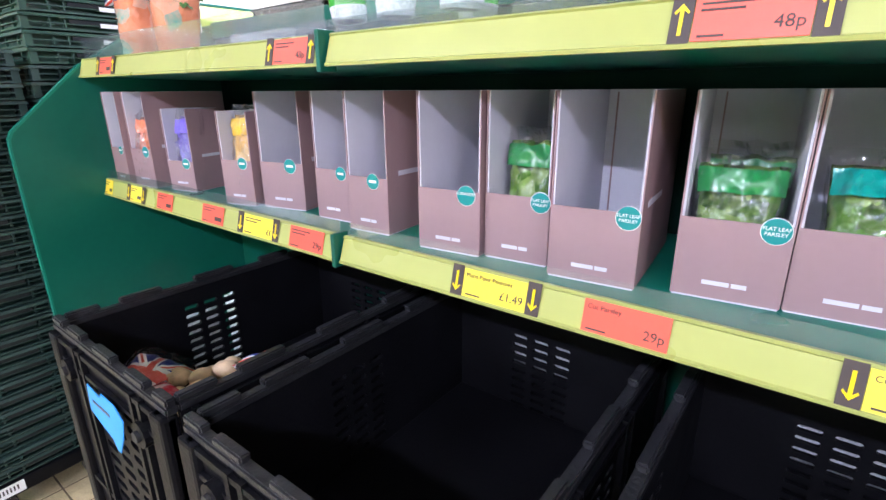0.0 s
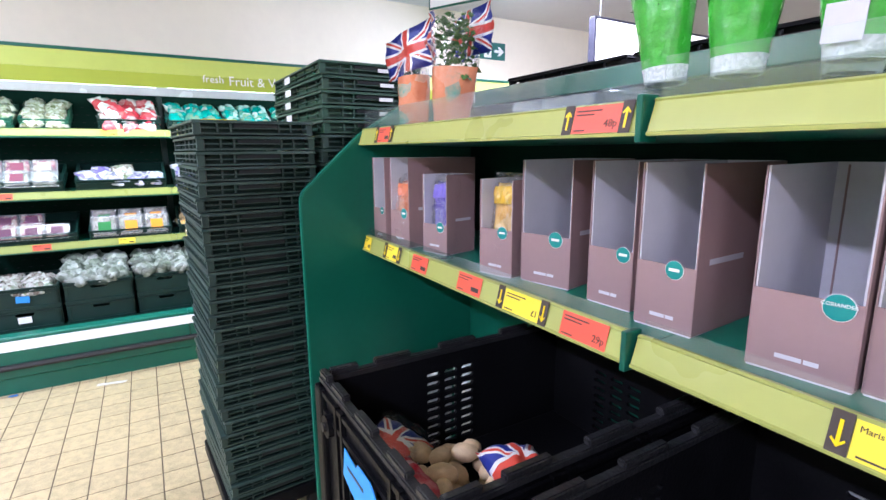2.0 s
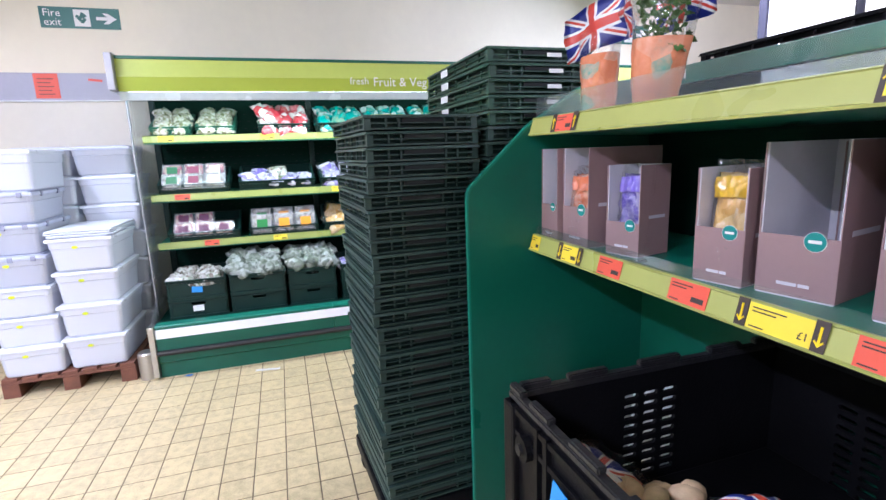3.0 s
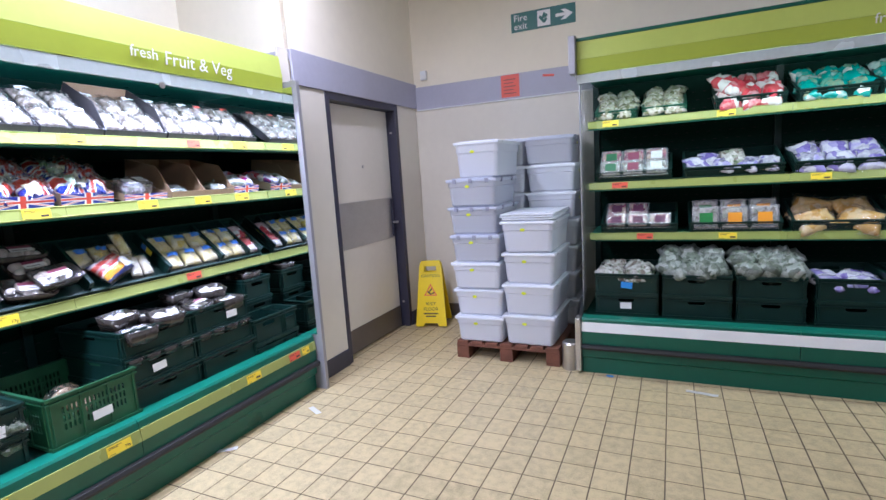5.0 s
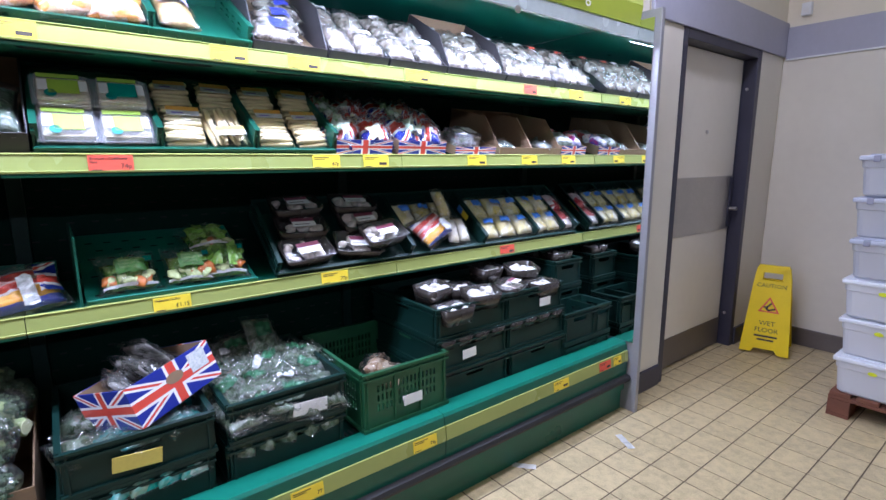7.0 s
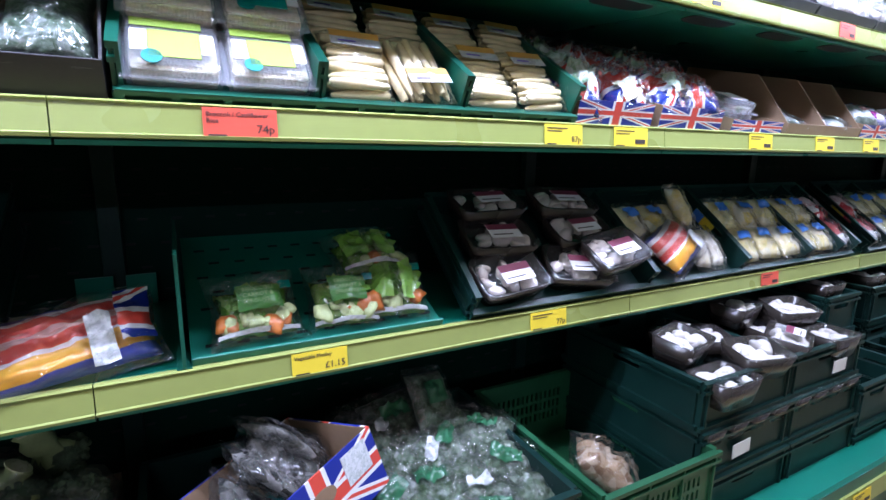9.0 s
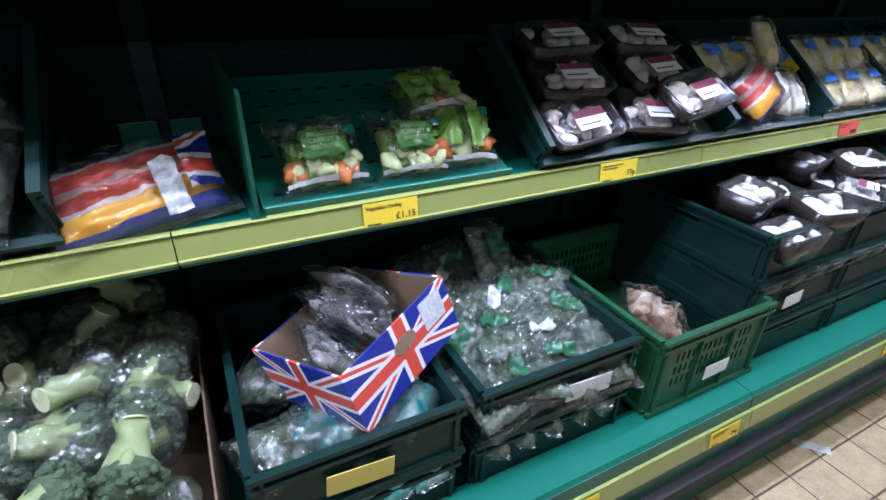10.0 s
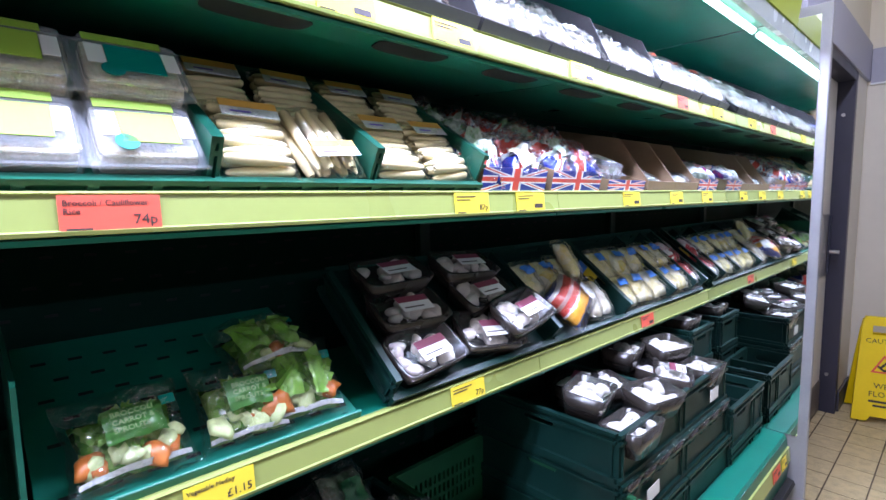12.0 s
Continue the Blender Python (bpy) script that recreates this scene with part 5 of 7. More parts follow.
# steel floor bollard, wet floor sign, scraps of paper
bo = thing("bumper_post", pose(-4.03, -1.035, 0), "short brushed steel floor bumper post", "bollard")
part("post", cyl(0.062, 0.19, 28), M_STEEL, bo, smooth=False)
part("cap", cyl(0.062, 0.012, 28, 0.052, m=pose(0, 0, 0.19)), M_STEEL, bo)
ws = thing("wet_floor_sign", pose(-4.80, -2.50, 0, 0, 0, 104), "yellow folding wet floor caution sign", "sign")
for s, nm in ((-1, "front_board"), (1, "rear_board")):
    mm = pose(0, s * 0.012, 0.62, s * 12, 0, 0) @ pose(0, 0, -0.62)
    bm = bmesh.new()
    for pts in ([(-0.15, 0.0), (-0.08, 0.0), (-0.06, 0.03), (0.06, 0.03), (0.08, 0.0), (0.15, 0.0), (0.112, 0.52), (-0.112, 0.52)], [(-0.112, 0.521), (-0.06, 0.521), (-0.055, 0.60), (-0.10, 0.61)], [(0.06, 0.521), (0.112, 0.521), (0.10, 0.61), (0.055, 0.60)], [(-0.10, 0.575), (0.10, 0.575), (0.09, 0.625), (-0.09, 0.625)]):
        src = prism(pts, 0.018, "y", -0.009)
        me = finish(src, "tmp"); bm.from_mesh(me); bpy.data.meshes.remove(me)
    bd = part(nm, bm, M_SIGNY, ws, m=mm)
    if s < 0:
        text("CAUTION", 0.04, M_INK, bd, pose(0, -0.0095, 0.47) @ FACE, "CENTER")
        text("WET", 0.045, M_INK, bd, pose(0, -0.0095, 0.20) @ FACE, "CENTER")
        text("FLOOR", 0.045, M_INK, bd, pose(0, -0.0095, 0.15) @ FACE, "CENTER")
        part("print", bbox(-0.07, 0.07, -0.0105, -0.0092, 0.115, 0.128, bevel=0), M_INK, bd)
        part("print", bbox(-0.05, 0.05, -0.0105, -0.0092, 0.09, 0.102, bevel=0), M_INK, bd)
        tri = bmesh.new()
        for k in range(3):
            a = [radians(90 + 120 * k), radians(90 + 120 * (k + 1))]
            P = [(0.075 * math.cos(q), 0.33 + 0.075 * math.sin(q)) for q in a]
            Q = [(0.055 * math.cos(q), 0.33 + 0.055 * math.sin(q)) for q in a]
            src = prism([P[0], P[1], Q[1], Q[0]], 0.0015, "y", -0.0108)
            me = finish(src, "tmp"); tri.from_mesh(me); bpy.data.meshes.remove(me)
        part("triangle", tri, M_RED, bd, "red warning triangle")
        fg = bmesh.new()
        for x, z, a, ln in ((0.0, 0.345, 40, 0.05), (-0.015, 0.32, -50, 0.05), (0.018, 0.315, 70, 0.04)):
            box(fg, -0.006, 0.006, -0.0105, -0.0094, -ln / 2, ln / 2, pose(x, 0, z, 0, a, 0))
        part("figure", fg, M_INK, bd, "plain slipping pictogram")
for x, y, a, w, l in ((-2.895, -2.447, 62, 0.035, 0.13), (-2.354, -2.62, 128, 0.035, 0.11), (-3.82, -0.205, 78, 0.035, 0.18), (-3.94, -0.76, 80, 0.03, 0.05)):
    pp = thing("paper_scrap", pose(x, y, 0.0005, 0, 0, a), "scrap of blue paper on the tiles" if l < 0.06 else "white paper ticket dropped on the tiles", "paper")
    bm = bmesh.new()
    g = [[bm.verts.new(((i / 6 - 0.5) * l, (j / 2 - 0.5) * w, 0.002 + 0.006 * abs(math.sin(i * 1.3 + x * 9)) * (0.3 + 0.7 * (i / 6)))) for j in range(3)] for i in range(7)]
    for i in range(6):
        for j in range(2):
            bm.faces.new((g[i][j], g[i + 1][j], g[i + 1][j + 1], g[i][j + 1]))
    bmesh.ops.solidify(bm, geom=bm.faces[:], thickness=0.0006)
    part("sheet", bm, M_BLUET if l < 0.06 else M_WHITE, pp)

# ---- herb cartons on the middle shelf ----
def herb_box(x0, x1, y, h, label, turn=0.0, lip=0.13, badge="", d=0.30, bx=0.75):
    w = x1 - x0
    t = thing("herb_carton", pose((x0 + x1) / 2, y, 1.2395, 0, 0, turn), label, "carton", "mauve herb cartons")
    th = 0.003
    part("base", bbox(-w / 2, w / 2, 0, d, 0, 0.003, bevel=0), M_BOXIN, t)
    part("front_lip", bbox(-w / 2, w / 2, 0.0, th, 0.003, lip, bevel=0), M_BOXOUT, t, "mauve printed front lip")
    part("back", bbox(-w / 2, w / 2, d - th, d, 0.003, h, bevel=0), M_BOXIN, t, "grey lilac inner back")
    for s in (-1, 1):
        xo = s * w / 2
        a, b = (xo, xo + th) if s < 0 else (xo - th, xo)
        part("side", bbox(a, b, th, d - th, 0.003, h, bevel=0), M_BOXIN, t, "grey lilac inner side")
        o0, o1 = (xo - 0.0025, xo - 0.0002) if s < 0 else (xo + 0.0002, xo + 0.0025)
        part("side_print", bbox(o0, o1, 0.0, d, 0.003, h, bevel=0), M_BOXOUT, t, "mauve printed outer side")
        part("side_band", bbox(o0 - 0.0006, o1 + 0.0006, 0.04, min(0.16, d * 0.85), h * 0.42, h * 0.455, bevel=0), M_BOXIN, t, "faint lettering bar")
    # a fold line down the back corner
    part("crease", bbox(-w / 2 + 0.02, -w / 2 + 0.023, d - 0.006, d - 0.0032, 0.01, h - 0.005, bevel=0), M_BOXOUT, t)
    # wordmark as a plain white bar row
    part("wordmark", bbox(-w * 0.22, w * 0.04, -0.0008, -0.0002, 0.025, 0.032, bevel=0), M_BOXIN, t, "pale wordmark bar")
    part("wordmark", bbox(w * 0.06, w * 0.2, -0.0008, -0.0002, 0.025, 0.032, bevel=0), M_BOXIN, t, "pale wordmark bar")
    r = min(0.0195, w * 0.15)
    bc = (bx - 0.5) * w
    bd = part("badge", cyl(r, 0.0015, 24, m=pose(bc, -0.0002, lip - 0.008, 90, 0, 0)), M_BADGE, t, "round teal badge")
    part("badge_rim", prism([(bc + r * 1.05 * math.cos(k * math.pi / 12), lip - 0.008 + r * 1.05 * math.sin(k * math.pi / 12)) for k in range(24)], 0.001, "y", -0.0011), M_WHITE, t, "thin white badge rim")
    if badge:
        for i, wd in enumerate(badge.split("|")):
            text(wd, r * 0.40, M_WHITE, bd, pose(bc, -0.0022, lip - 0.008 + r * (0.08 - 0.42 * i)) @ FACE, "CENTER")
    else:
        part("badge_print", bbox(bc - r * 0.6, bc + r * 0.6, -0.0024, -0.0018, lip - 0.008 - r * 0.15, lip - 0.008 + r * 0.18, bevel=0), M_WHITE, bd)
    return t


def herb_pack(x, y, w, h, printed, label, seed, fill=None, lean=12, turn=0):
    """A flat bag of cut herbs standing in its carton, with a printed band and panel."""
    bag(pose(x, y, 1.244 + h / 2, 90 - lean, 0, turn), w, h, 0.05, fill or B_GRN, label, "herb bag", seed,
        ((0.03, 0.97, 0.72, 0.90, printed, "printed header band"),), wrap=M_FILM, crinkle=0.6, lump=0.5, n=18)


herb_box(-1.655, -1.562, 0.90, 0.318, "mauve herb carton holding orange printed packs", 3)
herb_box(-1.548, -1.423, 0.925, 0.318, "mauve herb carton holding orange printed packs", 5)
herb_pack(-1.487, 0.962, 0.122, 0.245, M_TERRA, "orange printed bag of cut herbs", 11, B_ORW, lean=6, turn=5)
herb_box(-1.352, -1.237, 0.962, 0.265, "low mauve herb carton with violet pack", 12, lip=0.10, d=0.13)
herb_pack(-1.298, 1.01, 0.112, 0.25, M_PURPLE, "violet printed bag of cut herbs", 13, B_VIO, lean=6, turn=12)
herb_box(-1.0, -0.888, 0.955, 0.265, "low mauve herb carton with yellow packs", 12, bx=0.72)
herb_pack(-0.945, 1.0, 0.108, 0.265, M_MUSTARD, "yellow printed bag of cut herbs", 14, B_GOLD, lean=6, turn=12)
herb_box(-0.868, -0.722, 1.0, 0.318, "empty tall mauve herb carton", 12, bx=0.72)
herb_box(-0.642, -0.530, 1.0, 0.318, "empty tall mauve herb carton", 3, bx=0.8)
herb_box(-0.487, -0.370, 0.97, 0.318, "empty tall mauve herb carton", 3, bx=0.66)
herb_box(-0.258, -0.12, 0.96, 0.318, "empty tall mauve herb carton", 6, badge="CORIANDER", bx=0.80)
herb_box(-0.112, 0.014, 0.987, 0.318, "mauve herb carton holding parsley bag", 5, badge="FLAT LEAF|PARSLEY", bx=0.88)
herb_pack(-0.052, 1.055, 0.118, 0.235, M_GREENP, "green printed bag of flat leaf parsley", 15, lean=10, turn=5)
herb_box(0.036, 0.182, 0.966, 0.318, "empty tall mauve herb carton", 5, badge="FLAT LEAF|PARSLEY", bx=0.88)
herb_box(0.235, 0.382, 1.012, 0.318, "mauve herb carton holding parsley bags", 6, badge="FLAT LEAF|PARSLEY", bx=0.86, d=0.29)
herb_pack(0.30, 1.07, 0.135, 0.215, M_GREENP, "green printed bag of flat leaf parsley", 16, lean=14, turn=6)
herb_pack(0.30, 1.16, 0.135, 0.22, M_GREENP, "green printed bag of flat leaf parsley", 17, lean=8, turn=6)
herb_box(0.388, 0.545, 1.032, 0.318, "mauve herb carton holding teal herb bags", 5, bx=0.9, d=0.28)
herb_pack(0.475, 1.10, 0.14, 0.225, M_TEALW, "teal printed bag of cut herbs", 18, lean=18, turn=5)


# ---- potted herbs in sleeves on the top shelf ----
def tube(h0, h1, r0, r1, H, flat, seed, wave=0.0, bm=None, nseg=26, nz=10, grow=0.0):
    """A piece of a tapering, flattened, creased sleeve between the heights h0 and h1 of H."""
    bm = bm or bmesh.new()
    uvl = bm.loops.layers.uv.verify()
    rows = []
    for j in range(nz + 1):
        z = h0 + (h1 - h0) * j / nz
        row = []
        for i in range(nseg):
            a = 2 * math.pi * i / nseg
            r = r0 + (r1 - r0) * z / H + grow
            n = noise.noise((math.cos(a) * 3 + seed, math.sin(a) * 3, z * 18)) * 0.10
            fl = 1 - (1 - flat) * z / H
            top = wave * math.sin(a * 3 + seed) * (j / nz) ** 3
            row.append(bm.verts.new((math.cos(a) * r * (1 + n), math.sin(a) * r * fl * (1 + n), z + top)))
        rows.append(row)
    for j in range(nz):
        for i in range(nseg):
            k = (i + 1) % nseg
            f = bm.faces.new((rows[j][i], rows[j][k], rows[j + 1][k], rows[j + 1][i]))
            f.smooth = True
            for lp, (ii, jj) in zip(f.loops, ((i, j), (i + 1, j), (i + 1, j + 1), (i, j + 1))):
                lp[uvl].uv = ((ii / nseg * 2) % 2 - 0.0, jj / nz)
    return bm


def leaves(bm, r, z0, z1, n, seed, size):
    rs2 = random.Random(seed)
    for _ in range(n):
        a, q = rs2.uniform(0, 6.28), r * math.sqrt(rs2.random())
        mm = pose(q * math.cos(a), q * math.sin(a) * 0.7, rs2.uniform(z0, z1), rs2.uniform(-60, 60), rs2.uniform(-60, 60), rs2.uniform(0, 360))
        s = size * rs2.uniform(0.6, 1.3)
        vs = [bm.verts.new(mm @ Vector(p)) for p in ((0, -s, 0), (s * 0.5, -0.3 * s, s * 0.15), (s * 0.7, 0.4 * s, 0), (0.15 * s, 0.5 * s, -0.1 * s), (0, s, 0.1 * s), (-0.15 * s, 0.5 * s, -0.1 * s), (-s * 0.7, 0.4 * s, 0), (-s * 0.5, -0.3 * s, s * 0.15))]
        bm.faces.new(vs)


def sleeve(x, y, H, r0, r1, printed, label, seed, band=0.6, lean=(0, 0), turn=0, words=(), leaf=True, foot=0.10, base=1.639):
    t = thing("potted_herb", pose(x, y, base, lean[0], lean[1], turn), label, "potted herb", "sleeved herb pots")
    part("pot", cyl(r0 * 0.85, H * 0.25, 16, r0 * 0.95), M_BLACK, t, "small black plant pot")
    if leaf:
        bm = bmesh.new()
        leaves(bm, r1 * 0.75, H * 0.45, H * 0.98, 260, seed, 0.014)
        part("foliage", bm, M_LEAF, t, "curly green leaves")
    lo = H * foot
    part("sleeve_print", tube(lo, H * band, r0, r1, H, 0.55, seed), printed, t, "printed paper sleeve")
    part("sleeve_clear", tube(H * band, H, r0, r1, H, 0.55, seed, 0.012), M_FILM, t, "clear sleeve top")
    if lo:
        part("sleeve_foot", tube(0.0, lo, r0, r1, H, 0.55, seed), M_MIXW, t, "white printed sleeve foot")
    for i, wd in enumerate(words):
        zz = H * (band - 0.15 - 0.10 * i)
        rr = (r0 + (r1 - r0) * zz / H)
        text(wd, 0.026, M_WHITE, t, pose(0, -rr * (1 - 0.45 * zz / H) - 0.006, zz) @ FACE, "CENTER")
    return t


M_MIXW = blotch("white small print", [(0.62, 0.64, 0.64), (0.68, 0.7, 0.7), (0.45, 0.5, 0.48), (0.66, 0.68, 0.66)], 220, 0.3, 0.5, 0.2)
sleeve(-1.415, 0.955, 0.25, 0.048, 0.08, B_ORS, "herb pot in orange sleeve with union flag", 1.0, 0.74, leaf=False, foot=0.07)
sleeve(-1.19, 0.965, 0.33, 0.05, 0.11, B_ORS, "potted parsley in orange sleeve with flag print", 2.0, 0.56, (0, 6), foot=0.06)


def paper_flag(m, w, h, label):
    t = thing("paper_flag", m, label, "flag", "union flags")
    bm = bmesh.new()
    uvl = bm.loops.layers.uv.new("UVMap")
    g = [[bm.verts.new(((i / 10 - 0.5) * w, 0.010 * math.sin(i * 0.9) + 0.006 * math.sin(j * 1.4 + i), (j / 6 - 0.5) * h)) for j in range(7)] for i in range(11)]
    for i in range(10):
        for j in range(6):
            f = bm.faces.new((g[i][j], g[i + 1][j], g[i + 1][j + 1], g[i][j + 1]))
            f.smooth = True
            for lp, (a, b) in zip(f.loops, ((i, j), (i + 1, j), (i + 1, j + 1), (i, j + 1))):
                lp[uvl].uv = (a / 10, b / 6)
    bmesh.ops.solidify(bm, geom=bm.faces[:], thickness=0.0008)
    part("sheet", bm, M_FLAG, t)
    part("stem", cyl(0.002, 0.14, 6, m=pose(0, 0.004, -h / 2 - 0.13)), M_WHITE, t)
    return t


paper_flag(pose(-1.42, 0.94, 1.905, 0, -8, 8), 0.27, 0.135, "small union flag stuck in a herb pot")
paper_flag(pose(-1.15, 1.01, 1.917, 0, -4, 0), 0.20, 0.13, "small union flag behind the potted parsley")
paper_flag(pose(-1.285, 0.95, 1.922, 0, 84, -20), 0.15, 0.075, "small upright union flag on a herb sleeve")
sleeve(-0.475, 0.99, 0.29, 0.036, 0.078, M_SLEEVE, "potted curly parsley in green sleeve", 3.0, 0.80, (0, -5), 0, ("CURLY", "PARSLEY"), base=1.699)
sleeve(-0.345, 0.995, 0.30, 0.038, 0.08, M_SLEEVE, "potted curly parsley in green sleeve", 4.0, 0.82, (0, 0), 0, ("CURLY", "PARSLEY"), base=1.699)
for x, y, sd in ((-0.185, 0.995, 5.0), (-0.24, 1.13, 5.5), (0.075, 0.995, 6.0), (0.20, 0.99, 7.0)):
    t = sleeve(x, y, 0.28, 0.038, 0.08, M_SLEEVE, "potted herb in green sleeve with blue label", sd, 0.82, (0, 3), base=1.699)
    part("label", bbox(-0.03, 0.026, -0.0545, -0.0525, 0.15, 0.19, bevel=0), M_TEALW, t, "blue care label")
    part("label", bbox(-0.026, 0.022, -0.0475, -0.0455, 0.02, 0.07, bevel=0), M_BOXIN, t, "white barcode panel")
# upturned clear trays that raise the sleeves
for x, w in ((-0.33, 0.46), (0.14, 0.34)):
    t = thing("clear_stand", pose(x, 0.915, 1.639), "upturned clear plastic tray under potted herbs", "stand", "clear stands")
    part("top", bbox(-w / 2, w / 2, 0, 0.28, 0.056, 0.059, bevel=0.001), M_ACRYL, t)
    for a in ((-w / 2, -w / 2 + 0.003, 0, 0.28), (w / 2 - 0.003, w / 2, 0, 0.28), (-w / 2 + 0.003, w / 2 - 0.003, 0, 0.003), (-w / 2 + 0.003, w / 2 - 0.003, 0.277, 0.28)):
        part("wall", bbox(*a, 0, 0.0555, bevel=0), M_ACRYL, t)
# empty clear trays behind the riser
for x in (-0.72, 0.47):
    t = thing("clear_tray", pose(x, 0.93, 1.639), "empty clear plastic pot tray", "tray")
    part("base", bbox(-0.13, 0.13, 0, 0.2, 0, 0.003, bevel=0), M_CLEAR, t)
    for a in ((-0.13, -0.127, 0, 0.2), (0.127, 0.13, 0, 0.2), (-0.127, 0.127, 0, 0.003), (-0.127, 0.127, 0.197, 0.2)):
        part("wall", bbox(*a, 0.003, 0.055, bevel=0), M_CLEAR, t)

# ---- south cabinet: what stands on its shelves ----
TILT = 30


def P(lx, ly, z, tilt=TILT, turn=0, case=C_SOUTH):
    return case @ pose(lx, ly, z, tilt, 0, turn)


def in_tray(base, x, y, z, rx=0, ry=0, rz=0):
    return base @ pose(x, y, z, rx, ry, rz)


rs = random.Random(11)
# middle-upper shelf
Z2, L2 = 1.4035, 0.305
G = "bright green sloping display crate"


def clear_pack(m, w, d, h, fill, label, lab):
    """A hinged clear box of grated vegetable with a printed lid label."""
    t = thing("clear_pack", m, label, "food box", "clear vegetable boxes")
    part("base", bbox(-w / 2 + 0.006, w / 2 - 0.006, 0.006, d - 0.006, 0.002, h * 0.8, bevel=0.012), fill, t, "vegetable filling")
    part("tub", bbox(-w / 2, w / 2, 0, d, -0.001, h * 0.55, bevel=0.012), M_CLEAR, t, "clear tub")
    part("rim", bbox(-w / 2 - 0.006, w / 2 + 0.006, -0.006, d + 0.006, h * 0.55, h * 0.55 + 0.006, bevel=0.003), M_CLEAR, t, "clear rim")
    lidp = part("lid", bbox(-w / 2 + 0.004, w / 2 - 0.004, 0.004, d - 0.004, h * 0.55 + 0.006, h, bevel=0.010), M_CLEAR, t, "clear lid")
    part("label", bbox(-w * 0.25, w * 0.27, d * 0.2, d * 0.72, h + 0.0005, h + 0.0015, bevel=0), lab, lidp, "printed label")
    if fill is not M_GRAIN:
        return t
    part("header", bbox(-w * 0.42, w * 0.3, d * 0.78, d * 0.93, h + 0.0005, h + 0.0014, bevel=0), M_LABELG, lidp, "lime printed header strip")
    part("label", bbox(-w * 0.42, -w * 0.26, d * 0.3, d * 0.7, h + 0.0005, h + 0.0014, bevel=0), M_WHITE, lidp, "white label end")
    part("label", bbox(w * 0.28, w * 0.42, d * 0.3, d * 0.7, h + 0.0005, h + 0.0014, bevel=0), M_WHITE, lidp, "white label end")
    part("badge", cyl(0.014, 0.001, 14, m=pose(-w * 0.22, d * 0.2, h + 0.0005)), M_BADGE, lidp, "teal badge")
    return t


for cx in (0.955,):
    B = P(cx, L2, Z2)
    crate(B, 0.285, 0.37, 0.085, M_TRAYG, G, "display crates", name="display_crate", front=0.024)
    for i in (0, 1):
        for j, lb in ((0, M_LABELG), (1, M_TEALW if i else M_LABELG)):
            clear_pack(in_tray(B, -0.069 + 0.138 * i, 0.016 + 0.085 * j, 0.010 + 0.062 * j, 20 - 4 * j, 0, rs.uniform(-2, 2)), 0.132, 0.105, 0.05, M_GRAIN, "clear box of grated broccoli and cauliflower rice", lb)
            if j == 0:
                clear_pack(in_tray(B, -0.069 + 0.138 * i, 0.215, 0.008), 0.132, 0.125, 0.045, M_GRAIN, "clear box of grated broccoli and cauliflower rice", lb)
B = P(0.67, L2, Z2)
carton(B, 0.255, 0.37, 0.11, M_CARDK, "dark card tray of leafy vegetables", M_CARD, front=0.06, group="card trays")
for i in range(2):
    bag(in_tray(B, -0.06 + 0.12 * i, 0.12, 0.06, 8), 0.12, 0.22, 0.07, B_GREENB, "clear bag of leafy green vegetables", seed=20 + i, wrap=M_FILM)


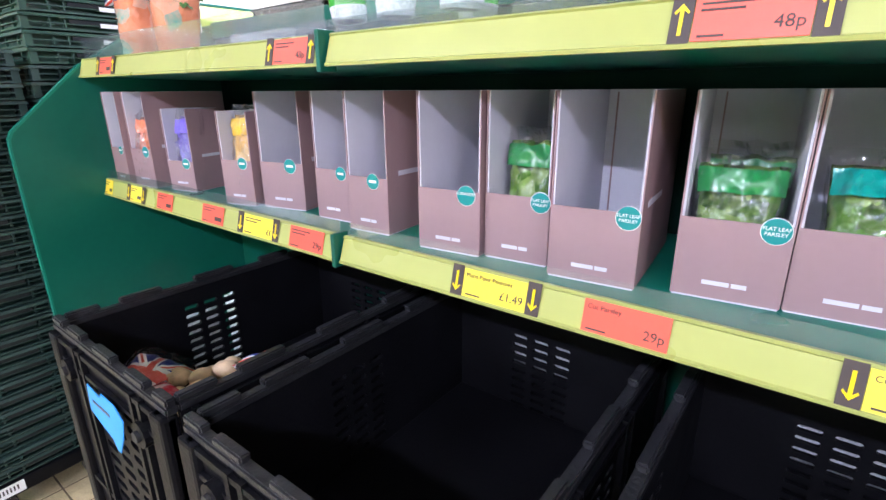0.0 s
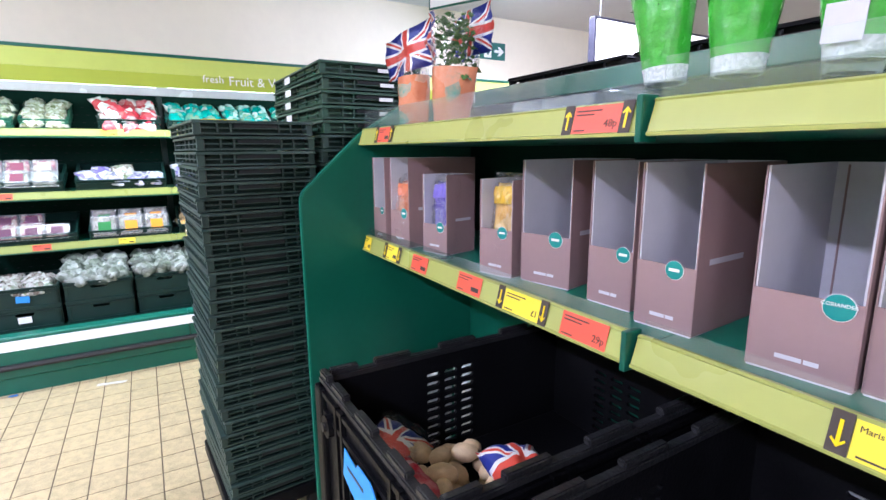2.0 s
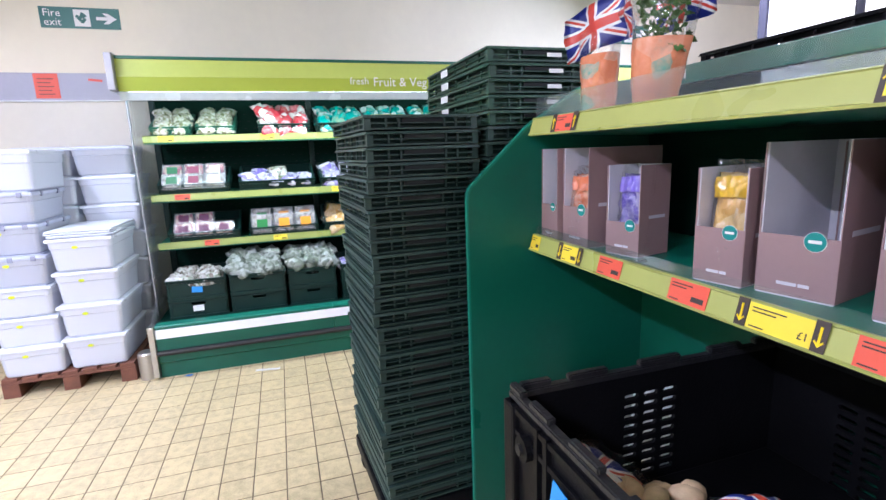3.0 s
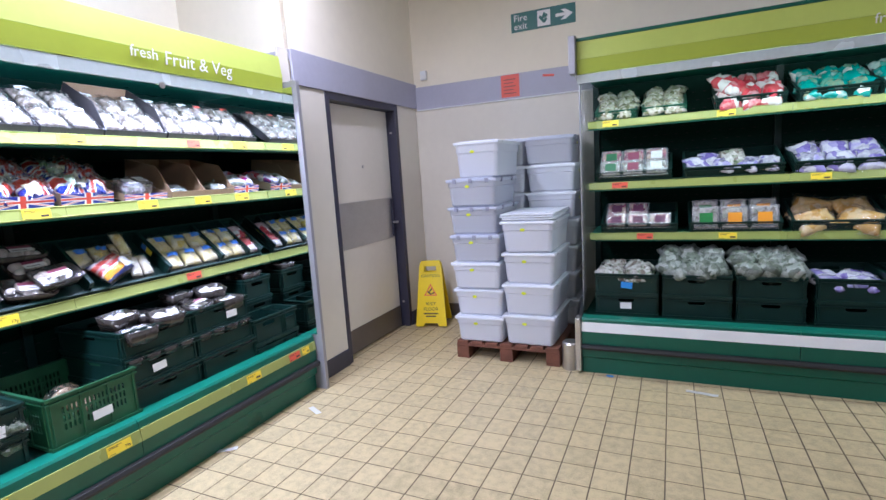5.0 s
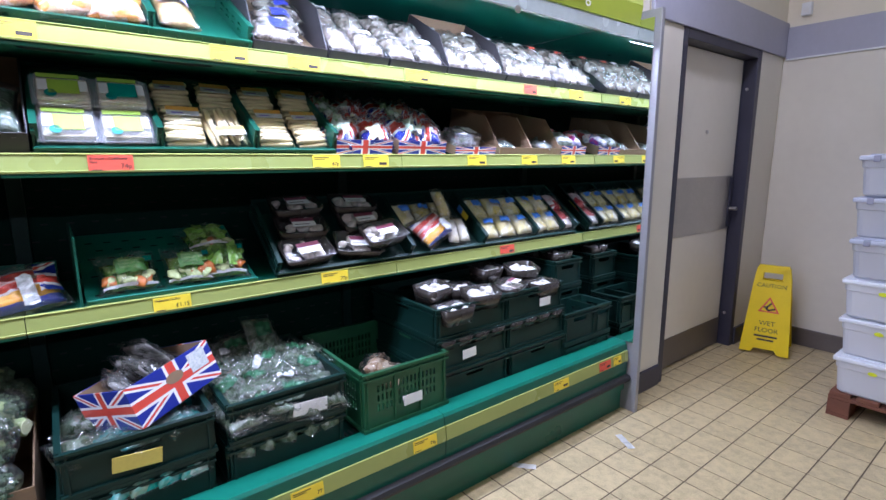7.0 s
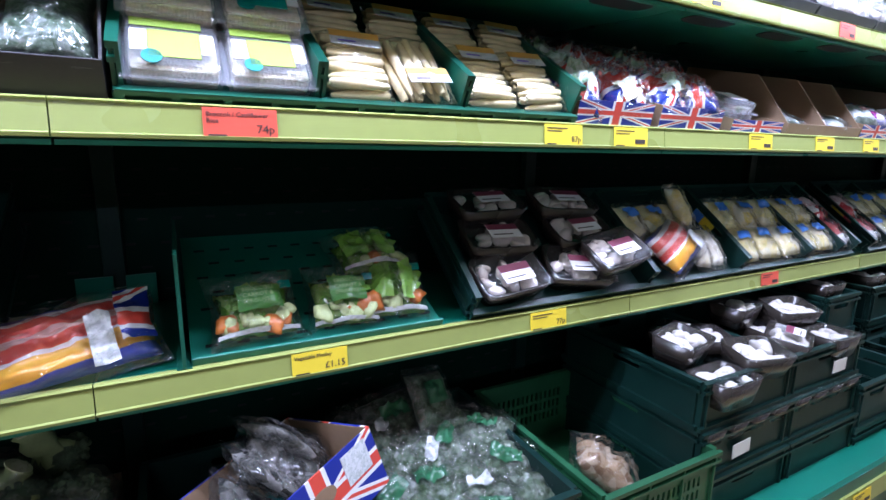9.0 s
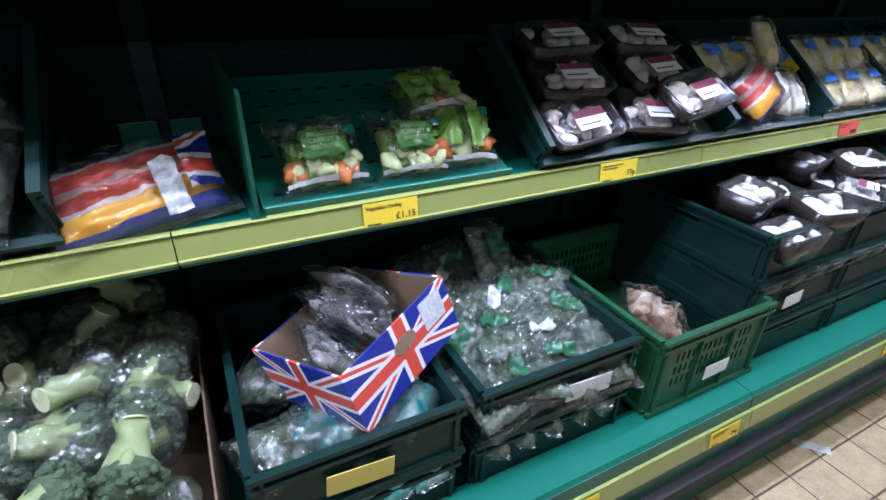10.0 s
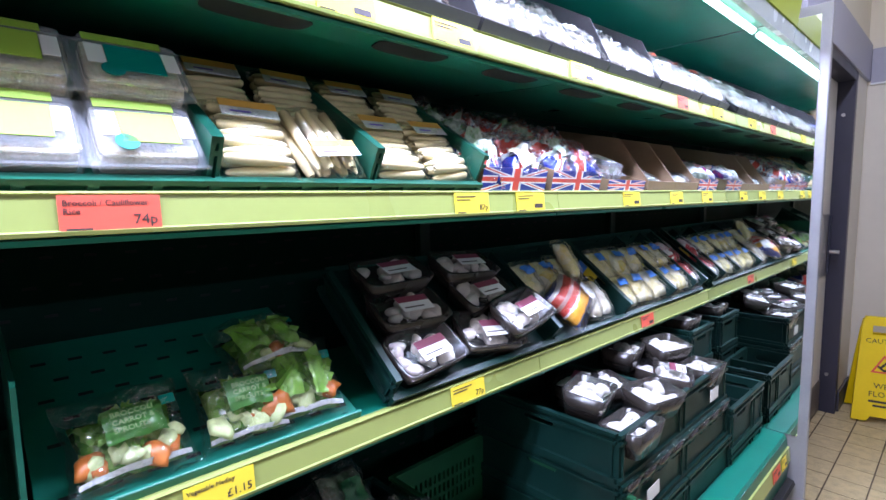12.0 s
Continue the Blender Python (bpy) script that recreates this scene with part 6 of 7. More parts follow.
def corn_pack(m, w, d, label, seed, across):
    """A clear pack of baby corn, the cobs laid across it or along it, with an orange and white band label."""
    t = thing("corn_pack", m, label, "vegetable pack", "corn packs")
    r2 = random.Random(seed)
    ln, run = (w * 0.96, d) if across else (d * 0.92, w)
    r = 0.0095
    key = ("cob", round(ln, 3))
    if key not in MESH:
        bm = bmesh.new()
        rings = []
        for z, q in ((0.0, 0.45), (0.004, 0.85), (ln * 0.3, 1.0), (ln * 0.7, 0.9), (ln * 0.92, 0.6), (ln - 0.002, 0.25)):
            rings.append([bm.verts.new((math.cos(a * 0.7854) * r * q, z - ln / 2, math.sin(a * 0.7854) * r * q)) for a in range(8)])
        for a, b in zip(rings, rings[1:]):
            for k in range(8):
                bm.faces.new((a[k], a[(k + 1) % 8], b[(k + 1) % 8], b[k]))
        bm.faces.new(rings[0]); bm.faces.new(rings[-1][::-1])
        MESH[key] = finish(bm, "corn_cob", True)
        MESH[key].materials.append(M_CORN)
    n = int(run / (r * 1.85))
    for lay in range(2):
        for i in range(n - lay):
            q = (i + 0.5 + 0.5 * lay) / n * run
            flip = 180 if (i + lay) % 2 else 0
            x, y, tz = (0, q, 90 + flip) if across else (q - w / 2, d / 2, flip)
            part("corn_cob", MESH[key], M_CORN, t, m=pose(x + r2.uniform(-0.003, 0.003), y, r + 0.003 + lay * r * 1.6 + r2.uniform(0, 0.003), r2.uniform(-3, 3), 0, tz + r2.uniform(-5, 5)))
    hh = r * 3.8 + 0.006
    part("wrapper", bag_shape(w * 1.08, d * 1.12, hh * 1.3, seed, crinkle=0.25, lump=0.15, nu=14, nv=14), M_FILM, t, "clear wrapper", m=pose(0, d / 2, hh / 2))
    lo = 0.62 if across else 0.12
    z = hh * 1.15 + 0.001
    part("label", bbox(-w * 0.4, w * 0.4, d * lo, d * (lo + 0.13), z, z + 0.001, bevel=0), M_MIXW, t, "white printed band")
    part("label", bbox(-w * 0.4, w * 0.4, d * (lo + 0.131), d * (lo + 0.24), z, z + 0.001, bevel=0), M_CORNL, t, "amber printed band")
    part("print", bbox(-w * 0.28, w * 0.0, d * (lo + 0.05), d * (lo + 0.075), z + 0.0012, z + 0.0018, bevel=0), M_PURPLE, t)
    return t


M_CORNL = mat("amber corn band", (0.70, 0.38, 0.08), 0.4, var=0.12, coat=0.4)
for cx, sd in ((1.24, 30), (1.52, 40)):
    B = P(cx, L2, Z2)
    crate(B, 0.275, 0.37, 0.085, M_TRAYG, G, "display crates", name="display_crate", front=0.024)
    for i in (0, 1):
        lab_ = "clear pack of baby corn with amber band"
        corn_pack(in_tray(B, -0.066 + 0.132 * i, 0.165, 0.020, 16, 0, rs.uniform(-6, 6)), 0.115, 0.17, lab_, sd + 5 + i, True)
        corn_pack(in_tray(B, -0.066 + 0.132 * i, 0.014, 0.010, 20 if sd == 30 else 14, 0, rs.uniform(-9, 9) + (8 if i else -4)), 0.115, 0.15 if sd == 30 else 0.17, lab_, sd + i, not (sd == 30 and i))


def flag_carton(m, w, d, h, label):
    t = carton(m, w, d, h, M_CARD, label, M_CARD, front=h * 0.8)
    bm = bmesh.new()
    uvl = bm.loops.layers.uv.new("UVMap")
    vs = box(bm, -w / 2, w / 2, -0.0015, -0.0003, 0.003, h * 0.8)
    for f in bm.faces:
        for lp in f.loops:
            lp[uvl].uv = ((lp.vert.co.x + w / 2) / w, (lp.vert.co.z - 0.003) / (h * 0.8 - 0.003))
    part("flag_print", bm, M_FLAG, t, "union flag print")
    return t


for cx, w in ((1.79, 0.24), (2.06, 0.24)):
    B = P(cx, L2 - 0.005, Z2, 12)
    flag_carton(B, w, 0.38, 0.07, "card tray printed with union flag")
    for i in range(6):
        lay = i // 2
        bag(in_tray(B, -0.062 + 0.124 * (i % 2) + rs.uniform(-0.015, 0.015), 0.085 + 0.10 * lay, 0.062 + 0.024 * lay, rs.uniform(10, 30), rs.uniform(-18, 18), rs.uniform(-40, 40)), 0.155, 0.175, 0.085,
            M_FLAGX, "bag of vegetables in union flag wrapper", seed=50 + i + int(cx * 100), wrap=M_FILM, crinkle=0.6, lump=0.5,
            patches=((0.3, 0.75, 0.25, 0.7, B_VEGW, "clear window over green vegetables"),) if i % 2 == 0 else ((0.1, 0.45, 0.1, 0.5, B_MIXP, "clear window over pale vegetables"),))
B = P(2.36, L2, Z2, 12)
flag_carton(B, 0.24, 0.38, 0.045, "low card tray printed with union flag")
for i in range(2):
    clear_pack(in_tray(B, -0.045 + 0.10 * i, 0.03 + 0.06 * i, 0.005, 10), 0.10, 0.13, 0.075, B_MIX, "clear tub of salad vegetables", M_WHITE)
for cx in (2.62, 2.84):
    B = P(cx, L2, Z2, 12)
    carton(B, 0.22, 0.40, 0.16, M_CARD, "brown card tray nearly empty", M_CARD, front=0.035, group="card trays")
    bag(in_tray(B, rs.uniform(-0.04, 0.04), 0.08, 0.03, 8, 0, rs.uniform(-40, 40)), 0.12, 0.13, 0.05, B_SILVER, "small clear bag of vegetables", seed=int(cx * 100), wrap=M_FILM)
B = P(3.06, L2, Z2, 12)
flag_carton(B, 0.205, 0.38, 0.06, "card tray printed with union flag")
for i in range(4):
    bag(in_tray(B, -0.045 + 0.09 * (i % 2), 0.08 + 0.13 * (i // 2), 0.06, 12, rs.uniform(-15, 15), rs.uniform(-40, 40)), 0.11, 0.15, 0.07, B_UJ if i % 2 else B_SILVER, "bag of vegetables in union flag wrapper", seed=70 + i)

# top shelf
Z1, L1 = 1.7285, 0.278
B = P(0.90, L1, Z1)
crate(B, 0.40, 0.38, 0.07, M_TRAYG, "bright green crate of carrot bags", "display crates", name="display_crate", front=0.03)
for i in range(6):
    bag(in_tray(B, -0.13 + 0.13 * (i % 3), 0.09 + 0.14 * (i // 3), 0.05 + 0.04 * (i // 3), 12, rs.uniform(-12, 12), rs.uniform(-60, 60)), 0.15, 0.18, 0.09, B_ORANGE, "clear bag of orange carrots", seed=80 + i, wrap=M_FILM)
bag(in_tray(B, 0.10, 0.16, 0.14, 20, 5, 30), 0.15, 0.16, 0.09, B_ORANGE, "clear bag of orange carrots", seed=88, wrap=M_FILM)
B = P(1.24, L1, Z1)
crate(B, 0.265, 0.38, 0.07, M_TRAYG, "bright green crate with one potato pack", "display crates", name="display_crate", front=0.03)
bag(in_tray(B, -0.06, 0.11, 0.045, 6), 0.11, 0.18, 0.06, B_POT, "potato pack with lilac label", seed=90, patches=((0.1, 0.9, 0.5, 0.95, M_LILAC, "lilac printed label"),), wrap=M_FILM)
B = P(1.51, L1, Z1)
carton(B, 0.25, 0.38, 0.13, M_CARDK, "dark card tray of white packs", M_CARD, front=0.035, group="card trays")
for i in range(3):
    bag(in_tray(B, -0.03 + 0.03 * i, 0.08 + 0.085 * i, 0.04 + 0.012 * i, 10, 0, rs.uniform(-12, 12)), 0.17, 0.11, 0.06, B_MUSH, "white vegetable pack with blue label", seed=95 + i, patches=((0.35, 0.7, 0.3, 0.8, M_BLUED, "dark blue label"),), wrap=M_FILM)
for k, (cx, w, n) in enumerate(((1.765, 0.24, 2), (2.03, 0.27, 2), (2.34, 0.33, 3), (2.68, 0.33, 3), (2.95, 0.19, 2), (3.105, 0.11, 1))):
    B = P(cx, L1, Z1)
    carton(B, w, 0.38, 0.055 if k != 2 else 0.12, M_CARDK, "dark card tray of mushroom packs", M_CARD if k == 2 else M_CARDK, front=0.035, group="card trays")
    for i in range(n):
        for j in range(2):
            lab = M_RED if (k in (4, 5) and j) else M_WHITE
            t = bag(in_tray(B, -w / 2 + w * (i + 0.5) / n, 0.09 + 0.165 * j, 0.04 + 0.02 * j, 8, 0, rs.uniform(-6, 6)), w / n * 0.94, 0.16, 0.06, B_MUSH, "wrapped tray of sliced white mushrooms", seed=100 + 10 * k + 3 * i + j, crinkle=0.35,
                    patches=((0.25, 0.75, 0.64, 0.82, lab, "printed label"),) if (i + j) % 2 else (), wrap=M_FILM, group="mushroom packs")
# lower-middle shelf
Z3, L3 = 0.9615, 0.36
B = P(0.44, L3, Z3)
crate(B, 0.30, 0.40, 0.12, M_CRATE, "dark green crate of clear wrapped packs", "display crates", slots=False, name="display_crate", front=0.03)
for i in range(4):
    bag(in_tray(B, -0.06 + 0.12 * (i % 2), 0.10 + 0.14 * (i // 2), 0.06, 10, 0, rs.uniform(-20, 20)), 0.12, 0.19, 0.08, B_SILVER, "clear wrapped vegetable pack", seed=140 + i, wrap=M_FILM)
t = thing("shelf_divider", P(0.862, L3 - 0.02, Z3, 0), "green metal shelf divider", "divider")
part("blade", prism([(0.0, 0.0), (0.0, 0.205), (0.012, 0.21), (0.40, 0.21), (0.40, 0.0)], 0.006, "x", -0.003), M_TRAYG, t)
part("foot", bbox(-0.012, 0.012, 0.0, 0.40, 0.0002, 0.004, bevel=0.001), M_TRAYG, t)


def band_print(name, bands):
    """A printed wrapper in sweeping bands across its own u and v; bands: (upper limit, colour)."""
    m = bpy.data.materials.new(name)
    nt, p = links(m)
    N, L = nt.nodes.new, nt.links.new
    tc, sp, r = N("ShaderNodeTexCoord"), N("ShaderNodeSeparateXYZ"), N("ShaderNodeValToRGB")
    L(tc.outputs["UV"], sp.inputs[0])
    bend, k = N("ShaderNodeMath"), N("ShaderNodeMath")
    bend.operation, k.operation = "POWER", "MULTIPLY_ADD"
    L(sp.outputs[0], bend.inputs[0]); bend.inputs[1].default_value = 2.0
    L(bend.outputs[0], k.inputs[0]); k.inputs[1].default_value = -0.16; L(sp.outputs[1], k.inputs[2])
    L(k.outputs[0], r.inputs[0])
    r.color_ramp.interpolation = "CONSTANT"
    el = r.color_ramp.elements
    while len(el) < len(bands):
        el.new(0.5)
    at = 0.0
    for e, (lim, c) in zip(el, bands):
        e.position, e.color = at, (*c, 1)
        at = lim
    L(r.outputs[0], p.inputs["Base Color"])
    p.inputs["Roughness"].default_value, p.inputs["Coat Weight"].default_value = 0.3, 0.4
    return m


M_SWEEP = band_print("sweeping flag bands", [(0.06, (0.03, 0.05, 0.30)), (0.20, (0.78, 0.36, 0.03)), (0.32, (0.80, 0.42, 0.05)), (0.37, (0.75, 0.72, 0.72)), (0.52, (0.62, 0.07, 0.05)), (0.62, (0.60, 0.36, 0.32)), (0.80, (0.62, 0.07, 0.05)), (0.90, (0.74, 0.72, 0.74)), (1.0, (0.05, 0.07, 0.32))])
bag(P(0.695, L3 + 0.05, Z3 + 0.055, 44, 4) @ pose(0, 0, 0, 0, 0, 8), 0.27, 0.15, 0.065, M_SWEEP, "large vegetable bag printed with sweeping flag bands", seed=150, crinkle=0.6, lump=0.5, n=22, wrap=M_FILM,
    patches=((0.60, 0.74, 0.05, 0.62, M_MIXW, "white barcode panel"), (0.78, 0.99, 0.25, 0.95, M_FLAGW, "union flag printed end")))
t = thing("sloped_deck", P(1.118, L3, Z3 + 0.003, 21), "green perforated sloping display deck", "display deck")
part("plate", bbox(-0.245, 0.255, 0.0, 0.43, 0.0, 0.004, bevel=0.001), M_DECK, t)
part("front_lip", bbox(-0.245, 0.255, -0.008, 0.0, -0.004, 0.016, bevel=0.003), M_DECK, t)
bm = bmesh.new()
for j in range(7):
    for i in range(9):
        x = -0.22 + i * 0.055 + (0.027 if j % 2 else 0)
        if x < 0.23:
            box(bm, x, x + 0.022, 0.03 + j * 0.055, 0.038 + j * 0.055, 0.0042, 0.0048)
tagged(part("perforation", bm, M_SLOT, t, "rows of dark slots"), kind="stuff")
for a, b in ((0.655, 0.728), (0.753, 0.815)):
    rp_ = thing("riser_plate", C_SOUTH @ pose((a + b) / 2, 0.775, Z3), "small green riser plate at the shelf back", "riser", "shelf riser plates")
    part("plate", bbox(-(b - a) / 2, (b - a) / 2, 0, 0.005, 0, 0.078, bevel=0.001), M_TEAL, rp_)


def medley_bag(m, w, h, label, seed, kind):
    """A clear bag of cut vegetables: carrot and sprout pieces low down, leaves above, a green printed panel."""
    t = thing("medley_bag", m, label, "vegetable bag", "vegetable medley bags")
    r2 = random.Random(seed)
    part("filling", bag_shape(w * 0.86, h * 0.74, 0.05, seed, lump=0.5, nu=12, nv=12), B_GRN, t, "cut green vegetables", m=pose(0, -h * 0.06, 0))
    for i in range(11 if kind == 0 else 5):
        x, y = r2.uniform(-0.38, 0.38) * w, r2.uniform(-0.34, -0.16 if i < 8 else 0.15) * h
        carrot = i % 3 == 0
        bm = bmesh.new()
        q = r2.uniform(0.012, 0.022)
        bmesh.ops.create_icosphere(bm, subdivisions=2, radius=q, matrix=Matrix.Diagonal((1.25, 1.0, 0.55, 1)))
        for v in bm.verts:
            v.co += v.co * noise.noise(v.co * 70 + Vector((i, seed, 0))) * 0.5
        part("carrot_piece" if carrot else "sprout", bm, M_CARROT if carrot else M_SPROUT, t, "orange carrot piece" if carrot else "pale green sprout", m=pose(x, y, 0.018 + r2.uniform(0, 0.004), r2.uniform(-30, 30), r2.uniform(-30, 30), r2.uniform(0, 180)), smooth=True)
    lv = bmesh.new()
    leaves(lv, min(w, h) * 0.34, 0.014, 0.032, 95 if kind == 0 else 44, seed, 0.013 if kind == 0 else 0.028)
    part("leaves", lv, M_LEAFB, t, "bright green leaves", m=pose(0, h * 0.06, 0))
    if kind == 0:
        areas = ((0.28, 0.80, 0.36, 0.76, M_LEAFP, "green printed panel"),)
    else:
        areas = ((0.10, 0.42, 0.25, 0.85, M_LEAFV, "bright green printed leaf"), (0.55, 0.80, 0.20, 0.80, M_LEAFV, "bright green printed leaf"))
    for u0, u1, v0, v1, pm, pl in areas + ((0.05, 0.95, 0.06, 0.11, M_MIXW, "white printed foot strip"),):
        part("print", bag_shape(w, h, 0.074, seed, u0, u1, v0, v1, 0.004, False, 8, 8, crinkle=0.2), pm, t, pl)
    if kind == 0:
        for i, wd in enumerate(("BROCCOLI", "CARROT &", "SPROUTS")):
            text(wd, 0.0115, M_LEAFT, t, pose(-w * 0.16, h * 0.12 - 0.0125 * i, 0.0505), name="lettering")
    part("sticker", bbox(w * 0.28, w * 0.42, h * 0.18, h * 0.30, 0.030, 0.031, bevel=0), M_TEALW, t, "small blue sticker")
    bm = bag_shape(w * 1.06, h * 1.16, 0.078, seed, crinkle=0.55, lump=0.3, nu=20, nv=20, lift=0.002)
    for f in bm.faces:
        f.smooth = False
    part("wrapper", bm, M_FILM, t, "crinkled clear wrapper", m=pose(0, h * 0.02, 0))
    return t


M_SPROUT = mat("pale sprout", (0.50, 0.58, 0.28), 0.5, var=0.3, scale=60)
M_LEAFV = mat("vivid leaf print", (0.20, 0.44, 0.06), 0.35, var=0.2, scale=14, coat=0.4)
M_LEAFT = mat("pale green lettering", (0.24, 0.40, 0.15), 0.5, var=0.05)
for k, (lx, dy, z, w, h, rz, lean) in enumerate(((0.99, 0.0, 0.0, 0.165, 0.135, 4, 46), (1.165, 0.0, 0.0, 0.15, 0.135, -3, 50), (1.285, 0.01, 0.005, 0.14, 0.15, -8, 46), (1.245, 0.08, 0.07, 0.17, 0.14, 6, 24))):
    medley_bag(P(lx, L3 + 0.055 + dy, Z3 + 0.07 + z, lean, rz), w, h, "clear bag of broccoli, carrot and sprouts with green print" if k < 2 else "clear bag of vegetables with leaf green print", 160 + k, 0 if k < 2 else 1)
# mushrooms in punnets
B = P(1.735, L3, Z3, 38)
crate(B, 0.575, 0.335, 0.075, M_CRATE, "dark green crate of mushroom punnets", "display crates", slots=False, name="display_crate", front=0.03)
for i, (x, y, z, rx, rz) in enumerate(((-0.165, 0.07, 0.012, 0, 6), (-0.15, 0.175, 0.03, -8, -2), (-0.14, 0.275, 0.045, -14, 2), (0.11, 0.27, 0.045, -12, -4), (0.12, 0.18, 0.03, -6, 3), (0.06, 0.075, 0.008, 0, -10), (0.165, 0.075, 0.058, -4, 9))):
    punnet(in_tray(B, x, y, z, rx, 0, rz), 0.205, 0.125, 0.055, M_MUSHC, "dark punnet of portobello mushrooms with white label", 170 + i)
for k, (cx, w, m1, lb) in enumerate(((2.24, 0.42, B_YEL, "yellow and blue wrapped vegetable bag"), (2.64, 0.36, B_YEL, "yellow and blue wrapped vegetable bag"), (2.935, 0.21, B_YEL, "yellow and blue wrapped vegetable bag"), (3.10, 0.11, B_REDW, "red and white wrapped vegetable pack"))):
    B = P(cx, L3, Z3, 38)
    crate(B, w, 0.335, 0.075, M_CRATE, "dark green crate of wrapped vegetables", "display crates", slots=False, name="display_crate", front=0.03)
    nx = max(1, int(w / 0.098))
    for i in range(nx):
        for j in range(2):
            if k == 0 and (i > 2 or j == 0):
                continue
            bag(in_tray(B, -w / 2 + w * (i + 0.5) / nx, 0.085 + 0.12 * j, 0.04 + 0.012 * j, rs.uniform(0, 10), 0, rs.uniform(-10, 10)), w / nx * 1.0, 0.15, 0.06, m1, lb, seed=200 + 40 * k + 5 * i + j, crinkle=0.3, n=10, group="wrapped vegetable bags", wrap=M_FILM,
                patches=((0.25, 0.8, 0.52, 0.74, M_BLUEP, "blue printed panel"),) if m1 is B_YEL else ())
    if k == 0:
        bag(in_tray(B, -0.075, 0.09, 0.075, 4, 0, 24), 0.21, 0.15, 0.075, M_SWEEP, "vegetable bag with orange and flag bands", seed=290, patches=((0.62, 0.95, 0.1, 0.5, M_MIXW, "white printed end"),), wrap=M_FILM)
        bag(in_tray(B, 0.045, 0.22, 0.10, 20, 0, 4), 0.06, 0.15, 0.05, B_YEL, "tall yellow wrapped pack", seed=291, wrap=M_FILM)
        for i in range(2):
            bag(in_tray(B, 0.055 + 0.055 * i, 0.085, 0.05, 10, 0, -14 + 10 * i), 0.06, 0.15, 0.045, B_MIXP, "slim clear pack of pale vegetables", seed=292 + i, wrap=M_FILM)
    tg = thing("tray_tag", B @ pose(w / 2 - 0.0075, 0.20, 0.045, 0, -90, 0), "yellow and blue paper tag inside a crate", "tag", "crate tags")
    part("card", bbox(-0.016, 0.016, -0.045, 0.045, 0, 0.001, bevel=0), M_YELLOW, tg)
    part("band", bbox(-0.016, 0.016, 0.005, 0.045, 0.0012, 0.0018, bevel=0), M_BLUEP, tg, "blue printed end")

# bottom of the cabinet
ZB = 0.386


def broccoli(m, s, seed, wrapped=True):
    t = thing("broccoli", m, "head of broccoli in clear wrap" if wrapped else "loose head of broccoli", "broccoli", "broccoli heads")
    r2 = random.Random(seed)
    bm = bmesh.new()
    for i in range(110):
        a, e = r2.uniform(0, 6.28), math.asin(r2.uniform(-0.15, 1.0))
        c = Vector((math.cos(a) * math.cos(e), math.sin(a) * math.cos(e), math.sin(e) * 0.8)) * r2.uniform(0.80, 0.92) * s
        bmesh.ops.create_icosphere(bm, subdivisions=1, radius=s * r2.uniform(0.10, 0.18), matrix=Matrix.Translation(c))
    bmesh.ops.create_icosphere(bm, subdivisions=2, radius=s * 0.84, matrix=Matrix.Diagonal((1, 1, 0.8, 1)))
    for v in bm.verts:
        v.co += v.co.normalized() * noise.noise(v.co * 160 + Vector((seed, 0, 0))) * 0.004
    part("crown", bm, M_BROC, t, "dark green florets")
    bm = cyl(s * 0.38, s * 1.8, 14, s * 0.58, m=pose(0, 0, -s * 1.7))
    bmesh.ops.subdivide_edges(bm, edges=[e for e in bm.edges if abs(e.verts[0].co.z - e.verts[1].co.z) > s], cuts=6)
    for v in bm.verts:
        v.co += Vector((noise.noise(v.co * 40), noise.noise(v.co * 40 + Vector((5, seed, 0))), 0)) * 0.014
    for a in range(4):
        cyl(s * 0.15, s * 1.0, 8, s * 0.26, m=pose(0, 0, -s * 1.0, 34, 0, 90 * a + 20 * seed), bm=bm)
    st_ = part("stalk", bm, M_STALK, t, "pale green stalk", smooth=True)
    part("cut_end", cyl(s * 0.385, 0.003, 14, m=pose(0, 0, -s * 1.704)), M_STALKE, st_, "pale cut end")
    if wrapped:
        bm = bmesh.new()
        bmesh.ops.create_uvsphere(bm, u_segments=18, v_segments=12, radius=s * 1.12, matrix=Matrix.Diagonal((1, 1, 0.95, 1)))
        for v in bm.verts:
            v.co += v.co.normalized() * noise.noise(v.co * 30 + Vector((seed, 3, 0))) * 0.012
            if v.co.z < -s * 0.3:
                v.co.x *= 0.62; v.co.y *= 0.62; v.co.z *= 1.75
        part("wrapper", bm, M_FILMB, t, "clear shrink wrap")
    return t


cb = carton(C_SOUTH @ pose(0.46, 0.12, ZB), 0.50, 0.56, 0.21, M_CARD, "brown card box heaped with broccoli", M_CARD, front=0.19)
r3 = random.Random(7)
for j in range(5):
    for i in range(4):
        x, y = 0.46 - 0.175 + 0.117 * i + r3.uniform(-0.02, 0.02), 0.17 + 0.105 * j + r3.uniform(-0.02, 0.02)
        broccoli(C_SOUTH @ pose(x, y, ZB + 0.195 + 0.028 * j + r3.uniform(-0.01, 0.03), r3.uniform(-165, -80) if (i + j) % 3 else r3.uniform(-20, 40), r3.uniform(-40, 40), r3.uniform(-80, 80)), r3.uniform(0.052, 0.062), j * 4 + i, r3.random() < 0.8)
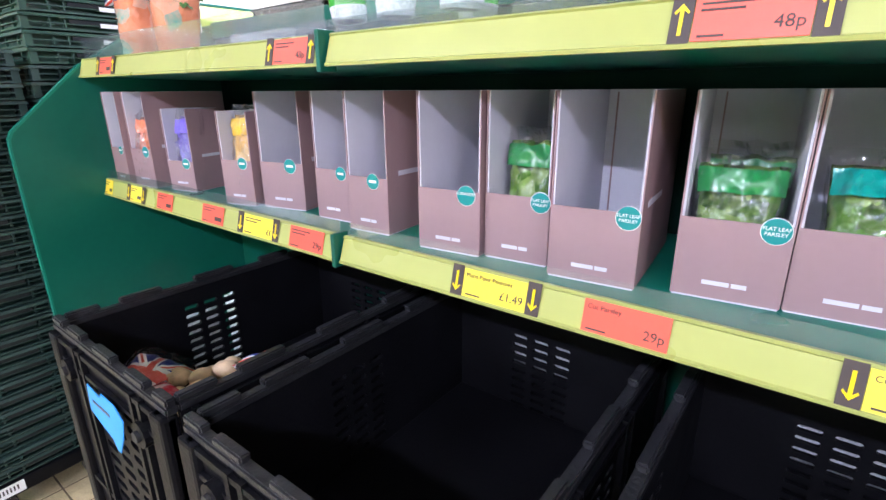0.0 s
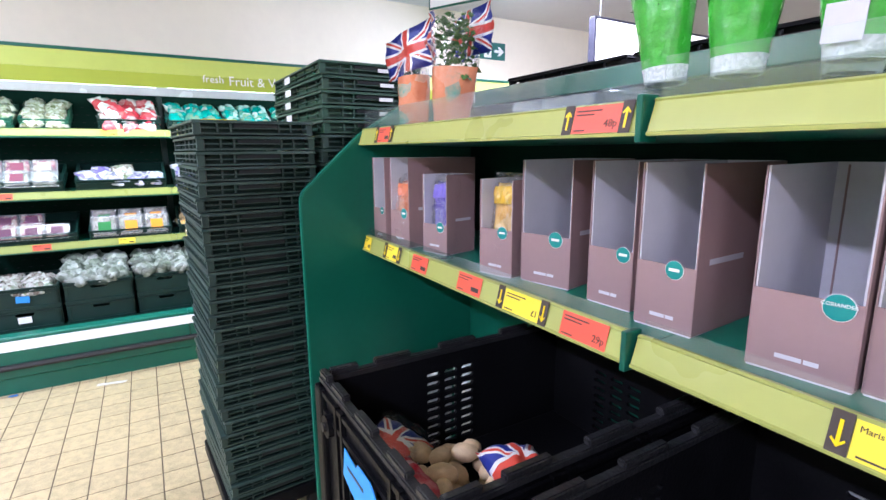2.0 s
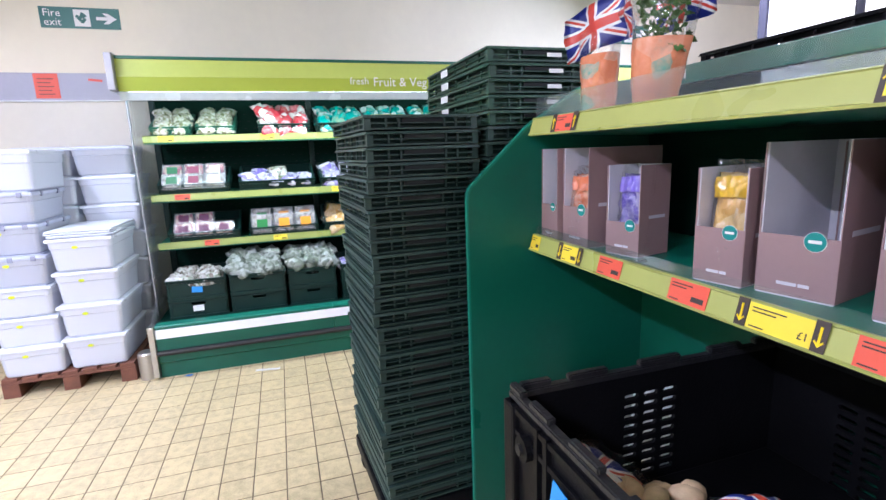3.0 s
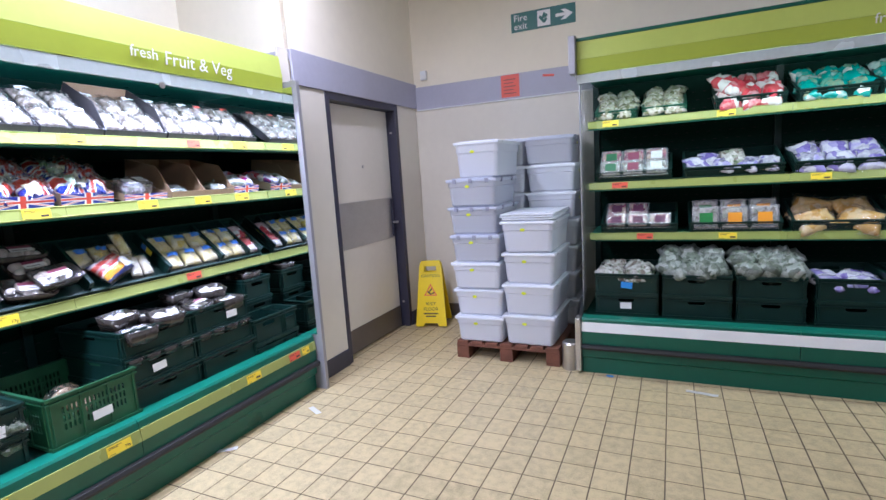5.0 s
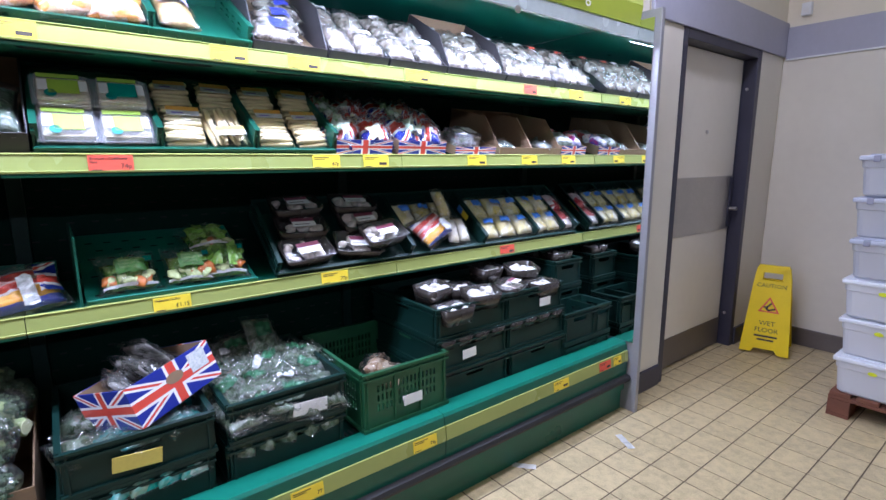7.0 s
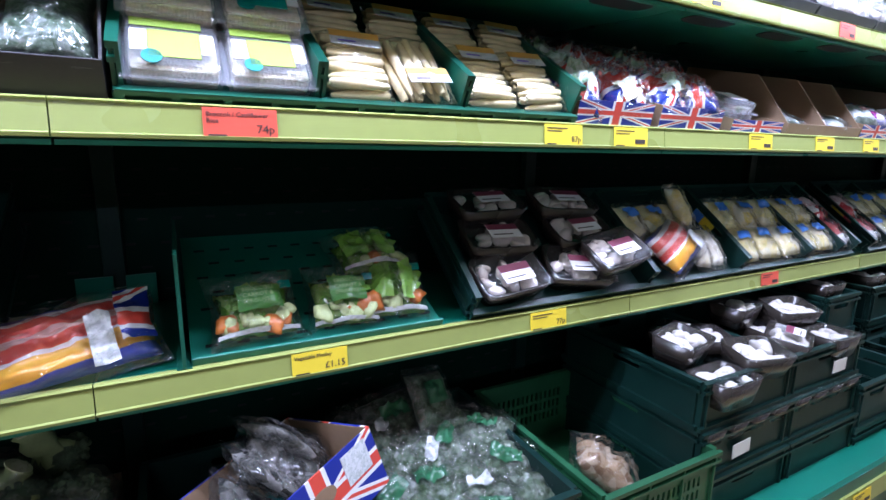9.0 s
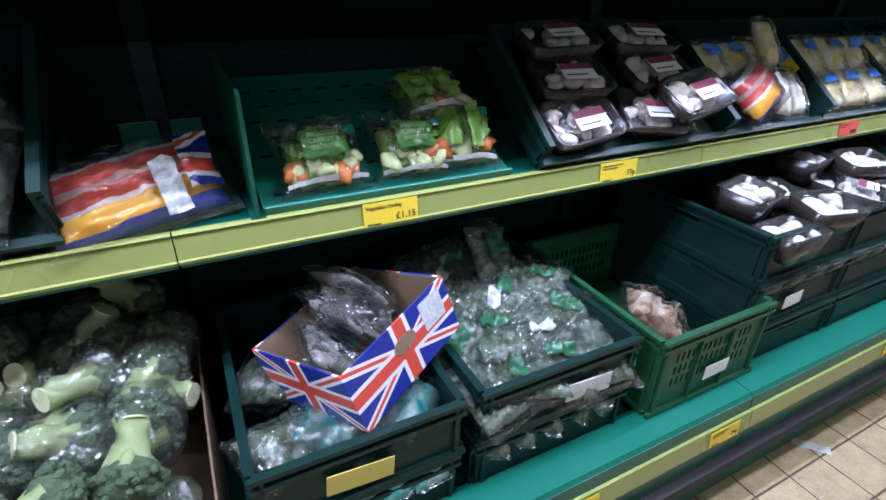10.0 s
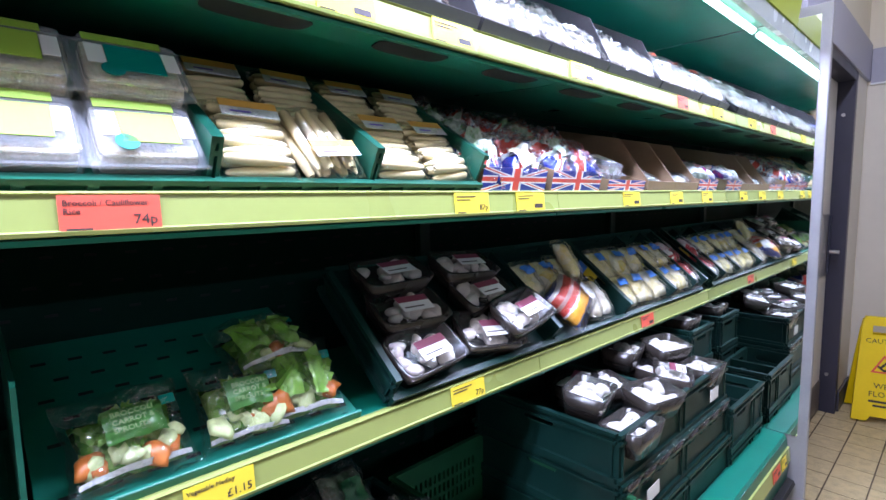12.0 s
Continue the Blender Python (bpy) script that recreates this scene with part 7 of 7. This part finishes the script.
for i in range(20):
    broccoli(C_SOUTH @ pose(0.25 + 0.022 * i, 0.19 + 0.10 * (i % 4) + r3.uniform(-0.03, 0.03), ZB + 0.255 + 0.015 * (i % 4) + r3.uniform(0, 0.03), r3.uniform(-150, -60) if i % 3 else r3.uniform(60, 110), r3.uniform(-60, 60), r3.uniform(0, 360)), 0.054, 30 + i, i % 4 != 0)

for k, (cx, w) in enumerate(((0.94, 0.365), (1.365, 0.385))):
    for q in range(2):
        crate(C_SOUTH @ pose(cx + (0.008 if q else 0), 0.105, ZB + 0.131 * q), w, 0.50, 0.13, M_CRATE, "dark green stacking crate of vegetables", "stacked crates", slots=False, labelled=((M_SIGNP if k == 0 else M_WHITE), 0.12, 0.045, -0.02 if k == 0 else 0.06, 0.03) if q else None)
    for i in range(5):
        bag(C_SOUTH @ pose(cx - w / 2 + 0.05 + i * (w - 0.1) / 4, 0.14, ZB + 0.10, 20, 0, rs.uniform(-40, 40)), 0.09, 0.10, 0.05, B_TEALW if k == 0 else B_GREENB, "small wrapped vegetable pack", seed=300 + 10 * k + i, n=8)
# packs in the left crate, and the flag box tipped on it
for i in range(8):
    bag(C_SOUTH @ pose(0.83 + 0.075 * (i % 4), 0.19 + 0.2 * (i // 4), ZB + 0.20, rs.uniform(-10, 20), rs.uniform(-15, 15), rs.uniform(0, 180)), 0.13, 0.17, 0.08, B_TEALD if i % 2 else B_GREENB, "teal and clear wrapped vegetable bag", seed=320 + i, wrap=M_FILM, crinkle=0.4)


def flag_box(m, w, d, h, label):
    """A shallow open carton, flag printed on every outer side, a hand hole in its end."""
    t = thing("flag_box", m, label, "carton")
    th = 0.004
    for nm, a, ax in (("front", (-w / 2, w / 2, 0, th), 0), ("back", (-w / 2, w / 2, d - th, d), 0), ("end", (-w / 2, -w / 2 + th, th, d - th), 1), ("end", (w / 2 - th, w / 2, th, d - th), 1)):
        bm = bmesh.new()
        uvl = bm.loops.layers.uv.new("UVMap")
        box(bm, *a, 0.0, h)
        for f in bm.faces:
            for lp in f.loops:
                c = lp.vert.co
                lp[uvl].uv = (((c.x + w / 2) / w) if ax == 0 else (c.y / d), c.z / h)
        part(nm, bm, M_FLAG, t, "union flag printed card")
    part("base", bbox(-w / 2 + th, w / 2 - th, th, d - th, 0, 0.004, bevel=0), M_CARD, t, "brown card base")
    for a in ((-w / 2 + th, w / 2 - th, th, th + 0.002), (-w / 2 + th, w / 2 - th, d - th - 0.002, d - th), (-w / 2 + th, -w / 2 + th + 0.002, th, d - th), (w / 2 - th - 0.002, w / 2 - th, th, d - th)):
        part("lining", bbox(*a, 0.004, h - 0.001, bevel=0), M_CARD, t, "brown card lining")
    part("hand_hole", cyl(0.021, 0.0012, 20, m=pose(0, -0.0013, h * 0.62, -90, 0, 0) @ Matrix.Diagonal((1.4, 0.8, 1, 1))), M_CARD, t, "oval hand hole")
    part("label", bbox(w * 0.2, w * 0.42, -0.0014, -0.0003, h * 0.45, h * 0.92, bevel=0), M_MIXW, t, "white printed label")
    return t


B_DARKP = blotch("dark leaves in clear wrap", [(0.02, 0.02, 0.018), (0.08, 0.08, 0.07), (0.3, 0.29, 0.27), (0.04, 0.045, 0.03)], 36, 0.15, 0.8, 1.0, 60)
FB = pose(-0.922, -2.741, 0.648, -15.9, -10.0, 209.2) @ pose(0.1425, 0, 0)
flag_box(FB, 0.285, 0.26, 0.125, "tipped open carton printed with union flag")
for i in range(3):
    bag(FB @ pose(-0.07 + 0.07 * i, 0.10 + 0.04 * i, 0.075 + 0.02 * i, 62, 0, 60 + 15 * i), 0.16, 0.19, 0.034, B_DARKP, "crumpled clear pack of dark vegetables", seed=344 + i, wrap=M_FILM, crinkle=0.5)
bag(FB @ pose(0.05, 0.17, 0.10, 40, -20, 40), 0.15, 0.18, 0.06, B_DARKP, "crumpled clear bag of greens", seed=340, wrap=M_FILM, crinkle=0.5)
for i in range(15):
    bag(C_SOUTH @ pose(1.23 + 0.09 * (i % 4), 0.17 + 0.105 * (i // 4), ZB + 0.195 + 0.028 * (i // 4), rs.uniform(-5, 30), rs.uniform(-15, 15), rs.uniform(-70, 70)), 0.17, 0.19, 0.055, B_GREENB, "clear bag of green beans with green label", seed=350 + i, wrap=M_FILM, crinkle=0.8, lump=0.35, n=20, group="green bean bags",
        patches=((0.25, 0.72, 0.50, 0.70, M_BEANL, "green printed label"),) if i % 3 else ((0.3, 0.62, 0.2, 0.36, M_MIXW, "white printed label"),))
bag(C_SOUTH @ pose(1.40, 0.46, ZB + 0.335, 50, 10, 15), 0.13, 0.16, 0.06, B_GREENB, "clear bag of green beans with green label", seed=365, wrap=M_FILM, crinkle=0.4, patches=((0.2, 0.75, 0.4, 0.75, M_BEANL, "green printed label"),))
crate(C_SOUTH @ pose(1.82, 0.08, ZB + 0.014), 0.375, 0.52, 0.225, M_CRATEG, "mid green vented crate nearly empty", "", True, True, labelled=(M_WHITE, 0.085, 0.04, 0.02, 0.06))
bag(C_SOUTH @ pose(1.83, 0.27, ZB + 0.125, 32, 5, 50), 0.15, 0.19, 0.09, B_CHEST, "clear bag of brown chestnut mushrooms", seed=370, wrap=M_FILM, crinkle=0.35)
pk = thing("paper_scrap", C_SOUTH @ pose(1.90, 0.20, ZB + 0.03, 20, 0, 40), "loose white paper label in a crate", "paper")
part("sheet", bbox(-0.04, 0.04, -0.02, 0.02, 0, 0.001, bevel=0), M_WHITE, pk)
for k, cx in enumerate((2.185, 2.59)):
    for q in range(3):
        crate(C_SOUTH @ pose(cx + rs.uniform(-0.006, 0.006), 0.105 + 0.01 * q, ZB + 0.134 * q), 0.385, 0.50, 0.133, M_CRATE, "dark green stacking crate of mushrooms", "stacked crates", slots=False, labelled=(M_WHITE, 0.075, 0.04, 0.06 if k else -0.03, 0.035) if (q == 2 and k) or (q == 1 and not k) else None)
        for i in range(4 if q < 2 else 0):
            punnet(C_SOUTH @ pose(cx - 0.14 + 0.095 * i, 0.15, ZB + 0.134 * q + 0.088, 0, 0, 90), 0.10, 0.085, 0.04, M_MUSHW, "dark punnet of white mushrooms", 400 + 10 * k + 4 * q + i, 4, False)
    zt = ZB + 0.134 * 2
    for i, (x, y, z, rx, rz) in enumerate(((-0.10, 0.27, 0.125, 8, 14), (0.085, 0.17, 0.095, 10, -14), (0.02, 0.38, 0.085, 0, 20), (-0.09, 0.14, 0.06, 0, 0), (0.10, 0.32, 0.08, 0, 60)) if k == 0 else ((-0.09, 0.38, 0.135, 6, 10), (0.075, 0.30, 0.13, 12, -16), (-0.10, 0.20, 0.085, 6, 24), (0.09, 0.17, 0.07, 0, 0), (-0.03, 0.3, 0.06, 0, 80))):
        punnet(C_SOUTH @ pose(cx + x, y, zt + z, rx, 0, rz), 0.17, 0.125, 0.07, M_MUSHW, "dark punnet of white mushrooms", 420 + 10 * k + i, 10, i == 2)
for cx, n, yb, zo in ((2.912, 1, 0.10, 0), (3.105, 1, 0.10, 0), (2.80, 3, 0.36, 0)):
    for q in range(n):
        crate(C_SOUTH @ pose(cx, yb if n == 1 else 0.30, ZB + (0.07 if n == 1 else 0.15 * q)) if n == 1 else C_SOUTH @ pose(cx + 0.25, 0.30, ZB + 0.15 * q), (0.25 if cx < 3 else 0.12) if n == 1 else 0.22, 0.19 if n == 1 else 0.48, 0.16 if n == 1 else 0.148, M_CRATE, "dark green stacking crate", "stacked crates", slots=False)
        if n == 1:
            crate(C_SOUTH @ pose(cx, yb, ZB), 0.25 if cx < 3 else 0.12, 0.19, 0.069, M_CRATE, "dark green stacking crate", "stacked crates", slots=False)
    if n == 3:
        for i in range(2):
            punnet(C_SOUTH @ pose(cx + 0.25, 0.38 + 0.15 * i, ZB + 0.45 - 0.03), 0.165, 0.12, 0.06, M_MUSHW, "dark punnet of white mushrooms", 450 + i, 6, False)

# ---- west cabinet: what stands on its shelves ----
def wcrate(y0, y1, z, h, material, label, tilt=18, ly=0.512, d=0.38, slots=False):
    B = P((y0 + y1) / 2, ly, z + 0.002, tilt, 0, C_WEST)
    crate(B, y1 - y0 - 0.02, d, h, material, label, "west display crates", slots=slots, name="display_crate")
    return B, y1 - y0 - 0.03


def fill(B, w, nx, ny, material, label, h, t_, seed, group, wrap=None, up=8, d=0.37):
    for i in range(nx):
        for j in range(ny):
            bag(in_tray(B, -w / 2 + w * (i + 0.5) / nx, 0.06 + d * 0.8 * j / max(1, ny), 0.04 + 0.025 * j, up + rs.uniform(0, 15), rs.uniform(-10, 10), rs.uniform(-30, 30)), w / nx * 1.12, h, t_, material, label, seed=seed + 7 * i + j, crinkle=0.35, lump=0.45, n=10, group=group, wrap=wrap)


B, w = wcrate(-0.88, -0.59, 1.752, 0.07, M_TRAYG, G); fill(B, w, 2, 3, B_SALAD, "bag of mixed salad leaves", 0.17, 0.09, 500, "salad bags")
B, w = wcrate(-0.56, -0.27, 1.752, 0.07, M_TRAYG, G); fill(B, w, 2, 3, B_SALAD, "bag of mixed salad leaves", 0.17, 0.09, 520, "salad bags")
B, w = wcrate(-0.10, 0.31, 1.752, 0.08, M_CRATE, "dark green crate of red and white bags"); fill(B, w, 3, 3, B_REDW, "red and white printed vegetable bag", 0.19, 0.11, 540, "red and white bags", up=20)
bag(in_tray(B, -0.12, 0.12, 0.13, 20, 10, 40), 0.18, 0.24, 0.10, B_REDW, "red and white printed vegetable bag", seed=549, crinkle=0.4)
for k, y0 in enumerate((0.36, 0.78, 1.20)):
    B, w = wcrate(y0, y0 + 0.41, 1.752, 0.08, M_CRATE, "dark green crate of teal bags"); fill(B, w, 3, 3, B_TEALW, "teal and white printed vegetable bag", 0.17, 0.09, 560 + 30 * k, "teal bags", up=14)
B, w = wcrate(-0.88, -0.36, 1.304, 0.08, M_CRATE, "dark green crate of clear salad boxes")
for i in range(3):
    for j in range(2):
        clear_pack(in_tray(B, -0.155 + 0.155 * i, 0.02 + 0.10 * j, 0.01 + 0.045 * j, 38), 0.145, 0.12, 0.085, B_MIX if j == 0 else B_BERRY, "clear box of prepared salad", (M_BEANL, M_MAROON, M_MIXW)[i])
B, w = wcrate(-0.29, 0.31, 1.304, 0.08, M_CRATE, "dark green crate of purple bags, half empty")
for i, (x, y, m_) in enumerate(((-0.21, 0.10, B_PURP), (-0.15, 0.17, B_PURP), (0.02, 0.12, B_MIX), (0.10, 0.08, B_PURP), (0.21, 0.08, B_PURP), (-0.05, 0.08, B_PURP))):
    bag(in_tray(B, x, y, 0.05 + (0.03 if i == 2 else 0), 30 if i < 3 else 8, 0, rs.uniform(-25, 25)), 0.16, 0.17, 0.08, m_, "purple printed vegetable bag" if m_ is B_PURP else "clear bag with white label", seed=650 + i, crinkle=0.35, group="purple bags")
B, w = wcrate(0.36, 0.86, 1.304, 0.08, M_CRATE, "dark green crate of purple bags"); fill(B, w, 3, 2, B_PURP, "purple printed vegetable bag", 0.18, 0.09, 660, "purple bags", up=20)
B, w = wcrate(0.90, 1.5, 1.304, 0.08, M_CRATE, "dark green crate of purple bags"); fill(B, w, 3, 2, B_PURP, "purple printed vegetable bag", 0.18, 0.09, 680, "purple bags", up=20)
B, w = wcrate(-0.85, -0.32, 0.926, 0.075, M_CRATE, "dark green crate of dark fruit punnets")
for i in range(3):
    for j in range(2 if i < 2 else 1):
        clear_pack(in_tray(B, -0.155 + 0.15 * i, 0.02 + 0.10 * j, 0.008 + 0.045 * j, 36), 0.14, 0.11, 0.075, B_BERRY, "clear punnet of dark red fruit", M_BERRYL)
B, w = wcrate(-0.25, 0.31, 0.926, 0.075, M_CRATE, "dark green crate of clear vegetable boxes")
for i, lb in enumerate((M_GREENP, M_AMBER, M_AMBER)):
    clear_pack(in_tray(B, -0.175 + 0.175 * i, 0.03, 0.008, 62), 0.16, 0.15, 0.06, B_MIX, "clear box of cut vegetables with bright label", lb)
    clear_pack(in_tray(B, -0.175 + 0.175 * i, 0.12, 0.03, 55), 0.15, 0.14, 0.06, B_MIX, "clear box of cut vegetables with bright label", lb)
B, w = wcrate(0.36, 0.86, 0.926, 0.075, M_CRATE, "dark green crate of golden bags"); fill(B, w, 2, 2, B_GOLD, "bag of golden vegetables", 0.2, 0.10, 700, "golden bags", M_FILM, 25)
B, w = wcrate(0.90, 1.5, 0.926, 0.075, M_CRATE, "dark green crate of golden bags"); fill(B, w, 3, 2, B_GOLD, "bag of golden vegetables", 0.2, 0.10, 720, "golden bags", M_FILM, 25)
for k, (y0, y1) in enumerate(((-0.86, -0.44), (-0.42, 0.0), (0.02, 0.40), (0.44, 0.84), (0.88, 1.28))):
    for q in range(2):
        crate(C_WEST @ pose((y0 + y1) / 2, 0.20, ZB + 0.146 * q), y1 - y0 - 0.02, 0.56, 0.145, M_CRATE, "dark green stacking crate of bagged vegetables", "stacked crates", slots=False, labelled=((M_BLUET if q else M_WHITE), 0.075, 0.045, 0.0, 0.045) if k == 0 else None)
    if k in (1, 2):
        for i in range(9):
            bag(C_WEST @ pose(y0 + 0.08 + 0.12 * (i % 3), 0.28 + 0.15 * (i // 3), ZB + 0.30 + 0.03 * (i // 3), rs.uniform(0, 35), rs.uniform(-15, 15), rs.uniform(0, 180)), 0.17, 0.21, 0.11, B_SILVER, "silvery clear bag of cabbage leaves", seed=760 + 10 * k + i, crinkle=0.5, lump=0.5, group="silvery bags")
    elif k == 0:
        for i in range(4):
            bag(C_WEST @ pose(y0 + 0.11 + 0.18 * (i % 2), 0.30 + 0.2 * (i // 2), ZB + 0.27, 15, 0, rs.uniform(0, 90)), 0.2, 0.22, 0.10, B_MIX, "clear bag of pale vegetables", seed=800 + i, crinkle=0.5)
    else:
        for i in range(4):
            bag(C_WEST @ pose(y0 + 0.10 + 0.18 * (i % 2), 0.30 + 0.2 * (i // 2), ZB + 0.24, 10, 0, rs.uniform(0, 90)), 0.18, 0.2, 0.08, B_PURP, "blue and clear vegetable bag", seed=820 + 10 * k + i)

# ---- floor tiles, the nearest to the walk each a piece of its own ----
PX_, PY_, TX, TY = 0.1605, 0.1557, -2.984, -0.402
g = 0.0029
tb = bbox(-PX_ / 2 + g, PX_ / 2 - g, -PY_ / 2 + g, PY_ / 2 - g, -0.006, 0.0, bevel=0)
bmesh.ops.bevel(tb, geom=[e for e in tb.edges if all(v.co.z > -0.001 for v in e.verts)], offset=0.0012, segments=1, affect="EDGES")
TILE = finish(tb, "tile")
TILE.materials.append(M_TILE)
near, far = [], bmesh.new()
tv = [(a * (PX_ / 2 - g), b * (PY_ / 2 - g)) for a, b in ((-1, -1), (1, -1), (1, 1), (-1, 1))]
rt = random.Random(3)
i0, i1 = int((X0 - TX) / PX_) - 1, int((X1 - TX) / PX_) + 1
j0, j1 = int((Y0 - TY) / PY_) - 1, int((Y1 - TY) / PY_) + 1
for i in range(i0, i1):
    for j in range(j0, j1):
        x, y = TX + (i + 0.5) * PX_, TY + (j + 0.5) * PY_
        z = rt.uniform(-0.0006, 0.0)
        if -4.3 < x < -1.6 and -2.62 < y < 0.1 and len(near) < 300:
            o = new("tile", TILE)
            o.location = (x, y, z)
            o.parent = floor
            near.append(o)
        elif y < 4.0 and x < 3.0:
            lo = [far.verts.new((x + a, y + b, z - 0.004)) for a, b in tv]
            hi = [far.verts.new((x + a * 0.985, y + b * 0.985, z)) for a, b in tv]
            far.faces.new(hi)
            for k in range(4):
                far.faces.new((lo[k], lo[(k + 1) % 4], hi[(k + 1) % 4], hi[k]))
rest = part("tile_field", far, M_TILE, floor, "beige square floor tiles")
rest["kind"] = "stuff"

# white backings added beside and behind the bins so their slots look bright
sk = thing("white_backing", pose(-1.33, 1.17, 0), "added white backing seen through the bin slots", "sack")
part("body", bag_shape(0.20, 0.82, 0.18, 900, nu=18, nv=22, crinkle=0.3), M_MIXW, sk, m=pose(0, 0, 0.40, 90, 0, 75))
ws_ = thing("white_backing", pose(-1.32, 0.90, 0), "added flat white sheet that brightens the first bin's slots", "sack")
part("body", bag_shape(0.30, 0.78, 0.03, 906, nu=14, nv=20, crinkle=0.2), M_MIXW, ws_, m=pose(0, 0, 0.405, 90, 0, 90))
for x, sd in ((-0.11, 901), (0.56, 902)):
    sk = thing("white_backing", pose(x, 1.324, 0), "added flat white sheet that brightens the back slots", "sack")
    part("body", bag_shape(0.34, 0.30, 0.03, sd, nu=14, nv=14, crinkle=0.2), M_MIXW, sk, m=pose(0, 0, 0.945, 90, 0, 0))
    part("tail", bag_shape(0.26, 0.84, 0.02, sd + 5, nu=10, nv=16, crinkle=0.2), M_BLACK, sk, m=pose(0, 0, 0.42, 90, 0, 0))
